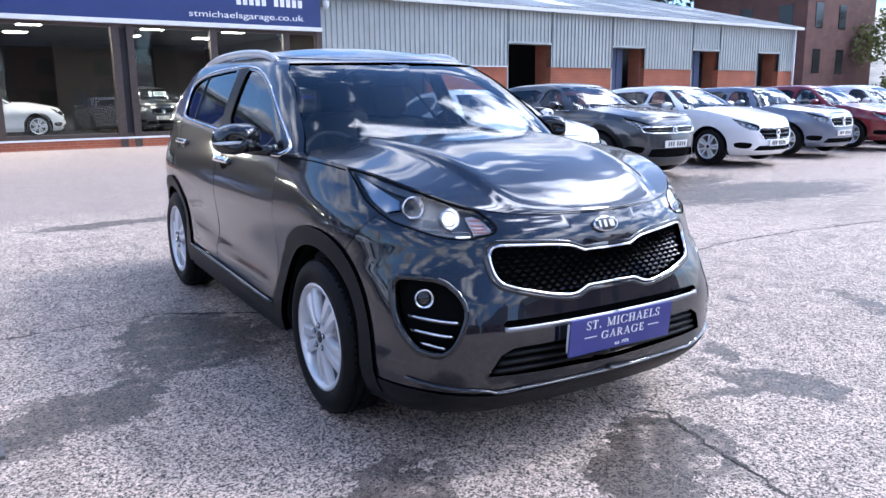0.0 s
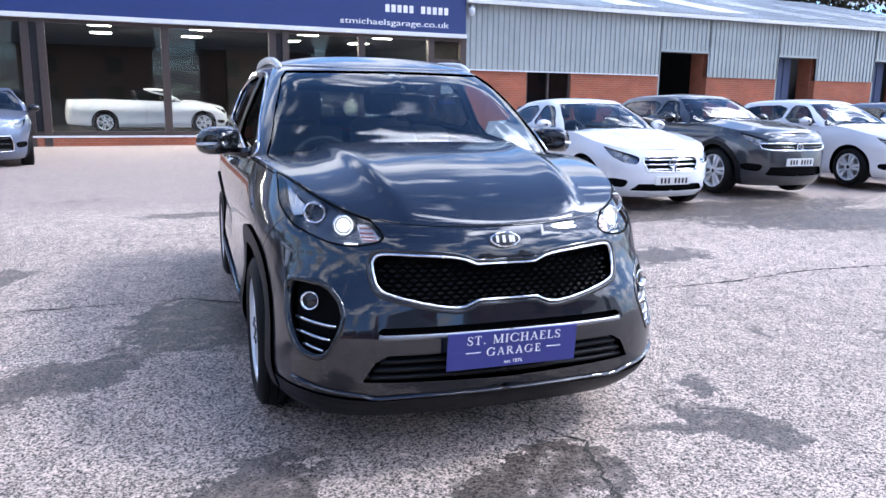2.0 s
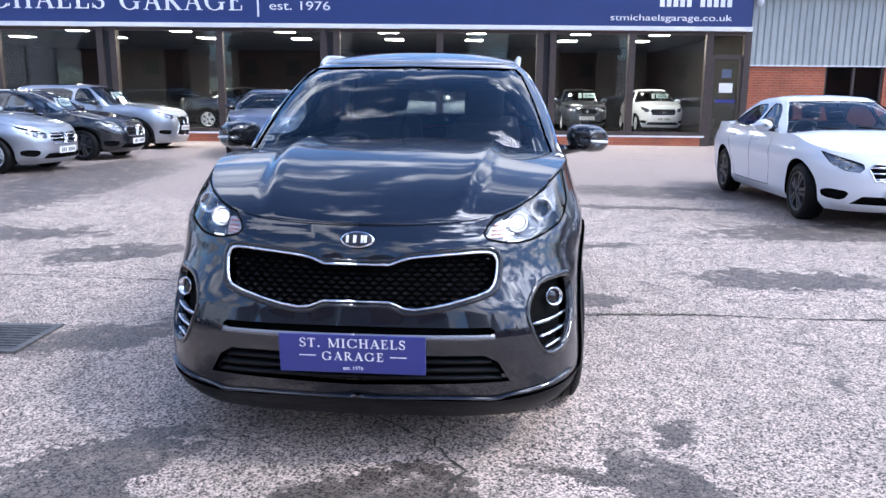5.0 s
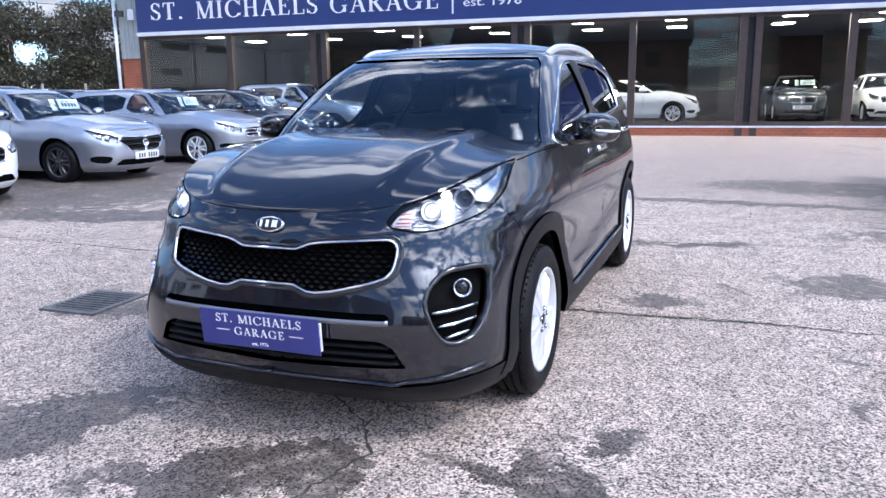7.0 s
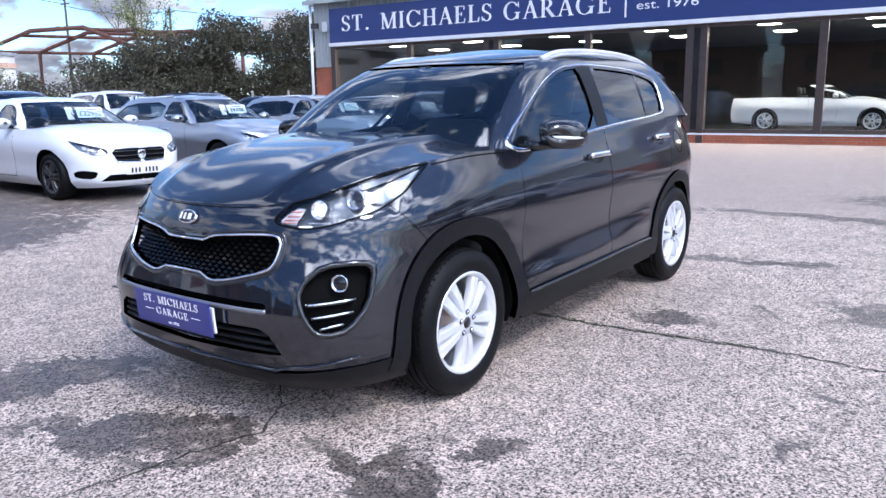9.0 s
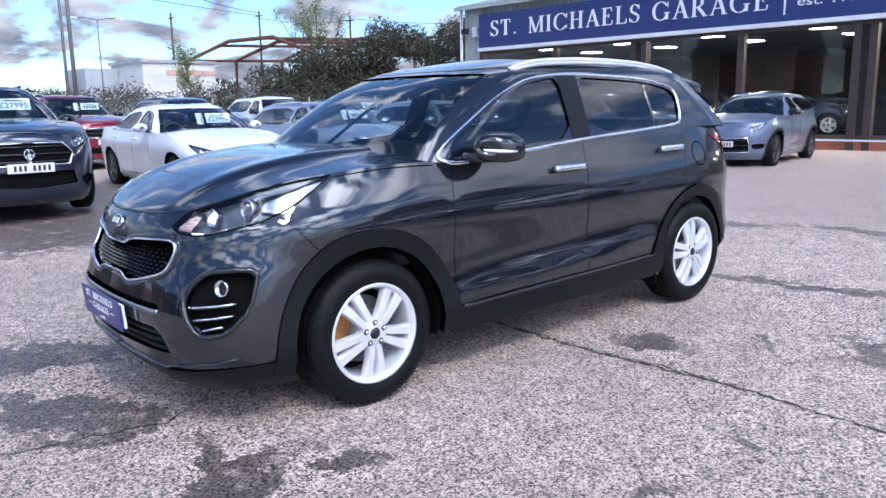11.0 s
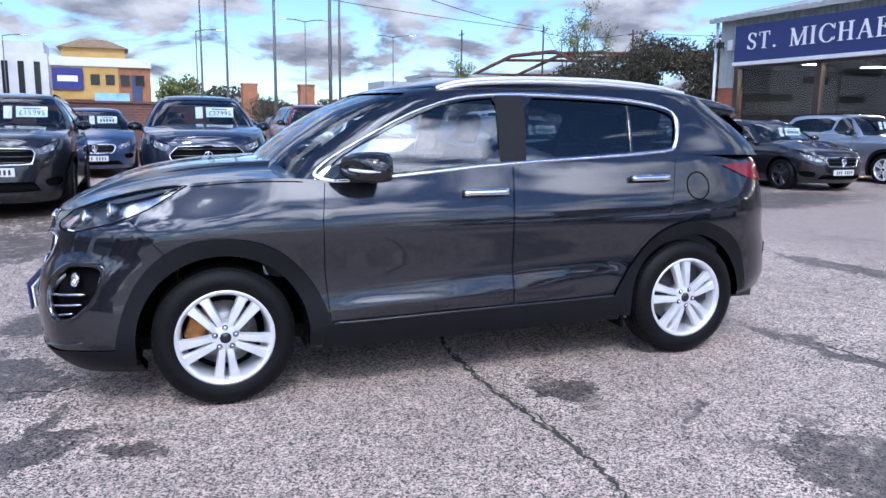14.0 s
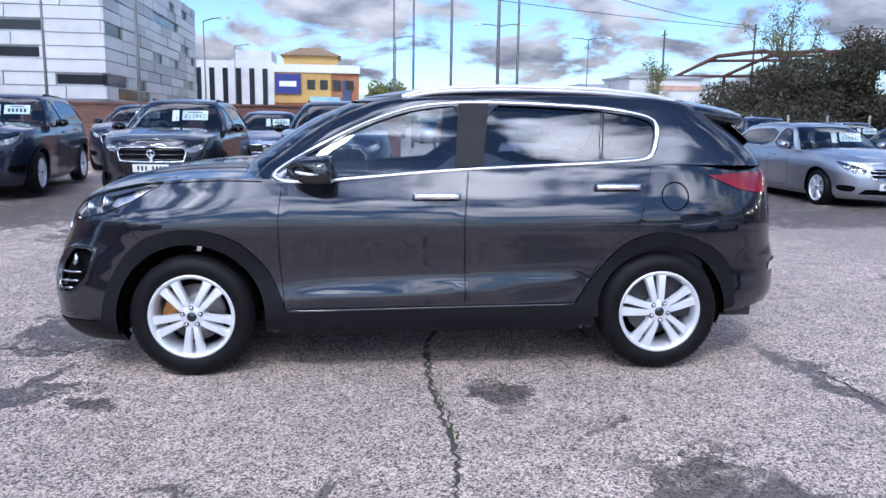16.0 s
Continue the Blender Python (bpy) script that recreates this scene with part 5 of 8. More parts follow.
for (d0, d1), k in zip(DOORS[1:], (0.62, 0.65, 0.3)):
    dd = boxes("workshop_door", [(d0 + 0.06, FY + 0.55, 0.0, d0 + (d1 - d0) * k, FY + 0.62, 3.28)], M_DOORBLUE, shop)
    boxes("door_rib", [(d0 + 0.06 + i * 0.28, FY + 0.52, 0.0, d0 + 0.09 + i * 0.28, FY + 0.55, 3.28) for i in range(1, 4)], M_DOORBLUE, dd)
wn = boxes("workshop_window", [(13.75, FY + 0.12, 1.25, 15.5, FY + 0.15, 2.42)], M_SHOPGLASS, shop)
for q in ((13.75, 13.82), (14.58, 14.66), (15.43, 15.5)):
    boxes("window_bar", [(q[0], FY + 0.06, 1.25, q[1], FY + 0.16, 2.42)], M_MULL, wn)
boxes("window_bar", [(13.75, FY + 0.055, 1.25, 15.5, FY + 0.165, 1.32)], M_MULL, wn)
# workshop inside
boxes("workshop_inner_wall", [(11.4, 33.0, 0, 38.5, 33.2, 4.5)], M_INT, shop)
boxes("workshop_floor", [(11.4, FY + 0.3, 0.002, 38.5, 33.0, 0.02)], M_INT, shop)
boxes("end_wall", [(38.6, FY, 0, 38.75, 34.2, 4.5)], M_CORR, shop)
boxes("partition_wall", [(11.3, FY + 0.3, 0, 11.42, 34.2, 4.9)], M_INT, shop)
# roofs
def slope_roof(x0, x1, y0, z0, y1, z1, material, name):
    prof, x = [], x0
    while x < x1:
        prof += [(x, 0), (x + 0.12, 0), (x + 0.17, 0.045), (x + 0.28, 0.045)]
        x += 0.33
    P = np.array([[(min(px, x1), yy, zz + pz) for px, pz in prof] for yy, zz in ((y0, z0), (y1, z1))])
    return shell(name, grid_geo(P), material, shop, smooth=False)


slope_roof(11.36, 38.9, FY - 0.28, 4.60, 34.0, 7.3, M_ROOF, "workshop_roof")
slope_roof(-15.6, 11.36, FY - 0.30, 5.06, 34.0, 7.6, M_ROOF, "showroom_roof")
for x in (13.2, 17.8, 22.4, 27.0, 31.6, 36.0):
    P = np.array([[(x, FY + 0.8, 4.60 + 0.31), (x + 1.9, FY + 0.8, 4.60 + 0.31)], [(x, 30.5, 6.52), (x + 1.9, 30.5, 6.52)]])
    shell("rooflight", grid_geo(P), M_SKYLIGHT, shop, smooth=False)
for x0, x1, z in ((11.36, 38.9, 4.56), (-15.6, 11.36, 5.02)):
    boxes("gutter", [(x0, FY - 0.36, z - 0.08, x1, FY - 0.24, z + 0.05)], M_TRIMW if x0 > 0 else M_CORR, shop)
shell("downpipe", tube([(-15.42, FY - 0.12, 0.0), (-15.42, FY - 0.12, 4.95)], 0.055, 10), M_TRIMW, shop)
shell("downpipe", tube([(38.5, FY - 0.12, 0.0), (38.5, FY - 0.12, 4.5)], 0.055, 10), M_TRIMW, shop)
boxes("side_wall", [(-15.45, FY + 0.3, 0, -15.35, 34.2, 4.98)], M_CORR, shop)
# added dark sheet that keeps the pale side wall from showing lit
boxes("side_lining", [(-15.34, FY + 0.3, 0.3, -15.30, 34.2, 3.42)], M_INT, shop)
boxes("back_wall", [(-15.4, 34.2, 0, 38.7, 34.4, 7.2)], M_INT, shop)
# showroom front
boxes("plinth", [(-14.42, FY - 0.06, -0.1, 10.25, FY + 0.25, 0.28)], M_BRICK, shop)
boxes("plinth_coping", [(-14.42, FY - 0.09, 0.28, 10.25, FY + 0.26, 0.33)], M_TRIMW, shop)
boxes("sill_rail", [(-14.42, FY - 0.03, 0.33, 10.25, FY + 0.08, 0.44)], M_MULL, shop)
boxes("head_rail", [(-14.42, FY - 0.03, 3.28, 11.36, FY + 0.08, 3.40)], M_MULL, shop)
edges = [-14.42, -10.95, -7.65, -4.29, -1.0, 2.26, 5.42, 7.95, 10.24, 11.36]
for i, x in enumerate(edges):
    wide = 0.30 if x in (-7.65, -1.0, 5.42) else 0.10
    if wide > 0.2:
        boxes("pillar", [(x - 0.29, FY - 0.08, 0.0, x - 0.09, FY + 0.16, 3.40)], M_MULL, shop)
        boxes("pillar", [(x + 0.10, FY - 0.08, 0.0, x + 0.29, FY + 0.16, 3.40)], M_MULL, shop)
        boxes("pillar_infill", [(x - 0.09, FY - 0.02, 0.0, x + 0.10, FY + 0.14, 3.40)], M_INT, shop)
    else:
        boxes("mullion", [(x - 0.10, FY - 0.07, 0.30 if x < 10 else 0.0, x + 0.10, FY + 0.12, 3.40)], M_MULL, shop)
for x0, x1 in zip(edges[:-2], edges[1:-1]):
    pn = boxes("shop_window", [(x0 + 0.05, FY + 0.02, 0.42, x1 - 0.05, FY + 0.032, 3.30)], M_SHOPGLASS, shop)
    pn.visible_shadow = False
ed = boxes("entrance_door", [(10.36, FY + 0.02, 0.05, 11.25, FY + 0.04, 2.65)], M_SHOPGLASS, shop, "glazed entrance door with notices")
boxes("door_stile", [(10.34, FY - 0.02, 0.0, 10.44, FY + 0.07, 2.65)], M_MULL, ed)
boxes("door_stile", [(11.18, FY - 0.02, 0.0, 11.27, FY + 0.07, 2.65)], M_MULL, ed)
boxes("door_rail", [(10.34, FY - 0.025, 2.60, 11.27, FY + 0.075, 2.72)], M_MULL, ed)
boxes("notice", [(10.62, FY + 0.0, 1.62, 11.02, FY + 0.015, 1.90)], M_PLATEWHITE, ed)
boxes("notice", [(10.52, FY + 0.0, 1.32, 11.12, FY + 0.015, 1.42)], M_PLATEBLUE, ed)
boxes("notice", [(10.68, FY + 0.0, 2.05, 10.96, FY + 0.015, 2.30)], M_BLUEGREY, ed)
# fascia sign
sign = tagged(new("fascia_sign"), "long dark blue fascia sign with white lettering", "sign")
boxes("sign_board", [(-14.42, FY - 0.22, 3.50, 11.36, FY - 0.02, 4.72)], M_SIGN, sign)
boxes("sign_trim", [(-14.45, FY - 0.25, 3.38, 11.39, FY - 0.01, 3.50)], M_TRIMW, sign)
face = lambda x, z: pose(x, FY - 0.225, z, 90, 0, 0)
for text, x0, x1, z, ht in (("ST.", -13.82, -12.50, 3.89, 0.55), ("MICHAELS", -12.02, -7.50, 3.87, 0.55), ("GARAGE", -7.10, -3.48, 3.85, 0.55)):
    roman(text, ht, x1 - x0, 0.02, M_LETTER, sign, face(x0, z))
for text, x0, x1, z, ht in (("est. 1976", -2.72, -0.95, 3.88, 0.24), ("stmichaelsgarage.co.uk", 7.23, 10.77, 3.66, 0.17)):
    tagged(letters("lettering", text, ht, 0.02, M_LETTER, sign, face(x0, z), x1 - x0, False), kind="stuff")
boxes("sign_rule", [(-3.08, FY - 0.235, 3.68, -3.03, FY - 0.215, 4.58)], M_LETTER, sign)
for k in range(11):
    if k != 5:
        boxes("number_bar", [(8.65 + k * 0.195, FY - 0.235, 4.05, 8.65 + k * 0.195 + 0.13, FY - 0.215, 4.27)], M_LETTER, sign)
# camera and floodlight on the wall
cctv = tagged(new("security_camera"), "small white security camera on the cladding", "camera")
boxes("bracket", [(11.52, FY - 0.25, 4.30, 11.60, FY, 4.40)], M_TRIMW, cctv)
shell("camera_dome", tuple(q + np.array([11.56, FY - 0.22, 4.2]) if i == 0 else q for i, q in enumerate(lathe([(0.0, -0.12), (0.07, -0.09), (0.10, 0.0), (0.10, 0.12), (0.0, 0.13)], 16, "z"))), M_TRIMW, cctv)
fl = tagged(new("floodlight"), "small floodlight on the corner cladding", "lamp")
boxes("lamp_head", [(-15.25, FY - 0.32, 4.05, -14.95, FY - 0.20, 4.25)], M_GLOSSBLACK, fl)
boxes("bracket", [(-15.12, FY - 0.21, 4.10, -15.06, FY, 4.16)], M_TRIMW, fl)
boxes("junction_box", [(-14.85, FY - 0.15, 3.95, -14.60, FY - 0.03, 4.30)], M_TRIMW, fl)

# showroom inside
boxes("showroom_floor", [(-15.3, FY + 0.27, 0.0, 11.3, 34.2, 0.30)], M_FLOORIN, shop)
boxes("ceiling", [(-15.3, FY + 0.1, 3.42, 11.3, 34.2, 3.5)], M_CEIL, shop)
M_PANEL = glow("lit_ceiling_panel", (1.0, 0.86, 0.64), 115.0)
for x in (-12.6, -9.3, -6.0, -2.7, 0.6, 3.4, 6.7, 9.2):
    for y in (24.2, 27.2):
        lt = tagged(boxes("ceiling_light", [(x - 0.3, y - 0.3, 3.395, x + 0.3, y + 0.3, 3.415)], M_PANEL), "square lit panel light in the showroom ceiling", "ceiling light", "ceiling lights")
        boxes("light_frame", [(x - 0.34, y - 0.34, 3.405, x + 0.34, y + 0.34, 3.418)], M_TRIMW, lt)
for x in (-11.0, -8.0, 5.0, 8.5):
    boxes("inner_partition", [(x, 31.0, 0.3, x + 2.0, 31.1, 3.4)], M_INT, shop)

# ---- boundary, far buildings, greenery ----
boxes("boundary_wall", [(-16.9, -30.0, -0.1, -16.65, 5.6, 1.78)], M_WALLBRICK)
boxes("wall_coping", [(-16.95, -30.0, 1.78, -16.60, 5.6, 1.84)], M_WALLBRICK)
for o in ("boundary_wall", "wall_coping"):
    tagged(bpy.data.objects[o], "red-brown brick boundary wall", kind="structure")


def window_part(parent, x0, y0, z0, x1, y1, z1, material=None):
    return boxes("window", [(x0, y0, z0, x1, y1, z1)], material or M_GLOSSBLACK, parent)


def leafy(name, centres, n, size, material, label, category, seed=1, kind="stuff"):
    """A mass of small leaves round given middles (x, y, z, rx, ry, rz)."""
    r = np.random.RandomState(seed)
    tot = sum(c[3] * c[4] * c[5] for c in centres)
    P = []
    for c in centres:
        k = max(12, int(n * c[3] * c[4] * c[5] / tot))
        d = r.normal(size=(k, 3))
        d /= np.linalg.norm(d, axis=1, keepdims=True)
        d *= (r.uniform(0.25, 1.0, (k, 1))) ** 0.4 * r.uniform(0.75, 1.12, (k, 1))
        P.append(np.array(c[:3]) + d * np.array(c[3:6]))
    P = np.concatenate(P)
    P = P[P[:, 2] > 0]
    m = len(P)
    u = r.normal(size=(m, 3))
    u /= np.linalg.norm(u, axis=1, keepdims=True)
    v = np.cross(u, r.normal(size=(m, 3)))
    v /= np.maximum(1e-6, np.linalg.norm(v, axis=1, keepdims=True))
    s = size * r.uniform(0.6, 1.4, (m, 1))
    V = np.stack([P - u * s, P + v * s * 0.45, P + u * s, P - v * s * 0.45], 1).reshape(-1, 3)
    F = np.arange(4 * m).reshape(-1, 4).tolist()
    ob = shell(name, (V, None, F), material, smooth=False)
    return tagged(ob, label, category, kind=kind)


def leaf_mat(name, a, b):
    m, nt, p = principled(name)
    g = nt.nodes.new("ShaderNodeNewGeometry")
    n = noise_node(nt, 0.5, 4.0, 0.6)
    mx = nt.nodes.new("ShaderNodeMath")
    mx.operation = "MULTIPLY_ADD"
    mx.inputs[1].default_value = 0.5
    nt.links.new(g.outputs["Random Per Island"], mx.inputs[0])
    sc = nt.nodes.new("ShaderNodeMath")
    sc.operation = "MULTIPLY"
    sc.inputs[1].default_value = 0.5
    nt.links.new(n.outputs["Fac"], sc.inputs[0])
    nt.links.new(sc.outputs[0], mx.inputs[2])
    r = ramp_node(nt, [(0.2, a), (0.8, b)])
    nt.links.new(mx.outputs[0], r.inputs[0])
    nt.links.new(r.outputs[0], p.inputs["Base Color"])
    p.inputs["Roughness"].default_value = 0.7
    return m


M_HEDGE = leaf_mat("hedge_leaf", (0.024, 0.024, 0.013), (0.085, 0.076, 0.042))
M_SCRUB = leaf_mat("scrub_twig", (0.032, 0.029, 0.019), (0.105, 0.092, 0.056))
M_SPRING = leaf_mat("spring_leaf", (0.10, 0.12, 0.03), (0.26, 0.28, 0.10))
M_BARK = mat("bark", (0.085, 0.07, 0.058), 0.9, vary=0.3, scale=6)
hr = random.Random(7)
# the hedge beyond the building's end
cs = []
for i in range(210):
    u = hr.random()
    x, y = -34 + 18 * u + hr.uniform(-2, 2), 27 + 11 * u + hr.uniform(-2.5, 2.5)
    topz = 3.4 + 3.6 * min(1, u * 1.6) + hr.uniform(-0.6, 0.6)
    z = hr.uniform(0.3, topz)
    cs.append((x, y, z, hr.uniform(0.8, 1.7), hr.uniform(0.8, 1.7), hr.uniform(0.6, 1.2)))
leafy("hedge", cs, 190000, 0.085, M_HEDGE, "dark overgrown evergreen hedge", "hedge", 3)
cs = []
for i in range(90):
    u = hr.random()
    x, y = -52 + 26 * u + hr.uniform(-3, 3), 12 + 15 * u + hr.uniform(-2, 2)
    cs.append((x, y, hr.uniform(0.2, 2.2), hr.uniform(1.0, 2.4), hr.uniform(0.8, 1.8), hr.uniform(0.5, 1.3)))
leafy("bramble_bank", cs, 60000, 0.075, M_SCRUB, "brown bramble bank behind the parked cars", "scrub", 5)
cs = [(48 + hr.uniform(-6, 6), 42 + hr.uniform(-4, 4), hr.uniform(1, 14), 2.4, 2.4, 1.8) for i in range(40)]
leafy("tall_tree_crown", cs, 12000, 0.28, M_HEDGE, "dark evergreen trees behind the workshop roof", "trees", 6)
cs = [(62 + hr.uniform(-5, 6), 24 + hr.uniform(-5, 5), hr.uniform(0.5, 6.5), 1.6, 1.6, 1.3) for i in range(34)]
leafy("spring_shrubs", cs, 9000, 0.20, M_SPRING, "fresh yellow-green shrubs beyond the yard", "shrubs", 8)


def bare_tree(x, y, height, seed, label, leaf=True):
    r = random.Random(seed)
    root = tagged(new("bare_tree"), label, "tree")
    gs, tips = [], []

    def limb(p, way, length, rad, depth):
        pts, rs = [p], [rad]
        q, wv = Vector(p), Vector(way)
        for k in range(4):
            wv = (wv + Vector((r.uniform(-0.16, 0.16), r.uniform(-0.16, 0.16), 0.05))).normalized()
            q = q + wv * length / 4
            pts.append(tuple(q))
            rs.append(rad * (1 - 0.15 * (k + 1)))
        gs.append(tube(pts, rs, 6 if depth < 2 else 4, False))
        tips.append(tuple(q))
        if depth < 4:
            for k in range(r.choice((3, 3, 4)) if depth < 3 else 3):
                s = r.uniform(0.35, 1.0)
                st = Vector(p).lerp(q, s)
                d = (wv + Vector((r.uniform(-0.75, 0.75), r.uniform(-0.75, 0.75), r.uniform(0.1, 0.5)))).normalized()
                limb(tuple(st), d, length * r.uniform(0.5, 0.72), rad * 0.5, depth + 1)
    limb((0, 0, 0), (0, 0, 1), height * 0.42, height * 0.016, 0)
    shell("trunk", joined(*gs), M_BARK, root)
    if leaf:
        cr = leafy("crown", [(t[0], t[1], t[2], 0.35, 0.35, 0.35) for t in tips if t[2] > height * 0.15], 2600, 0.07, M_SPRING, "", "", seed)
        attach(cr, root)
    root.matrix_basis = pose(x, y, 0)
    return root


bare_tree(-34.5, 29.0, 11.5, 11, "bare spring tree with a few new leaves")
bare_tree(-47.0, 27.5, 7.5, 12, "young bare tree by the bramble bank")


def lamp_post(x, y, height, arm, double=False, heading=0.0):
    p = tagged(new("street_lamp"), "tall grey street lamp column" + (" with twin arms" if double else ""), "street lamp", "street lamps")
    shell("column", tube([(0, 0, 0), (0, 0, height * 0.3), (0, 0, height)], [0.075, 0.06, 0.035], 8), M_IRON, p)
    for s in ((1, -1) if double else (1,)):
        if arm:
            shell("arm", tube([(0, 0, height), (s * arm * 0.5, 0, height + 0.15), (s * arm, 0, height + 0.18)], 0.04, 6), M_IRON, p)
            boxes("lantern", [(min(s * arm, s * (arm + 0.6)), -0.12, height + 0.10, max(s * arm, s * (arm + 0.6)), 0.12, height + 0.22)], M_ALLOY, p)
    p.matrix_basis = pose(x, y, 0, 0, 0, heading)


def polar(az, d, x=6.9, y=2.4):
    return x + d * math.cos(radians(az)), y + d * math.sin(radians(az))


for az, d, hh, arm, dbl, hd in ((165.3, 25.4, 9.5, 0, False, 0), (164.6, 34, 9.5, 0, False, 0), (169.2, 30, 9, 0, False, 0), (172.5, 38, 10, 0, False, 0), (174.2, 44, 10, 0, False, 0), (160.7, 70, 8.6, 1.4, True, 70), (167.0, 62, 8.8, 1.4, True, 80), (174.5, 60, 7.6, 1.4, False, 90), (188.0, 55, 7.8, 1.5, False, 60), (186.3, 80, 8.4, 1.4, False, 90), (191.5, 30, 8, 0, False, 0), (197.5, 33, 9, 0, False, 0)):
    lamp_post(*polar(az, d), hh, arm, dbl, hd)
# timber poles and cables
def pole(az, d, hh, ivy=False):
    x, y = polar(az, d)
    p = tagged(new("telegraph_pole"), "dark timber telegraph pole" + (" wrapped in ivy" if ivy else ""), "pole", "telegraph poles")
    shell("post", tube([(0, 0, 0), (0, 0, hh)], [0.16, 0.10], 8), M_BARK, p)
    shell("crossbar", tube([(-0.7, 0, hh - 0.5), (0.7, 0, hh - 0.5)], 0.06, 6), M_BARK, p)
    if ivy:
        attach(leafy("ivy", [(0, 0, k * 0.5 + 0.3, 0.55 - 0.03 * k, 0.55 - 0.03 * k, 0.4) for k in range(14)], 1500, 0.12, M_HEDGE, "", "", 9), p)
    p.matrix_basis = pose(x, y, 0)
    return x, y, hh


p1 = pole(149.8, 90, 12.0)
p2 = pole(155.7, 90, 11.6, True)
p3 = pole(143.5, 85, 11.0)
M_CABLE = mat("black_cable", (0.02, 0.02, 0.02), 0.6, vary=0.1)
for a, b, sag in (((p1[0], p1[1], 11.5), (-30.0, -30.0, 12.5), 1.0), ((p1[0], p1[1], 11.8), (-14.0, -4.0, 9.6), 1.2), ((p1[0], p1[1], 11.3), (p3[0], p3[1], 10.6), 0.5), ((p3[0], p3[1], 10.7), (-40, 70, 10.0), 0.6)):
    pts = [tuple(np.array(a) * (1 - t) + np.array(b) * t - np.array([0, 0, 4 * sag * t * (1 - t)])) for t in np.linspace(0, 1, 14)]
    tagged(shell("overhead_cable", tube(pts, 0.028, 5), M_CABLE), "thin black overhead cable", "cable", "overhead cables")

# far buildings
M_WHITEWALL = mat("pale_render", (0.60, 0.60, 0.58), 0.8, vary=0.12, scale=0.4)
M_YELLOW = mat("yellow_panels", (0.52, 0.33, 0.10), 0.7, vary=0.12, scale=0.5)
M_TILE = mat("tan_roof_tiles", (0.26, 0.18, 0.10), 0.8, vary=0.2, scale=2.0)
M_CLADPANEL = mat("pale_metal_panels", (0.56, 0.56, 0.55), 0.4, 0.2, vary=0.16, scale=0.25)
M_CLADPANEL2 = mat("grey_metal_panels", (0.38, 0.39, 0.40), 0.4, 0.2, vary=0.16, scale=0.25)
M_DARKWIN = mat("dark_window", (0.02, 0.022, 0.025), 0.15, vary=0.1)
M_RUSTSTEEL = mat("rusty_steel", (0.12, 0.055, 0.04), 0.8, 0.2, vary=0.3, scale=3)
M_FARORANGE = bricks("far_orange_brick", (0.42, 0.17, 0.07), (0.36, 0.14, 0.06), (0.35, 0.22, 0.15))

# orange and yellow office
o = tagged(new("brick_office"), "two-storey orange brick and yellow panel office with a tan roof", "building")
x0, y0 = -83.0, 6.2
boxes("wall", [(x0 - 9, y0 - 9.6, 0, x0, y0, 7.2)], M_FARORANGE, o)
boxes("panel_wall", [(x0, y0 - 9.6, 3.2, x0 + 0.15, y0 - 3.2, 6.6)], M_YELLOW, o)
boxes("parapet", [(x0 - 9.1, y0 - 9.7, 6.6, x0 + 0.3, y0 + 0.1, 7.5)], M_TRIMW, o)
bm = bmesh.new()
v = [bm.verts.new(q) for q in ((x0 - 1, y0 - 9, 8.6), (x0 - 1, y0 - 2, 8.6), (x0 - 8, y0 - 2, 8.6), (x0 - 8, y0 - 9, 8.6), (x0 - 4, y0 - 6.8, 9.7), (x0 - 4, y0 - 4.2, 9.7))]
for f in ((0, 1, 5, 4), (1, 2, 5), (2, 3, 4, 5), (3, 0, 4), (0, 3, 2, 1)):
    bm.faces.new([v[i] for i in f])
part("roof", bm, M_TILE, o)
boxes("roof_storey", [(x0 - 7.6, y0 - 8.6, 7.5, x0 - 1.4, y0 - 2.4, 8.6)], M_YELLOW, o)
for k in range(4):
    window_part(o, x0 + 0.12, y0 - 5.9 + k * 1.45, 4.7, x0 + 0.2, y0 - 5.0 + k * 1.45, 5.8)
boxes("blue_panel", [(x0 + 0.15, y0 - 9.5, 4.2, x0 + 0.4, y0 - 6.6, 6.4)], M_PLATEBLUE, o)
boxes("white_bar", [(x0 + 0.4, y0 - 9.0, 5.0, x0 + 0.45, y0 - 7.1, 5.6)], M_LETTER, o)
boxes("banner", [(x0 + 0.15, y0 - 5.6, 2.2, x0 + 0.4, y0 - 2.2, 3.9)], mat("pale_blue_banner", (0.30, 0.52, 0.72), 0.5, vary=0.3, scale=0.8), o)
boxes("entrance", [(x0 + 0.02, y0 - 1.9, 0.2, x0 + 0.2, y0 - 0.9, 5.8)], M_DOORBLUE, o)
# pale office
o = tagged(new("pale_office"), "pale three-storey office with dark upright windows", "building")
boxes("wall", [(-118, -16.5, 0, -104, -5.0, 9.2)], M_WHITEWALL, o)
boxes("roof_plant", [(-116, -10.5, 9.2, -106, -5.5, 10.8)], M_CLADPANEL, o)
for k in range(6):
    window_part(o, -104.0, -15.6 + k * 1.8, 1.5, -103.9, -14.9 + k * 1.8, 8.2, M_DARKWIN)
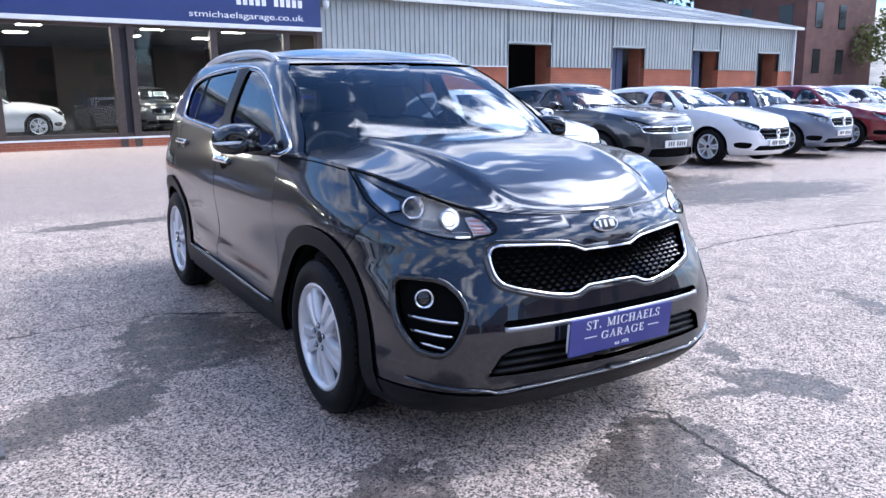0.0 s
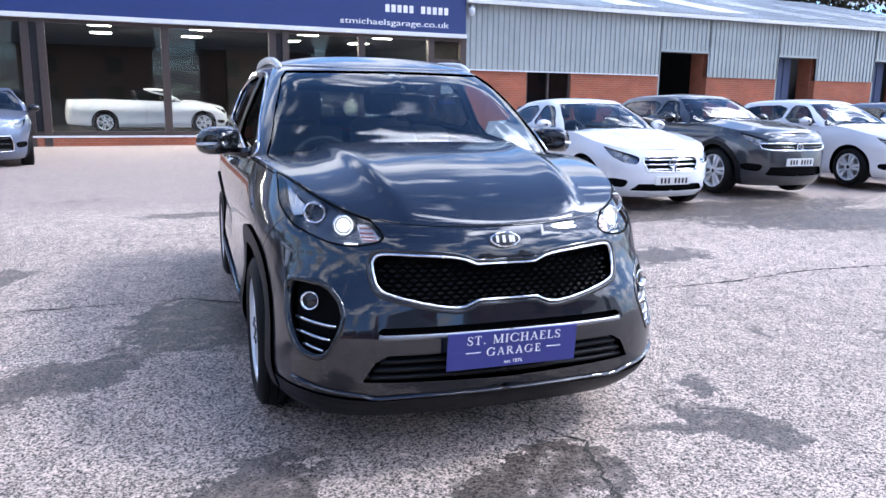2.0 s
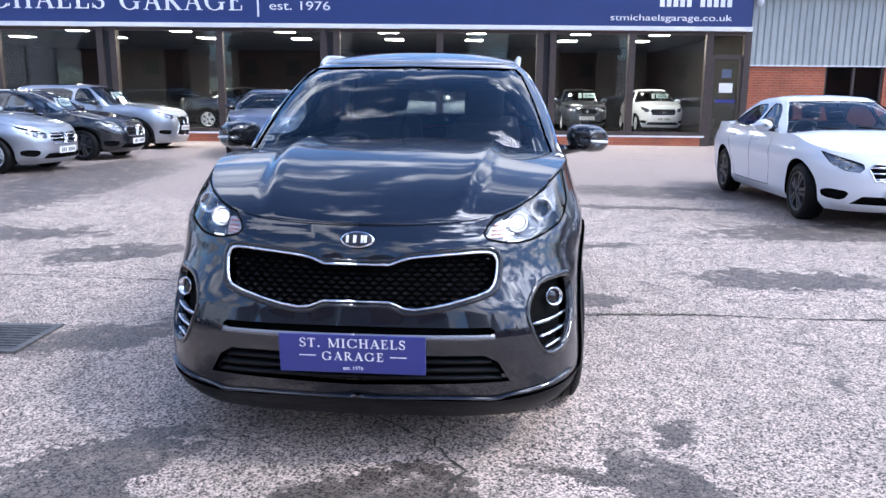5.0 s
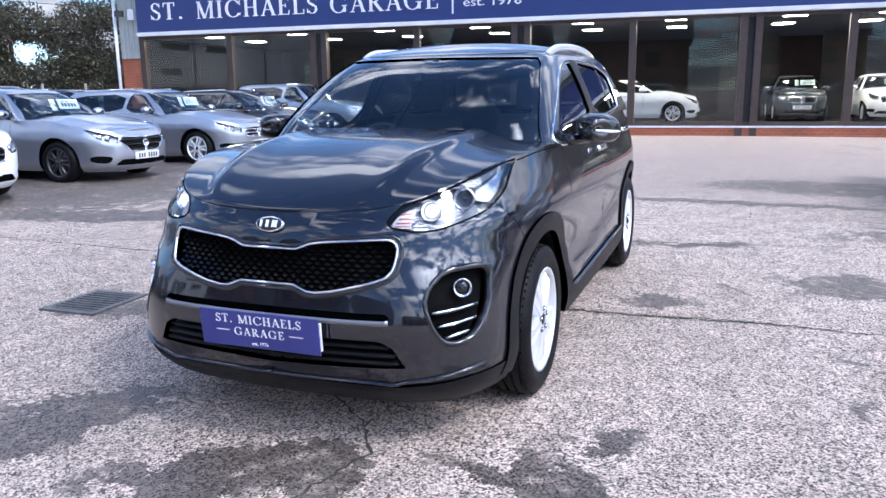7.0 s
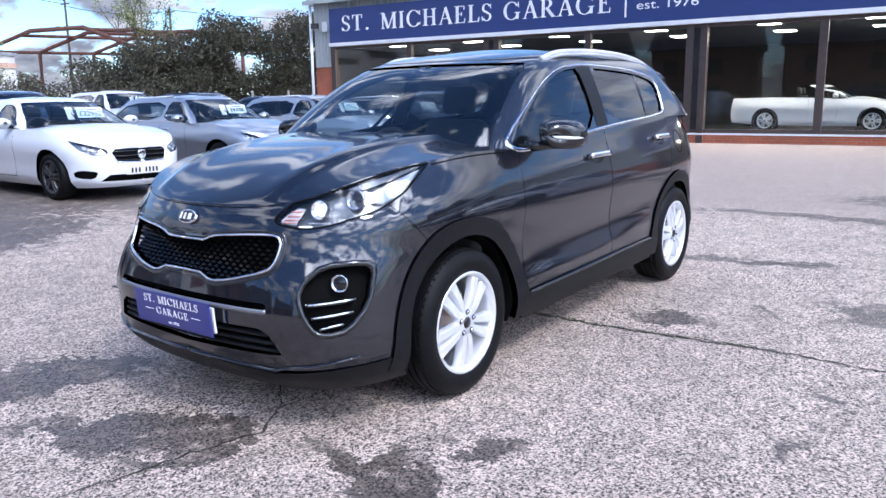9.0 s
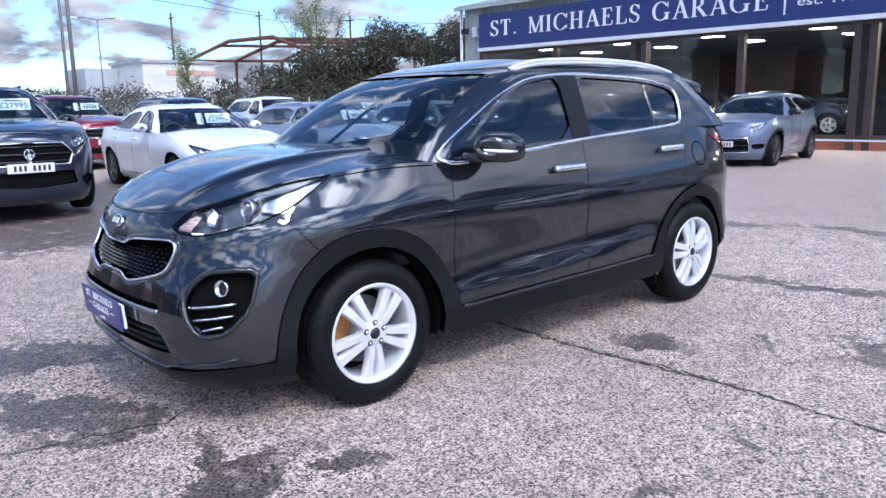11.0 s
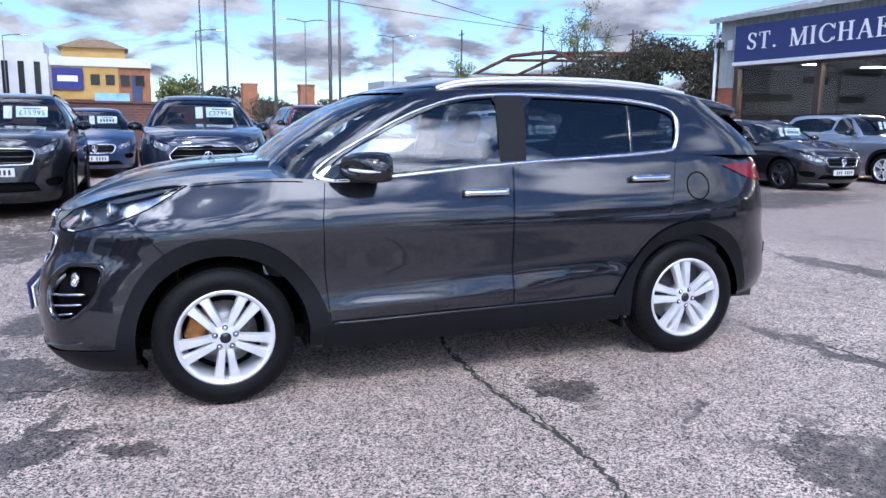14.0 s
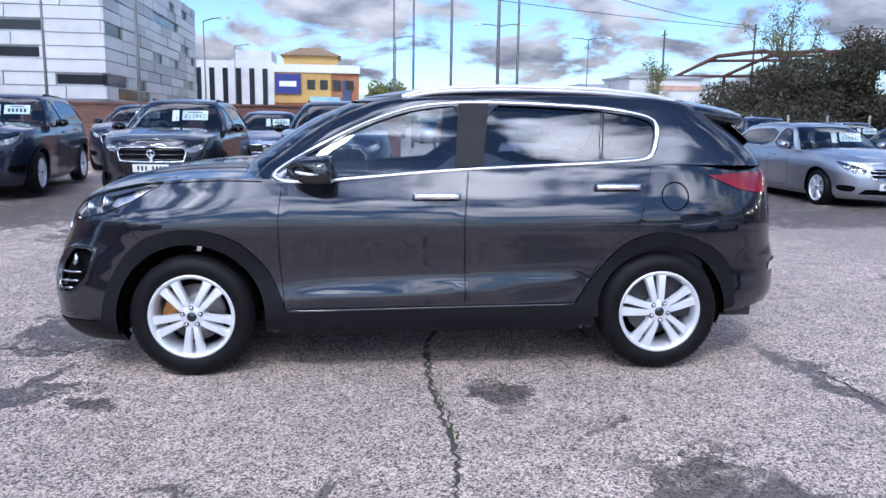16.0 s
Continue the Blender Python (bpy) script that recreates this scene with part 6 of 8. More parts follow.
# clad car park block
o = tagged(new("clad_car_park"), "large car park block clad in pale metal strips with dark slots", "building")
cx, cy = -46.0, -11.2
boxes("core", [(cx - 34, cy - 40, 0.0, cx - 0.3, cy - 0.3, 12.6)], M_CLADPANEL2, o)
# solid near-black box painted as the shade of an open storey
boxes("open_storey", [(cx - 34.05, cy - 40, 0.2, cx - 0.2, cy - 0.2, 2.2)], M_INT, o)
pr = random.Random(21)
z = 2.5
while z < 12.4:
    q = 0.0
    while q < 33.5:
        ln = pr.uniform(2.2, 6.0)
        e = min(33.6, q + ln)
        if pr.random() < 0.82:
            boxes("cladding_strip", [(cx - e, cy - 0.30, z, cx - q - 0.06, cy - 0.30 + pr.uniform(0.14, 0.24), z + 0.78)], pr.choice((M_CLADPANEL, M_CLADPANEL, M_CLADPANEL2)), o)
        else:
            boxes("slot_window", [(cx - e, cy - 0.30, z + 0.05, cx - q - 0.06, cy - 0.27, z + 0.78)], M_DARKWIN, o)
        q = e
    q = 0.0
    while q < 24:
        ln = pr.uniform(2.5, 6.5)
        e = q + ln
        if pr.random() < 0.86:
            boxes("cladding_strip", [(cx - 0.30, cy - e, z, cx - 0.30 + pr.uniform(0.14, 0.24), cy - q - 0.06, z + 0.78)], M_CLADPANEL, o)
        else:
            boxes("slot_window", [(cx - 0.30, cy - e, z + 0.1, cx - 0.27, cy - q - 0.06, z + 0.7)], M_DARKWIN, o)
        q = e
    z += 0.84
# white shed and rusty open barn
o = tagged(new("white_shed"), "long white storage shed with an orange stripe", "building")
boxes("wall", [(-80, 34.5, 0, -72, 42.5, 6.2)], M_WHITEWALL, o)
boxes("stripe", [(-73.5, 37.0, 5.0, -71.9, 42.6, 5.5)], mat("faded_orange_panel", (0.55, 0.36, 0.27), 0.8, vary=0.25, scale=0.6), o)
boxes("roof", [(-80.2, 34.3, 6.2, -71.8, 42.7, 6.5)], M_ROOF, o)
boxes("annex", [(-84, 31.0, 0, -78, 34.4, 5.8)], M_CLADPANEL2, o)
o = tagged(new("open_barn_frame"), "rusty open steel barn frame", "building")
gs = []
for k in range(4):
    y = 40.5 + k * 4.5
    x = -74 + k * 2.2
    pts = [(x, y, 0), (x, y, 6.6), (x + 5, y + 2.2, 8.4), (x + 10, y + 4.5, 8.6), (x + 15, y + 6.5, 6.6), (x + 15, y + 6.5, 0)]
    shell("frame", tube(pts, 0.22, 5), M_RUSTSTEEL, o)
for q in range(5):
    t = q / 4
    pa = np.array((-74, 40.5, 6.6)) * (1 - t) + np.array((-59, 47, 6.6)) * t + np.array((0, 0, 2.0 * math.sin(t * math.pi)))
    shell("purlin", tube([tuple(pa), tuple(pa + np.array((6.6, 13.5, 0)))], 0.16, 5), M_RUSTSTEEL, o)
# brown brick tower right of the workshop
o = tagged(new("brick_tower"), "brown brick stair tower with narrow windows", "building")
tx, ty = 50.0, 28.6
boxes("wall", [(tx, ty, 0, tx + 9, ty + 9, 13)], M_BROWNBRICK, o)
for y in (ty + 1.0, ty + 4.0):
    for z in (2.6, 5.6, 8.6):
        window_part(o, tx - 0.04, y, z, tx + 0.02, y + 1.0, z + 1.5, M_DARKWIN)
for x in (tx + 1.0, tx + 4.0):
    for z in (2.6, 5.6, 8.6):
        window_part(o, x, ty - 0.04, z, x + 0.9, ty + 0.02, z + 1.6, M_DARKWIN)
# houses across the road, seen in the shop windows
M_HOUSE = bricks("house_brick", (0.20, 0.10, 0.07), (0.16, 0.08, 0.06), (0.2, 0.16, 0.14))
M_SLATE = mat("slate_roof", (0.05, 0.05, 0.055), 0.6, vary=0.25, scale=2)
for k, (hx, wd) in enumerate(((-26, 9), (-13, 8), (-1, 10), (13, 9), (26, 10), (40, 9))):
    o = tagged(new("terraced_house"), "two-storey brick house with a slate roof", "house", "houses across the road")
    hy, ez = -24.0, 5.4
    boxes("wall", [(hx - wd / 2, hy - 8, 0, hx + wd / 2, hy, ez)], M_HOUSE, o)
    bm = bmesh.new()
    v = [bm.verts.new(q) for q in ((hx - wd / 2 - 0.3, hy + 0.4, ez), (hx + wd / 2 + 0.3, hy + 0.4, ez), (hx + wd / 2 + 0.3, hy - 8.4, ez), (hx - wd / 2 - 0.3, hy - 8.4, ez), (hx - wd / 2 - 0.3, hy - 4, ez + 3.6), (hx + wd / 2 + 0.3, hy - 4, ez + 3.6))]
    for f in ((0, 1, 5, 4), (2, 3, 4, 5), (0, 4, 3), (1, 2, 5), (0, 3, 2, 1)):
        bm.faces.new([v[i] for i in f])
    roof = part("roof", bm, M_SLATE, o)
    boxes("chimney", [(hx + wd / 2 - 1.4, hy - 4.6, ez + 2.6, hx + wd / 2 - 0.5, hy - 3.6, ez + 4.8)], M_HOUSE, roof)
    for x in (hx - wd * 0.28, hx + wd * 0.2):
        for z in (0.9, 3.3):
            window_part(o, x - 0.6, hy - 0.02, z, x + 0.6, hy + 0.03, z + 1.3, M_DARKWIN)
    boxes("door", [(hx - 0.3, hy - 0.02, 0, hx + 0.6, hy + 0.03, 2.05)], M_DOORBLUE, o)
# far tree line and chimneys beyond the next car park
cs = []
for i in range(120):
    u = hr.random()
    cs.append((-128 + hr.uniform(-6, 6), -14 + 88 * u, hr.uniform(0.5, 4.6 + 1.5 * math.sin(u * 21)), hr.uniform(1.5, 3.2), hr.uniform(1.8, 3.6), hr.uniform(1.0, 2.0)))
leafy("far_tree_line", cs, 12000, 0.42, M_SCRUB, "low line of leafless trees in the distance", "trees", 14)
cs = [(-100 + hr.uniform(-2, 2), 10.5 + hr.uniform(-2.2, 2.2), hr.uniform(1, 6.2), 1.3, 1.3, 1.0) for i in range(26)]
leafy("far_tree_crown", cs, 3500, 0.28, M_SPRING, "pale spring trees beside the far office", "trees", 15)
for az in (171.0, 167.0):
    ax, ay = polar(az, 112)
    fb = tagged(boxes("brick_chimney", [(ax - 1, ay - 1, 0, ax + 1, ay + 1, 6.0)], M_FARORANGE), "square orange brick stack in the distance", "chimney", "brick stacks")
    boxes("stack_cap", [(ax - 1.1, ay - 1.1, 6.0, ax + 1.1, ay + 1.1, 6.2)], M_FARORANGE, fb)
# wire fence posts before the hedge
for k in range(12):
    fp = tagged(shell("fence_post", tube([(0, 0, 0), (0, 0, 1.9)], 0.05, 6), mat("concrete_post", (0.30, 0.28, 0.25), 0.9, vary=0.2) if k == 0 else bpy.data.materials["concrete_post"]), "weathered concrete fence post", "post", "fence posts")
    fp.matrix_basis = pose(-30.0 + k * 1.25, 15.0 + k * 1.0 + 3.0, 0)


def hero():
    root = new("family_suv")
    tagged(root, "slate grey family SUV on wet tarmac, headlamps lit, blue dealer plate", "car")
    HUB, WB = 0.345, 1.335
    w = table((0.18, 0.82), (0.26, 0.875), (0.36, 0.895), (0.43, 0.890), (0.49, 0.883), (0.555, 0.876), (0.62, 0.875), (0.74, 0.888), (0.83, 0.897), (0.89, 0.893), (0.95, 0.880), (1.01, 0.863), (1.08, 0.840), (1.16, 0.815), (1.25, 0.780), (1.35, 0.738), (1.45, 0.690), (1.54, 0.640), (1.60, 0.585))
    xf = table((0.18, 2.10), (0.24, 2.17), (0.30, 2.215), (0.40, 2.235), (0.52, 2.245), (0.62, 2.225), (0.75, 2.195), (0.85, 2.175), (0.90, 2.155), (0.935, 2.125), (1.03, 2.075), (1.08, 2.01), (1.15, 1.90))
    xr = table((0.18, -2.02), (0.30, -2.15), (0.45, -2.235), (0.60, -2.235), (0.70, -2.20), (0.95, -2.17), (1.10, -2.14), (1.2, -2.09))
    const = lambda v: table((0, v), (3, v))
    low = Skin(w, xf, xr, const(0.85), const(-1.15), 4.6, 3.4, 0.7, kb=table((0.2, 0.07), (0.62, 0.09), (0.83, 0.20), (0.92, 0.22), (1.2, 0.22)), tuck=0.035, puff=1.1, swage=0.015)
    gxf = table((1.0, 1.27), (1.12, 1.15), (1.21, 1.06), (1.33, 0.90), (1.47, 0.67), (1.55, 0.47), (1.60, 0.22))
    gxr = table((1.0, -2.12), (1.2, -2.07), (1.33, -1.96), (1.45, -1.82), (1.54, -1.72), (1.60, -1.62))
    up = Skin(w, gxf, gxr, lambda z: gxf(z) - 0.50, lambda z: gxr(z) + 0.50, 3.3, 3.4, 1.3)
    zt = eased(table((-2.3, 1.15), (-1.9, 1.185), (-1.25, 1.195), (-0.69, 1.180), (-0.08, 1.150), (0.5, 1.105), (0.75, 1.095), (0.95, 1.115), (1.15, 1.118), (1.3, 1.112), (1.46, 1.098), (1.56, 1.090), (1.69, 1.068), (1.79, 1.046), (1.89, 1.016), (1.975, 0.982), (2.02, 0.964), (2.06, 0.948), (2.13, 0.935)), -2.3, 2.13)
    zr = table((-1.75, 1.505), (-1.5, 1.535), (-1.0, 1.565), (-0.3, 1.582), (0.1, 1.575), (0.35, 1.567), (0.5, 1.562))

    # outlines on the lower skin
    a = np.linspace(0, low.end, 190)
    topz = top_line(low, zt, a)
    botz = np.interp(low.point(a, 0.3)[:, 0], [-2.3, -1.75, -1.2, 1.2, 1.7, 2.3], [0.40, 0.33, 0.25, 0.25, 0.21, 0.225])
    archF = on_side(low, arch_line(WB, HUB, 0.420, 0.1))
    archR = on_side(low, arch_line(-WB, HUB, 0.398, 0.1))
    seam = on_side(low, [(1.60, 0.15), (1.60, 0.775), (1.748, 0.942), (1.748, 1.06)], 0.02, False)
    seam = seam[seam[:, 1] < 1.0]
    cut = float(low.side(1.748, 1.0))
    aft = a < cut - 0.003
    body_out = np.concatenate([np.stack([a, botz], -1)[a < seam[0, 0] - 0.01], seam - [0.0025, 0], np.stack([a, topz], -1)[aft][::-1]])
    fore = a > cut + 0.003
    bump_out = np.concatenate([(seam + [0.0025, 0])[::-1], np.stack([a, botz], -1)[a > seam[0, 0] + 0.01], np.stack([a, topz], -1)[fore][::-1]])
    door_f = [(0.818, 1.088), (0.839, 0.90), (0.835, 0.64), (0.814, 0.388), (-0.195, 0.402), (-0.187, 0.87), (-0.212, 1.152), (0.1, 1.134), (0.5, 1.099)]
    door_r = [(-0.220, 1.152), (-0.195, 0.87), (-0.203, 0.402), (-0.83, 0.412), (-0.907, 0.53), (-0.972, 0.645), (-1.068, 0.755), (-1.180, 0.835), (-1.225, 1.0), (-1.265, 1.188), (-0.69, 1.173)]
    lamp_a = np.linspace(float(low.side(1.475, 1.085)), float(low.front(0.50, 0.955)), 30)
    lamp_top = np.stack([lamp_a, np.interp(lamp_a, a, topz) - 0.009], -1)
    lamp_low = np.concatenate([on_front(low, soft([(0.470, 0.928), (0.455, 0.902), (0.478, 0.880), (0.57, 0.863), (0.642, 0.869), (0.714, 0.896), (0.755, 0.916)], 1, False), 0.02, False), on_side(low, [(1.751, 0.940), (1.65, 0.984), (1.557, 1.040)], 0.02, False)])
    lamp_out = np.concatenate([lamp_top, lamp_low])
    fog = soft([(0.800, 0.700), (0.775, 0.728), (0.672, 0.726), (0.630, 0.670), (0.622, 0.610), (0.662, 0.515), (0.692, 0.466), (0.725, 0.452), (0.782, 0.466), (0.812, 0.560)], 1)
    gr = [(0.0, 0.800), (0.12, 0.800), (0.175, 0.822), (0.26, 0.832), (0.46, 0.842), (0.495, 0.832), (0.508, 0.80), (0.50, 0.73), (0.475, 0.700), (0.30, 0.655), (0.19, 0.640), (0.12, 0.668), (0.0, 0.670)]
    slot = [(0.0, 0.582), (0.49, 0.580), (0.505, 0.570), (0.505, 0.556), (0.0, 0.556)]
    intake = [(0.0, 0.478), (0.47, 0.478), (0.52, 0.45), (0.565, 0.372), (0.0, 0.355)]
    tail = [(-1.60, 1.13), (-1.94, 1.145), (-2.14, 1.13), (-2.14, 1.03), (-1.96, 1.02), (-1.80, 1.05)]
    H = {k: on_side(low, v) for k, v in dict(door_f=door_f, door_r=door_r, tail=tail).items()}
    H["lamp"] = lamp_out
    gap_f = on_side(low, [(x + (0.004 if x > 0.3 else -0.003), z - (0.004 if z < 0.6 else -0.0)) for x, z in door_f])
    gap_r = on_side(low, [(x - (0.004 if x < -0.5 else -0.003), z - (0.004 if z < 0.6 else -0.0)) for x, z in door_r])
    P = {k: on_front(low, v, 0.025) for k, v in dict(fog=fog, gr=gr, slot=slot, intake=intake).items()}
    shell("body", both(panel(low, body_out, [archF, archR, gap_f, gap_r, H["lamp"], H["tail"]], 0.06, 0, 0.03)), M_GREY, root)
    shell("front_bumper", both(panel(low, bump_out, [archF, H["lamp"], P["fog"], P["gr"], P["slot"], P["intake"]], 0.05, 0, 0.03)), M_GREY, root)
    for s in (1, -1):
        put = (lambda g: g) if s > 0 else mirrored
        for nm, key, hx, hz in (("front_door", "door_f", -0.035, 1.012), ("rear_door", "door_r", -1.065, 1.062)):
            d = shell(nm, put(panel(low, H[key], [], 0.06, 0, 0.03)), M_GREY, root)
            # handle: a bowed bar over a flat black oval, painted as a shallow scoop's shade
            line = on_side(low, [(hx - 0.125, hz), (hx + 0.125, hz)], 0.02, False)
            g = ribbon(low, line, 0.030, 0.034, 0.010)
            hb = shell("handle", put(g), M_CHROME, d, "chrome door handle")
            g = joined(*[ribbon(low, on_side(low, [(hx + e - 0.018, hz), (hx + e + 0.018, hz)], 0.01, False), 0.028, 0.026, 0.028) for e in (-0.115, 0.115)])
            shell("handle_mount", put(g), M_GREY, d)
            shell("handle_scoop", put(panel(low, on_side(low, [(hx + 0.075 * math.cos(t), hz - 0.012 + 0.034 * math.sin(t)) for t in np.linspace(0, 2 * math.pi, 24, False)]), [], 0.03, 0.0015, 0.0)), M_GLOSSBLACK, d)
        # wheel arch mouldings and sill
        for cx in (WB, -WB):
            ra = 0.415 if cx > 0 else 0.393
            if cx > 0:
                o = [(0.515, 0.22), (0.489, 0.413), (0.456, 0.517), (0.403, 0.626), (0.332, 0.718), (0.229, 0.796), (0.130, 0.829), (-0.007, 0.841), (-0.165, 0.818), (-0.304, 0.748), (-0.426, 0.619), (-0.493, 0.478), (-0.520, 0.392), (-0.530, 0.25)]
            else:
                o = [(0.530, 0.25), (0.505, 0.40), (0.430, 0.520), (0.371, 0.590), (0.288, 0.692), (0.189, 0.770), (0.033, 0.818), (-0.140, 0.797), (-0.307, 0.725), (-0.404, 0.634), (-0.445, 0.500), (-0.460, 0.33)]
            o = soft([(cx + x, z) for x, z in o], 1)
            inner = on_side(low, arch_line(cx, HUB, ra - 0.004, 0.1))
            shell("arch_moulding", put(panel(low, on_side(low, o), [inner], 0.05, 0.011, 0.05)), M_ARCH, root)
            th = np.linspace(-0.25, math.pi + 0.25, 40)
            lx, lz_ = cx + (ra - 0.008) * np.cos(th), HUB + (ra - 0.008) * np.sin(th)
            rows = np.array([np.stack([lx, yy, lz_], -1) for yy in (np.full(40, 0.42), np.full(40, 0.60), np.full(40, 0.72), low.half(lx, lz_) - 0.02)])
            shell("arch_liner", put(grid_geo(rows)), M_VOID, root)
        shell("sill_moulding", put(panel(low, on_side(low, [(0.86, 0.376), (0.86, 0.250), (-0.86, 0.258), (-0.86, 0.398), (0.0, 0.386)]), [], 0.06, 0.012, 0.05)), M_ARCH, root)
        shell("sill_trim", put(ribbon(low, on_side(low, [(0.80, 0.380), (-0.82, 0.400)], 0.05, False), 0.012, 0.019, 0.012)), M_GLOSSBLACK, root)
        # headlamp: bowl, two round units, turn signal, side reflector, lens
        hl = shell("headlamp", put(panel(low, H["lamp"], [], 0.03, -0.050, 0.0)), M_LAMPGREY, root, "clear headlamp with a lit projector")
        shell("lamp_lens", put(panel(low, H["lamp"], [], 0.03, -0.001, 0.0)), M_LENS, hl)
        shell("lamp_seal", put(ribbon(low, H["lamp"], 0.007, 0.0008, 0.006, True)), M_VOID, hl)
        for (ly, lz, r, lit) in ((0.596, 0.942, 0.041, 1), (0.692, 0.976, 0.043, 0)):
            aa = float(low.front(ly, lz))
            p, n = Vector(low.point(aa, lz)), Vector(low.normal(np.array([aa]), np.array([lz]))[0])
            fwd = (n * 0.35 + Vector((1.1, 0, 0))).normalized()
            m = Matrix.Translation(p - n * 0.026) @ fwd.to_track_quat("Z", "Y").to_matrix().to_4x4()
            unit = [("lamp_barrel", lathe([(r * 1.0, 0.0), (r * 1.0, -0.012), (r * 0.90, -0.026), (r * 0.8, -0.034)], 28, "z"), M_LAMPBOWL),
                    ("lamp_ring", lathe([(r * 0.74, -0.008), (r * 0.86, 0.0), (r, 0.002), (r * 1.03, 0.010), (r * 0.93, 0.014), (r * 0.84, 0.006)], 28, "z"), M_CHROME)]
            if lit:
                unit.append(("lamp_bulb", lathe([(0.0, 0.018), (r * 0.35, 0.015), (r * 0.55, 0.006), (r * 0.66, -0.006)], 24, "z"), M_LAMPLIT))
            else:
                unit.append(("lamp_bowl", lathe([(r * 0.80, -0.004), (r * 0.60, -0.03), (r * 0.3, -0.045), (0.0, -0.05)], 24, "z"), M_CHROME))
                unit.append(("lamp_bulb", lathe([(0.0, -0.012), (0.008, -0.014), (0.010, -0.03), (0.010, -0.046)], 12, "z"), M_LAMPGREY))
            for nm, g, mt in unit:
                V = np.array([tuple(m @ Vector(v)) for v in g[0]])
                shell(nm, put((V, None, g[2])), mt, hl)
        seg = on_front(low, [(0.540, 0.884), (0.482, 0.890), (0.474, 0.905), (0.486, 0.928), (0.520, 0.948), (0.545, 0.945)], 0.02)
        ts = shell("turn_signal", put(panel(low, seg, [], 0.02, -0.022, 0.01)), M_TURN, hl)
        for q in range(4):
            zz = 0.893 + 0.014 * q
            shell("signal_rib", put(ribbon(low, on_front(low, [(0.484 + 0.004 * q, zz), (0.538, zz)], 0.02, False), 0.005, -0.017, 0.008)), M_TURNRIB, ts)
        shell("day_light", put(ribbon(low, on_front(low, [(0.555, 0.8755), (0.60, 0.8745)], 0.02, False), 0.005, -0.012, 0.01)), M_LAMPLIT, hl)
        shell("side_reflector", put(panel(low, on_side(low, [(1.510, 1.077), (1.60, 1.056), (1.70, 1.026), (1.78, 0.998), (1.80, 0.966), (1.75, 0.954), (1.66, 0.992), (1.57, 1.040)], 0.02), [], 0.02, -0.028, 0.02)), M_LAMPBOWL, hl)
        shell("lamp_brow", put(panel(low, on_side(low, [(1.50, 1.088), (1.60, 1.072), (1.70, 1.052), (1.80, 1.030), (1.86, 1.010), (1.80, 1.008), (1.68, 1.038)], 0.02), [], 0.02, -0.010, 0.02)), M_LAMPGREY, hl)
        # fog lamp recess with three bars
        fh = shell("fog_lamp", put(panel(low, P["fog"], [], 0.04, -0.055, 0.0)), M_VOID, root, "fog lamp in a gloss black recess")
        shell("fog_surround", put(ribbon(low, P["fog"], 0.020, 0.001, 0.03, True)), M_GLOSSBLACK, fh)
        for p0, p1 in (((0.785, 0.590), (0.655, 0.580)), ((0.785, 0.540), (0.680, 0.527)), ((0.768, 0.496), (0.705, 0.480))):
            shell("fog_bar", put(ribbon(low, on_front(low, [p0, p1], 0.02, False), 0.008, -0.012, 0.008)), M_CHROME, fh)
            shell("fog_blade", put(ribbon(low, on_front(low, [(p0[0], p0[1] - 0.003), (p1[0], p1[1] - 0.003)], 0.02, False), 0.012, -0.018, 0.03)), M_GLOSSBLACK, fh)
        aa = float(low.front(0.742, 0.660))
        p, n = Vector(low.point(aa, 0.66)), Vector(low.normal(np.array([aa]), np.array([0.66]))[0])
        m = Matrix.Translation(p - n * 0.03) @ (n + Vector((1.2, 0, 0))).normalized().to_track_quat("Z", "Y").to_matrix().to_4x4()
        for nm, g, mt in (("fog_ring", lathe([(0.027, 0.0), (0.033, 0.004), (0.036, 0.022), (0.033, 0.025), (0.027, 0.008)], 24, "z"), M_CHROME), ("fog_glass", lathe([(0.0, 0.012), (0.02, 0.010), (0.028, 0.004)], 20, "z"), M_GLOSSBLACK)):
            shell(nm, put((np.array([tuple(m @ Vector(v)) for v in g[0]]), None, g[2])), mt, fh)
        # tail lamp
        shell("tail_lamp", put(panel(low, H["tail"], [], 0.04, 0.006, 0.03)), M_REDLENS, root, "red tail lamp")
        shell("bumper_reflector", put(panel(low, on_side(low, [(-2.06, 0.55), (-2.17, 0.56), (-2.17, 0.61), (-2.07, 0.60)]), [], 0.04, 0.005, 0.01)), M_TURN, root, "pale reflector strip on the rear bumper")
        # shut line between bonnet and wing
        shut = [(x, float(zt(x)) - 0.016) for x in np.linspace(1.462, 0.93, 14)]
        shell("bonnet_gap", put(ribbon(low, on_side(low, shut, 0.05, False), 0.006, 0.0012, 0.006)), M_VOID, root)
        # side glass and its bright surround
        win_f = soft([(0.800, 1.112), (0.770, 1.196), (0.590, 1.290), (0.358, 1.404), (0.135, 1.482), (-0.03, 1.511), (-0.185, 1.522), (-0.150, 1.180), (0.35, 1.139), (0.64, 1.114)], 1)
        win_r = soft([(-0.330, 1.526), (-0.659, 1.515), (-1.02, 1.494), (-1.262, 1.450), (-1.312, 1.398), (-1.272, 1.262), (-1.215, 1.229), (-0.290, 1.187)], 1)
        shell("front_window", put(panel(up, on_side(up, win_f), [], 0.07, -0.010, 0.0)), M_SCREEN, root, "side window")
        shell("rear_window", put(panel(up, on_side(up, win_r), [], 0.07, -0.010, 0.0)), M_PRIVACY, root, "dark tinted side window")
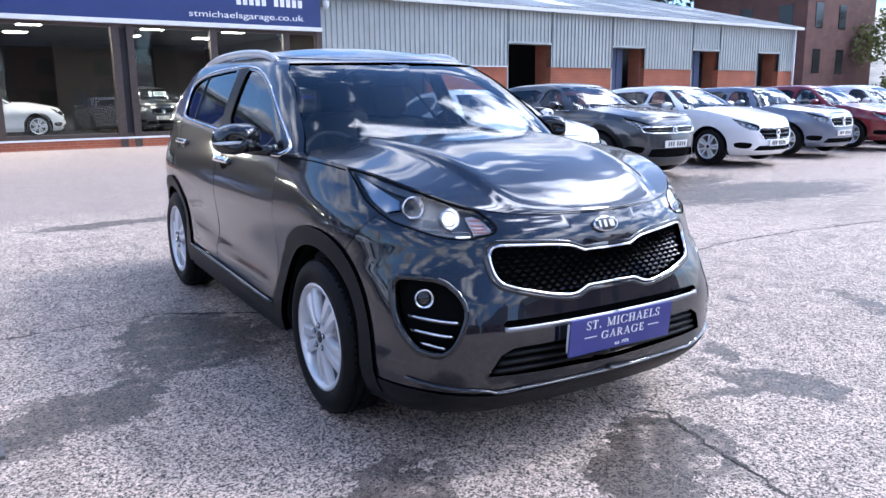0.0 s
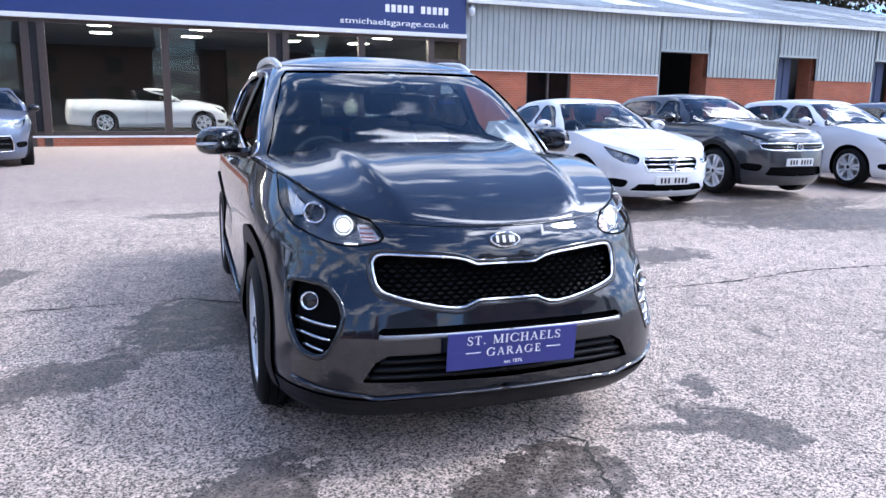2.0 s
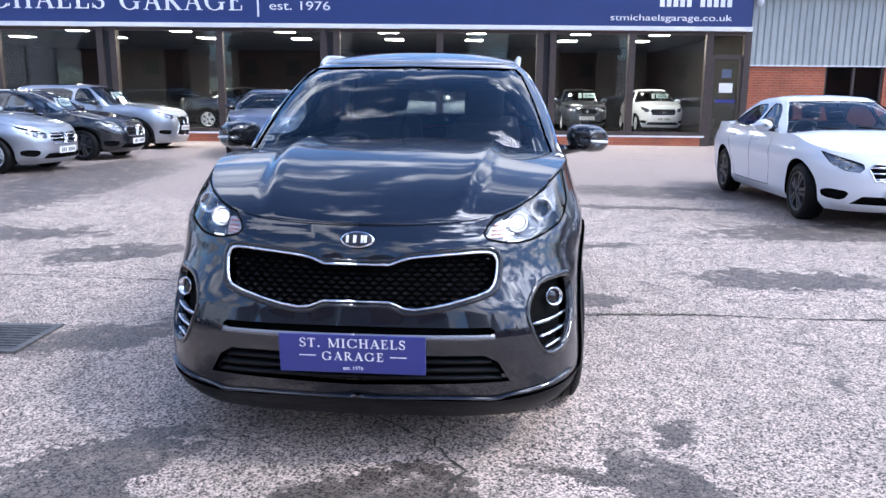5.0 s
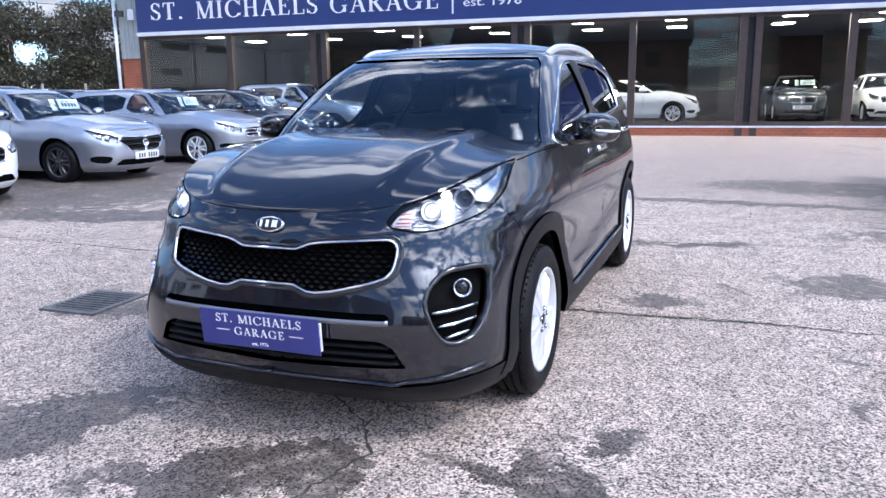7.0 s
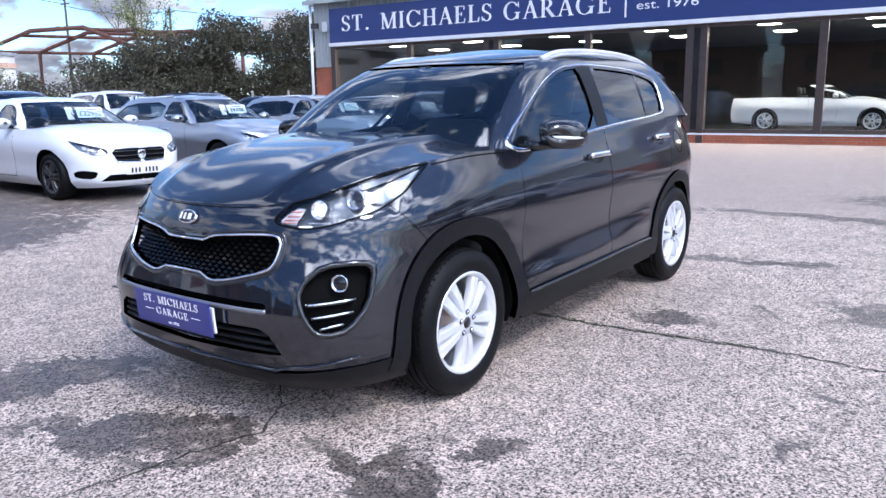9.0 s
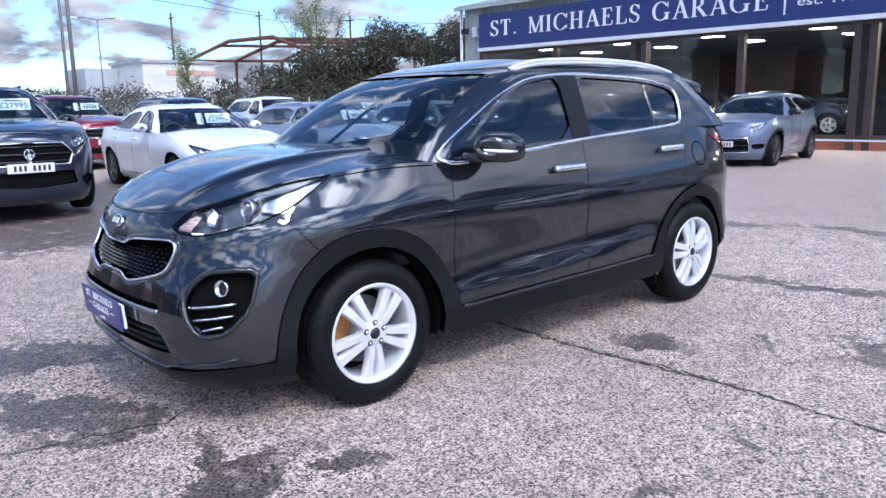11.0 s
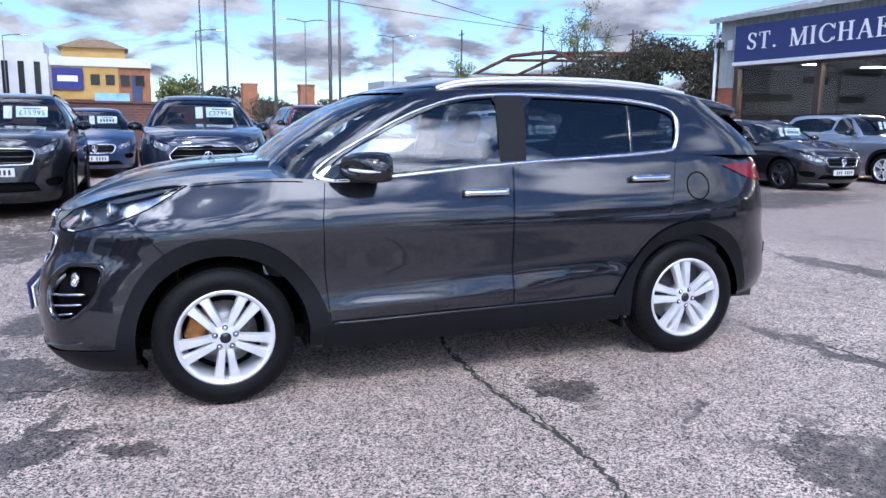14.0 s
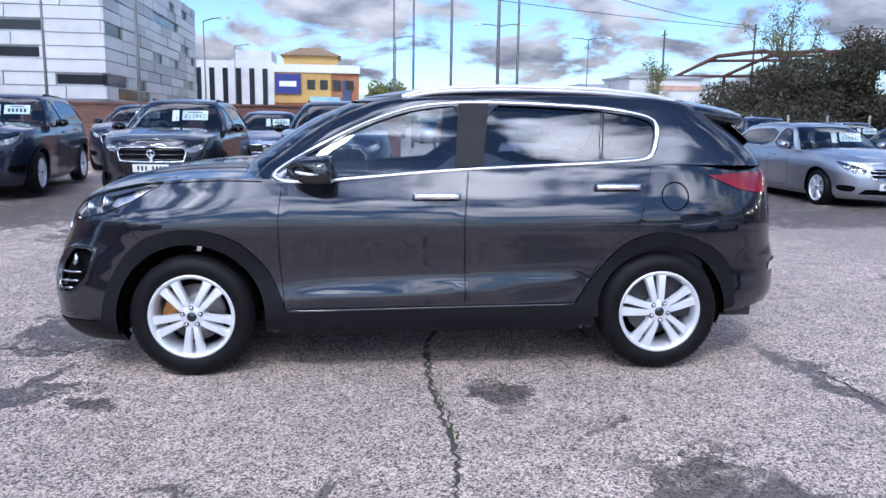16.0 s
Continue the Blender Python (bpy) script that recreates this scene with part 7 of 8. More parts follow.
        shell("window_divider", put(ribbon(up, on_side(up, [(-0.975, 1.200), (-1.010, 1.500)], 0.03, False), 0.018, -0.004, 0.01)), M_GLOSSBLACK, root)
        line = [(0.885, 1.132), (0.780, 1.210), (0.600, 1.306), (0.367, 1.422), (0.137, 1.501), (-0.033, 1.531), (-0.294, 1.544), (-0.659, 1.534), (-1.023, 1.513), (-1.287, 1.468), (-1.333, 1.405), (-1.290, 1.252), (-1.231, 1.212), (-0.23, 1.169), (0.349, 1.122), (0.639, 1.099), (0.810, 1.096)]
        line = soft(line, 2)
        shell("window_surround", put(ribbon(up, on_side(up, line, 0.03), 0.017, 0.005, 0.012, True)), M_CHROME, root, "bright window surround")
        # pillars between the windows in matt black
        shell("pillar_trim", put(panel(up, on_side(up, [(-0.170, 1.530), (-0.345, 1.530), (-0.298, 1.180), (-0.142, 1.174)]), [], 0.06, 0.002, 0.01)), M_CLAD, root)
        # door mirror
        mx_, my_, mz_ = 0.632, 0.974, 1.172
        oval = lambda dx, k, n=29: [(mx_ + dx + 0.03 * (1 - abs(math.cos(t))) * (dx > 0.0) - 0.035 * max(0.0, math.cos(t)) * (dx > 0.02), my_ + 0.112 * k * math.copysign(abs(math.cos(t)) ** 0.72, math.cos(t)), mz_ + 0.074 * k * math.copysign(abs(math.sin(t)) ** 0.78, math.sin(t)) - 0.012 * math.cos(t) * k) for t in np.linspace(0, 2 * math.pi, n)]
        rows = [oval(dx, k) for dx, k in ((-0.085, 0.80), (-0.102, 0.86), (-0.100, 0.92), (-0.07, 0.98), (-0.02, 1.0), (0.03, 0.93), (0.07, 0.76), (0.095, 0.52), (0.108, 0.25), (0.111, 0.01))]
        mr = shell("door_mirror", put(grid_geo(np.array(rows))), M_GLOSSBLACK, root, "dark door mirror with a bright repeater strip")
        shell("mirror_glass", put((np.array([(mx_ - 0.088, my_, mz_)] + oval(-0.086, 0.82)), None, [(0, i + 1, i) for i in range(1, 29)])), M_CHROME, mr, smooth=False)
        shell("mirror_repeater", put(tube([(mx_ - 0.035, my_ + 0.110, mz_ - 0.018), (mx_ + 0.015, my_ + 0.100, mz_ - 0.017), (mx_ + 0.055, my_ + 0.068, mz_ - 0.014), (mx_ + 0.088, my_ + 0.02, mz_ - 0.010), (mx_ + 0.098, my_ - 0.03, mz_ - 0.006)], [0.004, 0.007, 0.008, 0.007, 0.004], 8)), M_LETTER, mr)
        shell("mirror_arm", put(tube([(0.62, 0.93, 1.118), (0.66, 0.86, 1.112), (0.69, 0.80, 1.112)], [0.022, 0.026, 0.034], 10)), M_GLOSSBLACK, mr)
        # roof rail
        rl = [(0.15, 0.590, 1.568), (0.07, 0.596, 1.596), (-0.06, 0.602, 1.618), (-0.45, 0.604, 1.632), (-0.95, 0.592, 1.622), (-1.28, 0.575, 1.592), (-1.47, 0.562, 1.556)]
        rl = [tuple(p) for p in soft(rl, 2, False)]
        g = joined(tube(rl, 0.015, 10), tube([(x, y, z - 0.016) for x, y, z in rl], 0.014, 8))
        shell("roof_rail", put(g), M_ALLOY, root, "silver roof rail")
        shell("fuel_flap", put(ribbon(low, on_side(low, circle(-1.40, 1.015, 0.078, 36), 0.02), 0.008, 0.0012, 0.003, True)), M_VOID, root) if s > 0 else None
        # flap behind the front wheel
        shell("mud_flap", put(([(-1.80 + 0.9, 0.70, 0.30), (-0.90, 0.88, 0.30), (-0.91, 0.88, 0.20), (-0.91, 0.70, 0.20), (-0.885, 0.70, 0.30), (-0.885, 0.88, 0.30), (-0.895, 0.88, 0.20), (-0.895, 0.70, 0.20)], None, [(0, 1, 2, 3), (4, 5, 6, 7), (1, 2, 6, 5), (2, 3, 7, 6)])), M_VOID, root, smooth=False)

    # cabin shell over the belt
    b = np.linspace(0, up.end, 200)
    tz = top_line(up, zr, b)
    px = up.point(b, 1.15)[:, 0]
    bz = np.where(px > 0.80, 1.06, top_line(up, zt, b) + 0.0)
    scr = [(0.0, 1.075), (0.775, 1.10), (0.735, 1.20), (0.685, 1.35), (0.615, 1.51), (0.58, 1.545), (0.0, 1.553)]
    scr_o = on_front(up, scr, 0.03)
    up_out = np.concatenate([np.stack([b, bz], -1), np.stack([b, tz], -1)[::-1]])
    rear_glass = np.array([(0.0, 1.22), (0.55, 1.22), (0.48, 1.44), (0.0, 1.45)])
    shell("cabin_frame", both(panel(up, up_out, [on_side(up, win_f), on_side(up, win_r), scr_o, rear_glass], 0.05, 0, 0.02)), M_GREY, root)
    shell("windscreen", both(panel(up, scr_o, [], 0.07, -0.006, 0.0)), M_SCREEN, root, "windscreen reflecting clouds")
    shell("rear_screen", both(panel(up, rear_glass, [], 0.07, -0.006, 0.0)), M_PRIVACY, root)
    shell("roof", cap(up, np.stack([b, tz], -1), 0.072), M_GREY, root)
    # spoiler
    rows = []
    for x, hw, z0, z1 in ((-1.62, 0.60, 1.50, 1.575), (-1.80, 0.60, 1.47, 1.545), (-1.93, 0.58, 1.455, 1.520), (-1.99, 0.56, 1.462, 1.505)):
        rows.append([(x + 0.10 * abs(t) ** 2.5, hw * t * 1.0, z1 - 0.045 * abs(t) ** 3) for t in np.linspace(-1, 1, 21)] + [(x + 0.10 * abs(t) ** 2.5, hw * t, z0 - 0.04 * abs(t) ** 3) for t in np.linspace(1, -1, 21)])
    rows.append(rows[-1][:0] + [tuple(np.array(rows[-1]).mean(0))] * 42)
    shell("spoiler", grid_geo(np.array(rows)), M_GREY, root)
    shell("side_fin", both(panel(up, on_side(up, [(-1.70, 1.49), (-1.80, 1.47), (-1.90, 1.30)]), [], 0.04, 0.03, 0.06)), M_GLOSSBLACK, root)
    # bonnet
    ae = np.linspace(float(low.side(0.86, 1.1)), low.end, 900)
    rim_edge = low.point(ae, top_line(low, zt, ae))
    rim_edge[:, 0] = np.maximum.accumulate(rim_edge[:, 0])
    shell("bonnet", deck(low, zt, 0.93, float(rim_edge[-1, 0]), 0.0, edge=rim_edge, crease=(0.50, 0.34, 0.036), nx=60, ny=201, curve=0.12, reach=0.72, mid=eased(table((0.9, 1.165), (1.3, 1.144), (1.6, 1.103), (1.85, 1.040), (2.0, 0.986), (2.08, 0.953), (2.126, 0.937)), 0.9, 2.126, 0.10)), M_GREY, root)
    g = deck(low, zt, 0.90, 1.02, 0.012, nx=8, ny=21, curve=0.13)
    shell("cowl", (g[0] + np.array([0.03, 0, -0.004]), None, g[2]), M_CLAD, root)
    line = np.stack([np.linspace(float(low.front(0.47, 0.94)), low.end, 24), np.full(24, 0.0)], -1)
    line[:, 1] = np.interp(line[:, 0], a, topz) - 0.004
    shell("bonnet_gap", both(ribbon(low, line, 0.003, 0.0008, 0.006)), M_VOID, root)

    # nose: grille, slot, intake, lip
    grl = shell("grille", both(panel(low, P["gr"], [], 0.05, -0.050, 0.0)), M_VOID, root, "black mesh grille with a bright frame")
    edge = on_front(low, soft(gr[1:-1], 1, False), 0.02, False)
    rim_line = np.concatenate([[(low.end, 0.800)], edge, [(low.end, 0.670)]])
    shell("grille_frame", both(ribbon(low, rim_line, 0.0075, 0.006, 0.010)), M_CHROME, grl)
    wide = np.concatenate([[(low.end, 0.812)], on_front(low, soft([(0.125, 0.812), (0.178, 0.834), (0.26, 0.845), (0.47, 0.856), (0.51, 0.842), (0.524, 0.80), (0.515, 0.72), (0.485, 0.690), (0.31, 0.643), (0.185, 0.624), (0.118, 0.653)], 1, False), 0.02, False), [(low.end, 0.655)]])
    shell("grille_surround", both(ribbon(low, wide, 0.016, 0.002, 0.03)), M_GLOSSBLACK, grl)
    V, F = [], []
    dz, dy = 0.0165, 0.040
    row = 0
    z = 0.65
    pl = np.array(gr)
    while z < 0.84:
        y = (row % 2) * dy / 2
        while y < 0.5:
            if inside([(y, z)], pl * [0.985, 1.0])[0] and inside([(y, z + 0.006)], pl)[0] and inside([(y, z - 0.006)], pl)[0]:
                aa = float(low.front(y, z))
                c, n = low.point(aa, z), low.normal(np.array([aa]), np.array([z]))[0]
                for s in ((1, -1) if y > 0 else (1,)):
                    k = len(V)
                    c2, n2 = c * [1, s, 1], n * [1, s, 1]
                    tg = np.cross([0, 0, 1], n2)
                    tg = tg / np.linalg.norm(tg)
                    o = c2 - n2 * 0.048
                    for q, h in ((tg * 0.017, 0), (np.array([0, 0, 0.0085]), 0), (-tg * 0.017, 0), (np.array([0, 0, -0.0085]), 0)):
                        V.append(o + q + n2 * 0.018)
                    V.append(o + n2 * 0.032 + np.array([0, 0, -0.003]))
                    for q in (tg * 0.017, np.array([0, 0, 0.0085]), -tg * 0.017, np.array([0, 0, -0.0085])):
                        V.append(o + q)
                    F += [(k + i, k + (i + 1) % 4, k + 4) for i in range(4)] + [(k + i, k + 5 + i, k + 5 + (i + 1) % 4, k + (i + 1) % 4) for i in range(4)]
            y += dy
        z += dz
        row += 1
    tagged(shell("grille_mesh", (np.array(V), None, F), M_GLOSSBLACK, grl, smooth=False), kind="stuff")
    # bumper bars
    shell("bumper_slot", both(panel(low, P["slot"], [], 0.05, -0.04, 0.0)), M_VOID, root)
    shell("slot_trim", both(ribbon(low, on_front(low, [(0.0, 0.546), (0.49, 0.546), (0.505, 0.549)], 0.02, False), 0.018, 0.005, 0.02)), M_SATIN, root, "satin grey bumper strip")
    it = shell("lower_intake", both(panel(low, P["intake"], [], 0.05, -0.06, 0.0)), M_VOID, root)
    for zz, yy in ((0.446, 0.50), (0.412, 0.525), (0.380, 0.54)):
        shell("intake_slat", both(ribbon(low, on_front(low, [(0.0, zz), (yy, zz)], 0.03, False), 0.013, -0.012, 0.05)), M_CLAD, it)
    shell("bumper_lip", both(ribbon(low, on_front(low, soft([(0.0, 0.305), (0.40, 0.308), (0.52, 0.300), (0.56, 0.318), (0.70, 0.335), (0.80, 0.36)], 1, False), 0.03, False), 0.005, 0.010, 0.02)), M_GREY, root)
    ends = [float(low.side(1.765, 0.30)), float(low.front(0.76, 0.30)), float(low.front(0.53, 0.30)), low.end]
    q = np.linspace(ends[0], ends[-1], 50)
    rim_z = np.interp(q, ends, [0.322, 0.316, 0.292, 0.300])
    shell("bumper_apron", both(panel(low, np.concatenate([np.stack([q, rim_z], -1), np.stack([q, np.full(50, 0.200)], -1)[::-1]]), [], 0.04, 0.006, 0.05)), M_CLAD, root)
    # badge: an oval with three slanted strokes
    m = pose(2.168, 0, 0.888, 0, 62, 0)
    def disc(rx, ry, h0, h1, n=36):
        g = lathe([(0.0, h1), (0.9, h1), (1.0, h0), (1.0, h0 - 0.01)], n, "z")
        V = g[0] * np.array([ry, rx, 1])
        return np.array([tuple(m @ Vector(v)) for v in V]), None, g[2]
    bd = shell("badge", disc(0.062, 0.031, 0.004, 0.006), M_CHROME, root, "oval bright badge")
    shell("badge_field", disc(0.056, 0.026, 0.006, 0.0075), M_INK, bd)
    bm = bmesh.new()
    for x0, x1 in ((-0.040, -0.030), (-0.014, -0.002), (0.014, 0.024), (0.026, 0.036)):
        box(bm, -0.014, x0, 0.007, 0.014, x1, 0.0095, m)
    part("badge_stroke", bm, M_LETTER, bd)

    # plates
    number_plate(root, 2.262, 0.487)
    bm = bmesh.new()
    box(bm, -0.004, -0.268, -0.073, 0.004, 0.262, 0.073, bevel=0.002)
    dp = part("dealer_plate", bm, M_PLATEBLUE, root, "blue dealer plate with white lettering")
    dp.matrix_basis = pose(2.282, 0, 0.492, 0, 5, 0)
    turn = pose(0.005, 0, 0, 90, 0, 90)
    roman("ST. MICHAELS", 0.034, 0.385, 0.002, M_LETTER, dp, turn @ pose(-0.1925, 0.026, 0))
    roman("GARAGE", 0.032, 0.225, 0.002, M_LETTER, dp, turn @ pose(-0.1125, -0.023, 0), 0.16)
    letters("words", "est. 1976", 0.014, 0.002, M_LETTER, dp, turn @ pose(0, -0.060, 0))
    bm = bmesh.new()
    for e in (-1, 1):
        box(bm, 0.004, e * 0.135, -0.0085, 0.0055, e * 0.195, -0.0055)
    part("rule", bm, M_LETTER, dp)

    # wipers
    for p0, p1 in (((1.12, -0.05, 1.150), (1.015, -0.56, 1.175)), ((1.09, 0.52, 1.150), (1.06, 0.02, 1.185))):
        shell("wiper", joined(tube([p0, tuple((np.array(p0) + np.array(p1)) / 2 + [0.02, 0, 0.012]), p1], [0.013, 0.009, 0.006], 6), tube([tuple(np.array(p1) * 0.15 + np.array(p0) * 0.85 + [0, 0, 0.0]), tuple(np.array(p1) * 1.0 + [0, -0.02, 0])], 0.010, 6)), M_CLAD, root)
    # floor pan, dash, seats
    boxes("floor_pan", [(-1.75, -0.70, 0.27, 1.80, 0.70, 0.33)], M_VOID, root)
    bm = bmesh.new()
    box(bm, 0.55, -0.78, 0.60, 1.12, 0.78, 1.03, bevel=0.06)
    box(bm, 0.50, -0.20, 0.45, 0.70, 0.12, 1.0, bevel=0.03)
    part("dashboard", bm, M_TRIM, root, angle=50)
    bm = bmesh.new()
    box(bm, -1.6, -0.80, 0.30, 0.8, -0.77, 1.12)
    box(bm, -1.6, 0.77, 0.30, 0.8, 0.80, 1.12)
    box(bm, -1.95, -0.72, 0.28, -1.35, 0.72, 0.95)
    part("cabin_lining", bm, M_TRIM, root)
    for y in (0.38, -0.38):
        seat(root, 0.05, y, 0.50)
        seat(root, -0.85, y, 0.52)
    steering(root, 0.42, -0.38, 1.0)
    bm = bmesh.new()
    box(bm, 0.36, -0.11, 1.42, 0.40, 0.11, 1.48, bevel=0.015)
    box(bm, 0.42, -0.06, 1.46, 0.50, 0.06, 1.54, bevel=0.015)
    part("rear_view_mirror", bm, M_GLOSSBLACK, root)
    for x in (WB, -WB):
        for s in (1, -1):
            wheel_parts(root, "wheel", x, s * 0.772, HUB, 0.232, 5, M_ALLOY, 0 if x > 0 else 44, True, 0.225, x > 0)
    root.matrix_basis = pose(2.381, 4.201, 0.004, 0, 0.585, -94.12)
    return root


hero_car = hero()

# ---- the cars for sale ----
ROW_L, ROW_R, ROW_2, INSIDE = "cars along the left boundary", "cars before the workshop", "second row of cars", "cars in the showroom"
LIFT = 0.085
suv_like("dark blue-grey SUV with a price card in its windscreen", M_NAVY, (-7.6, -2.32), 4, L=4.65, W=1.89, H=1.70, wb=2.775, fo=0.9, group=ROW_L, z=0.12, nose=1.0, cowl=1.14, price=None)
suv_like("black SUV with a chrome grille bar and price card", M_BLACK, (-6.62, 0.95), -2, L=4.49, W=1.84, H=1.67, wb=2.68, fo=0.87, group=ROW_L, z=LIFT, nose=0.99, price="£15995", alloy=M_DARKALLOY)
suv_like("dark blue SUV with a tall toothed grille and price card", M_NAVY, (-6.48, 3.66), -3, L=4.6, W=1.855, H=1.685, wb=2.69, fo=0.93, group=ROW_L, z=LIFT, nose=1.03, cowl=1.17, price="£27995", alloy=M_DARKALLOY,
         grille=[(0.0, 0.93), (0.40, 0.92), (0.52, 0.80), (0.46, 0.66), (0.0, 0.66)], intake=[(0.0, 0.58), (0.50, 0.58), (0.54, 0.42), (0.0, 0.38)])
saloon_like("white saloon with a black grille and price card", M_WHITE, (-6.62, 6.79), -4, L=4.76, W=1.85, H=1.43, wb=2.87, fo=0.84, group=ROW_L, z=0.06, price="£22995", alloy=M_DARKALLOY)
saloon_like("silver estate with a dark grille and price card", M_SILVER, (-6.68, 9.82), -3, L=4.8, W=1.84, H=1.46, wb=2.75, fo=0.93, group=ROW_L, z=0.05, kind="estate", tail=(-1.75, -2.1, 0.98), alloy=M_DARKALLOY,
            grille=[(0.0, 0.68), (0.40, 0.70), (0.50, 0.64), (0.30, 0.48), (0.0, 0.46)])
saloon_like("silver estate with a chrome slatted grille and price card", M_SILVER, (-6.53, 13.02), -3, bars=M_CHROME, L=4.93, W=1.85, H=1.475, wb=2.94, fo=0.84, group=ROW_L, z=0.04, kind="estate", tail=(-1.85, -2.2, 0.98), price="£19995")
saloon_like("black estate with a chrome grille and price card", M_BLACK, (-6.35, 15.95), -3, L=4.7, W=1.81, H=1.457, wb=2.84, fo=0.80, group=ROW_L, z=0.04, kind="estate", tail=(-1.75, -2.1, 0.97), alloy=M_DARKALLOY)
suv_like("silver-grey SUV with a large spindle grille", M_SILVER, (-6.6, 19.45), -2, L=4.63, W=1.845, H=1.645, wb=2.66, fo=0.95, group=ROW_L, z=0.03, nose=0.95, cowl=1.12,
         grille=[(0.0, 0.84), (0.38, 0.84), (0.28, 0.66), (0.44, 0.38), (0.0, 0.36)], intake=None)
# by the showroom window
suv_like("blue-grey crossover with slim lit headlamps", M_BLUEGREY, (-1.67, 17.91), -84, L=4.36, W=1.795, H=1.555, wb=2.64, fo=0.86, nose=0.90, cowl=1.06, belt=(1.02, 1.15), tail=(-1.55, -1.9, 1.08), wheel_r=0.345, cards=False, black_trim=True, rails=False, z=0.02, alloy=M_DARKALLOY,
         grille=[(0.0, 0.60), (0.50, 0.62), (0.54, 0.50), (0.54, 0.34), (0.0, 0.32)], intake=None)
# before the workshop
saloon_like("white saloon with a chrome star grille", M_WHITE, (7.54, 9.56), -93, bars=M_CHROME, group=ROW_R, L=4.69, W=1.81, H=1.445, cards=False, alloy=M_DARKALLOY, z=0.03)
suv_like("dark grey coupe crossover", M_DGREY, (10.15, 9.98), -91, group=ROW_R, L=4.36, W=1.80, H=1.525, wb=2.67, fo=0.84, nose=0.93, cowl=1.07, belt=(1.03, 1.12), tail=(-1.45, -1.85, 1.10), rails=False, cards=False, z=0.05,
         grille=[(0.0, 0.80), (0.62, 0.80), (0.60, 0.72), (0.40, 0.70), (0.0, 0.70)])
saloon_like("white hatchback with a black grille", M_WHITE, (13.25, 10.15), -91, group=ROW_R, L=4.38, W=1.83, H=1.47, wb=2.70, fo=0.87, kind="hatch", nose=0.80, cowl=1.0, belt=(0.97, 1.04), tail=(-1.55, -1.8, 0.98), cards=False, z=0.06,
            grille=[(0.0, 0.66), (0.42, 0.68), (0.50, 0.62), (0.36, 0.46), (0.0, 0.45)])
saloon_like("silver-grey hatchback with a black roof and round headlamps", M_BLUEGREY, (16.1, 10.3), -91, group=ROW_R, L=4.25, W=1.80, H=1.44, wb=2.67, fo=0.78, kind="hatch", nose=0.86, cowl=0.99, belt=(0.97, 1.02), screen=(0.72, 0.30), tail=(-1.6, -1.85, 0.95), cards=False, z=0.07)
saloon_like("red hatchback with a sloping bonnet", M_RED, (19.0, 10.4), -91, group=ROW_R, L=4.3, W=1.79, H=1.47, wb=2.62, fo=0.86, kind="hatch", tail=(-1.5, -1.85, 0.98), cards=False, z=0.08)
saloon_like("white hatchback beside a red one", M_WHITE, (21.9, 10.6), -91, group=ROW_R, L=4.3, W=1.79, H=1.47, wb=2.62, fo=0.86, kind="hatch", tail=(-1.5, -1.85, 0.98), cards=False, z=0.08)
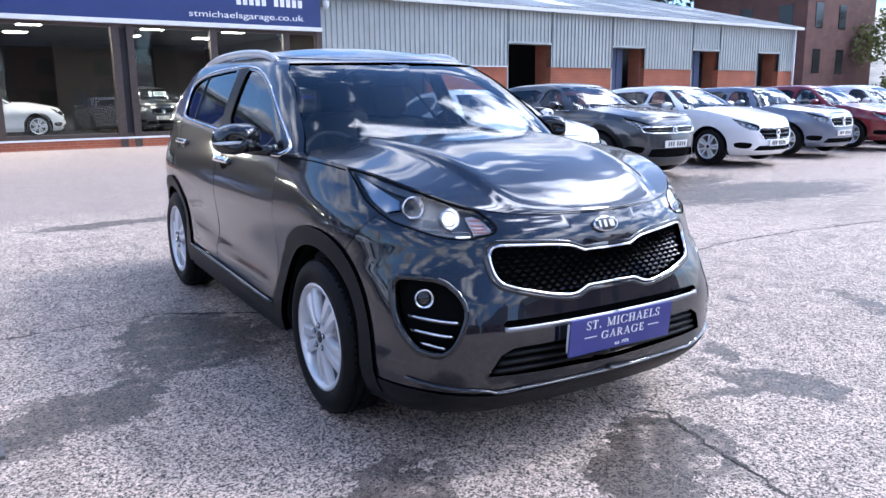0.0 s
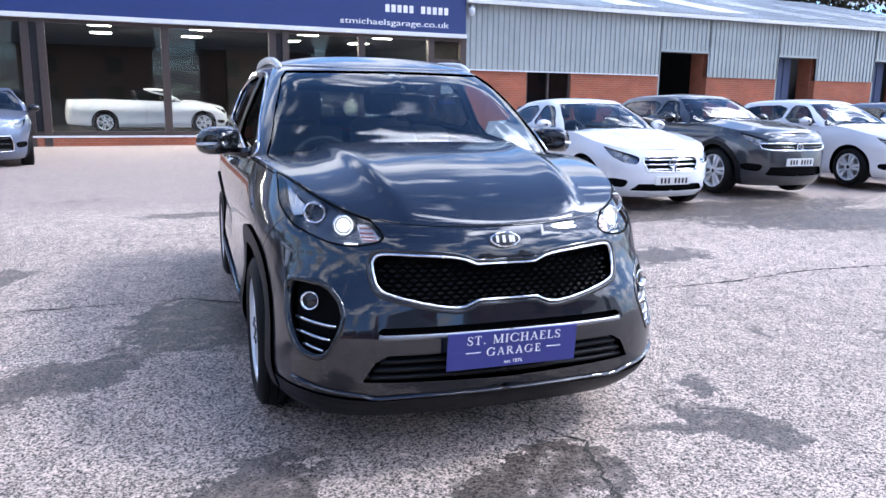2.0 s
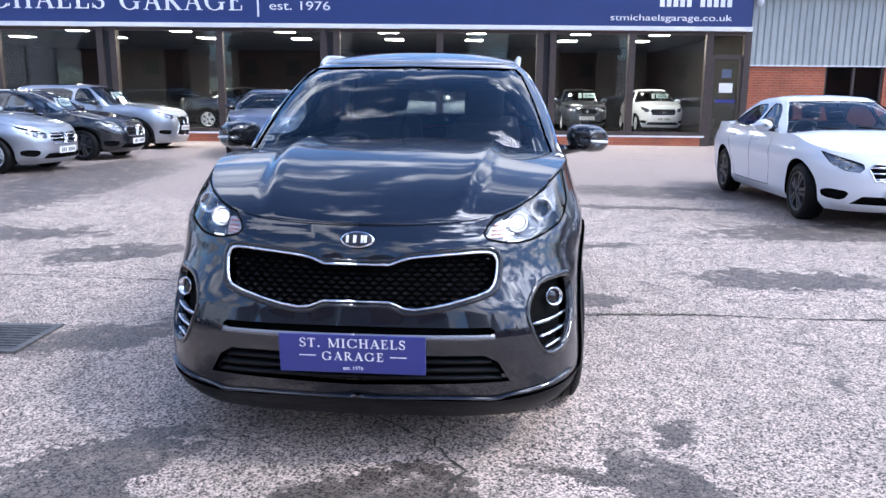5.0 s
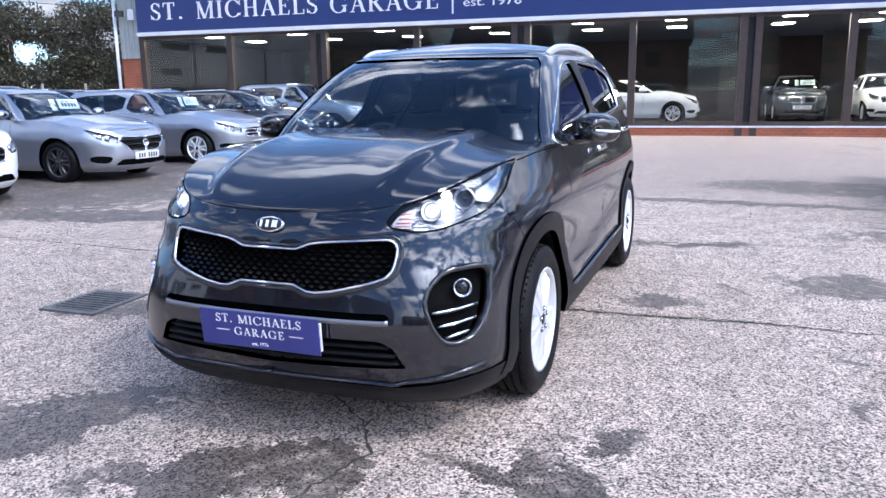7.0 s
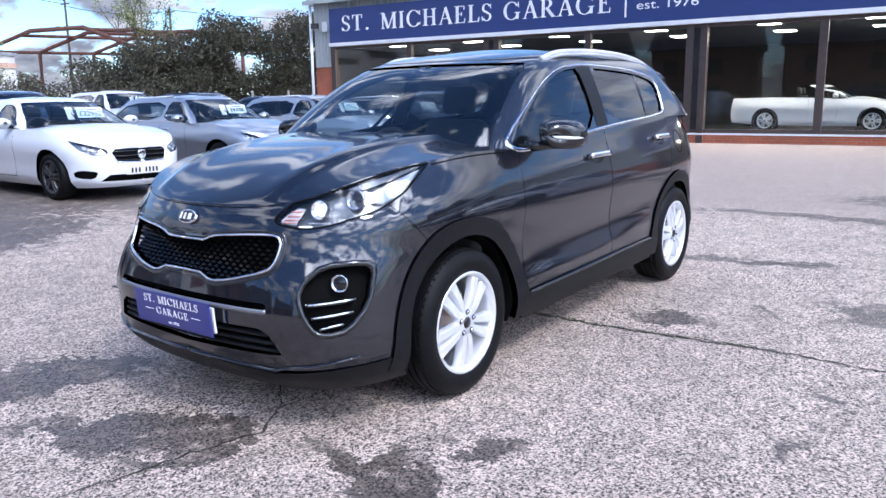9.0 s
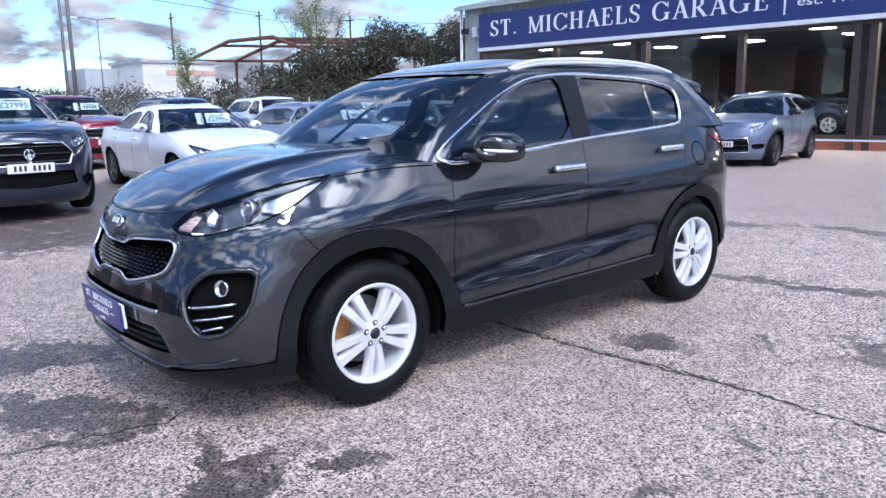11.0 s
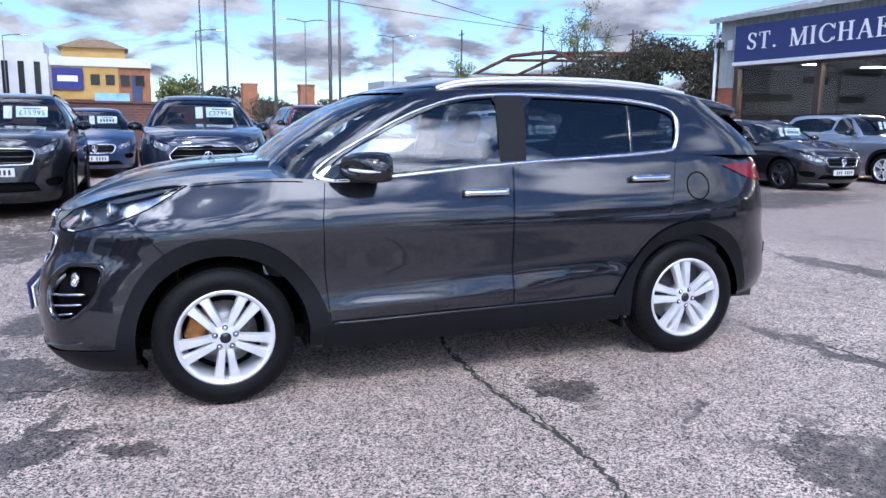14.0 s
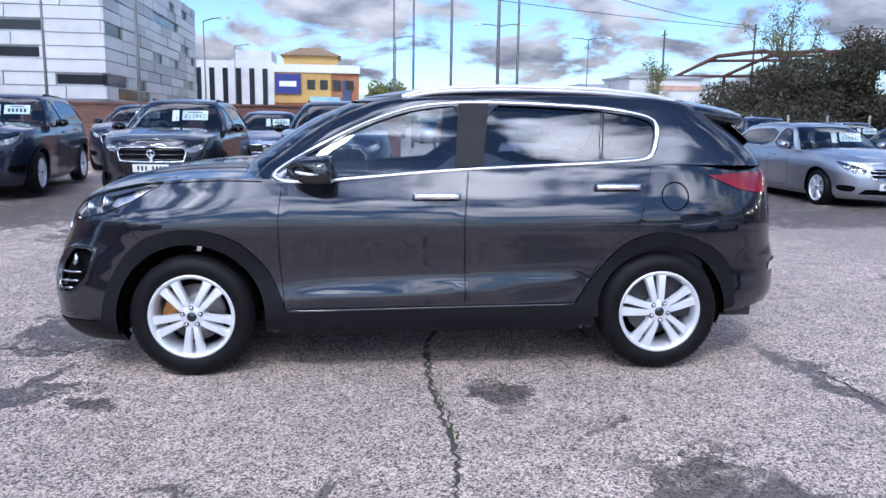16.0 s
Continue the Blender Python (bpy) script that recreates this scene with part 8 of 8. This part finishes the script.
# second row
suv_like("dark estate car behind the front row", M_NAVY, (-13.4, -1.35), 2, group=ROW_2, z=0.12, H=1.62)
saloon_like("blue hatchback with a price card", M_BLUE, (-13.2, 1.9), 1, group=ROW_2, z=0.12, kind="hatch", L=4.3, H=1.5, wb=2.62, fo=0.86, tail=(-1.5, -1.85, 1.0))
suv_like("red SUV with a price card", M_RED, (-14.0, 7.4), 0, group=ROW_2, z=0.12)
suv_like("blue estate car with a price card", M_BLUE, (-14.0, 10.4), 0, group=ROW_2, z=0.12, H=1.60)
suv_like("white crossover behind the front row", M_WHITE, (-14.0, 13.25), -5, group=ROW_2, z=0.12, H=1.62)
suv_like("navy estate car behind the front row", M_NAVY, (-14.0, 16.2), -4, group=ROW_2, z=0.10, H=1.60)
saloon_like("dark blue saloon behind the front row", M_NAVY, (-14.0, 19.0), -4, group=ROW_2, z=0.10, H=1.50)
# rows of cars in the next car park, beyond the wall
spare = saloon_like("car in the far car park beyond the wall", M_DGREY, (-40, 3), 0, group="cars in the far car park", cards=False)
spare2 = suv_like("blue SUV in the far car park beyond the wall", M_NAVY, (-40, 6.2), 0, group="cars in the far car park", cards=False)
spare3 = saloon_like("silver car in the far car park beyond the wall", M_SILVER, (-40, 9.4), 0, group="cars in the far car park", cards=False)
fr_ = random.Random(3)
for gx2, y0 in ((-40, -10), (-52, -14), (-64, -16)):
    for k in range(11):
        yy = y0 + 3.1 * k + fr_.uniform(-0.2, 0.2)
        if gx2 == -40 and 2 < yy < 11:
            continue
        if fr_.random() < 0.8:
            copy_thing(fr_.choice((spare, spare2, spare3)), pose(gx2 + fr_.uniform(-0.4, 0.4), yy, 0.1, 0, 0, fr_.choice((0, 180))))
# in the showroom
saloon_like("white convertible with its roof down in the showroom", M_WHITE, (2.0, 25.6), 0, group=INSIDE, z=0.30, open_top=True, L=4.75, H=1.42, cards=False, tail=(-0.8, -1.2, 0.98))
saloon_like("small dark grey car facing the showroom window", M_DGREY, (7.25, 27.6), -90, group=INSIDE, z=0.30, L=3.6, W=1.63, H=1.49, wb=2.3, fo=0.72, kind="hatch", nose=0.86, cowl=1.0, screen=(0.7, 0.25), tail=(-1.1, -1.35, 0.95), wheel_r=0.30)
saloon_like("small white car facing the showroom window", M_WHITE, (9.75, 27.2), -90, group=INSIDE, z=0.30, L=3.6, W=1.63, H=1.49, wb=2.3, fo=0.72, kind="hatch", nose=0.86, cowl=1.0, screen=(0.7, 0.25), tail=(-1.1, -1.35, 0.95), wheel_r=0.30)
saloon_like("black saloon parked inside the showroom", M_BLACK, (-4.2, 26.2), 4, group=INSIDE, z=0.30, cards=False)
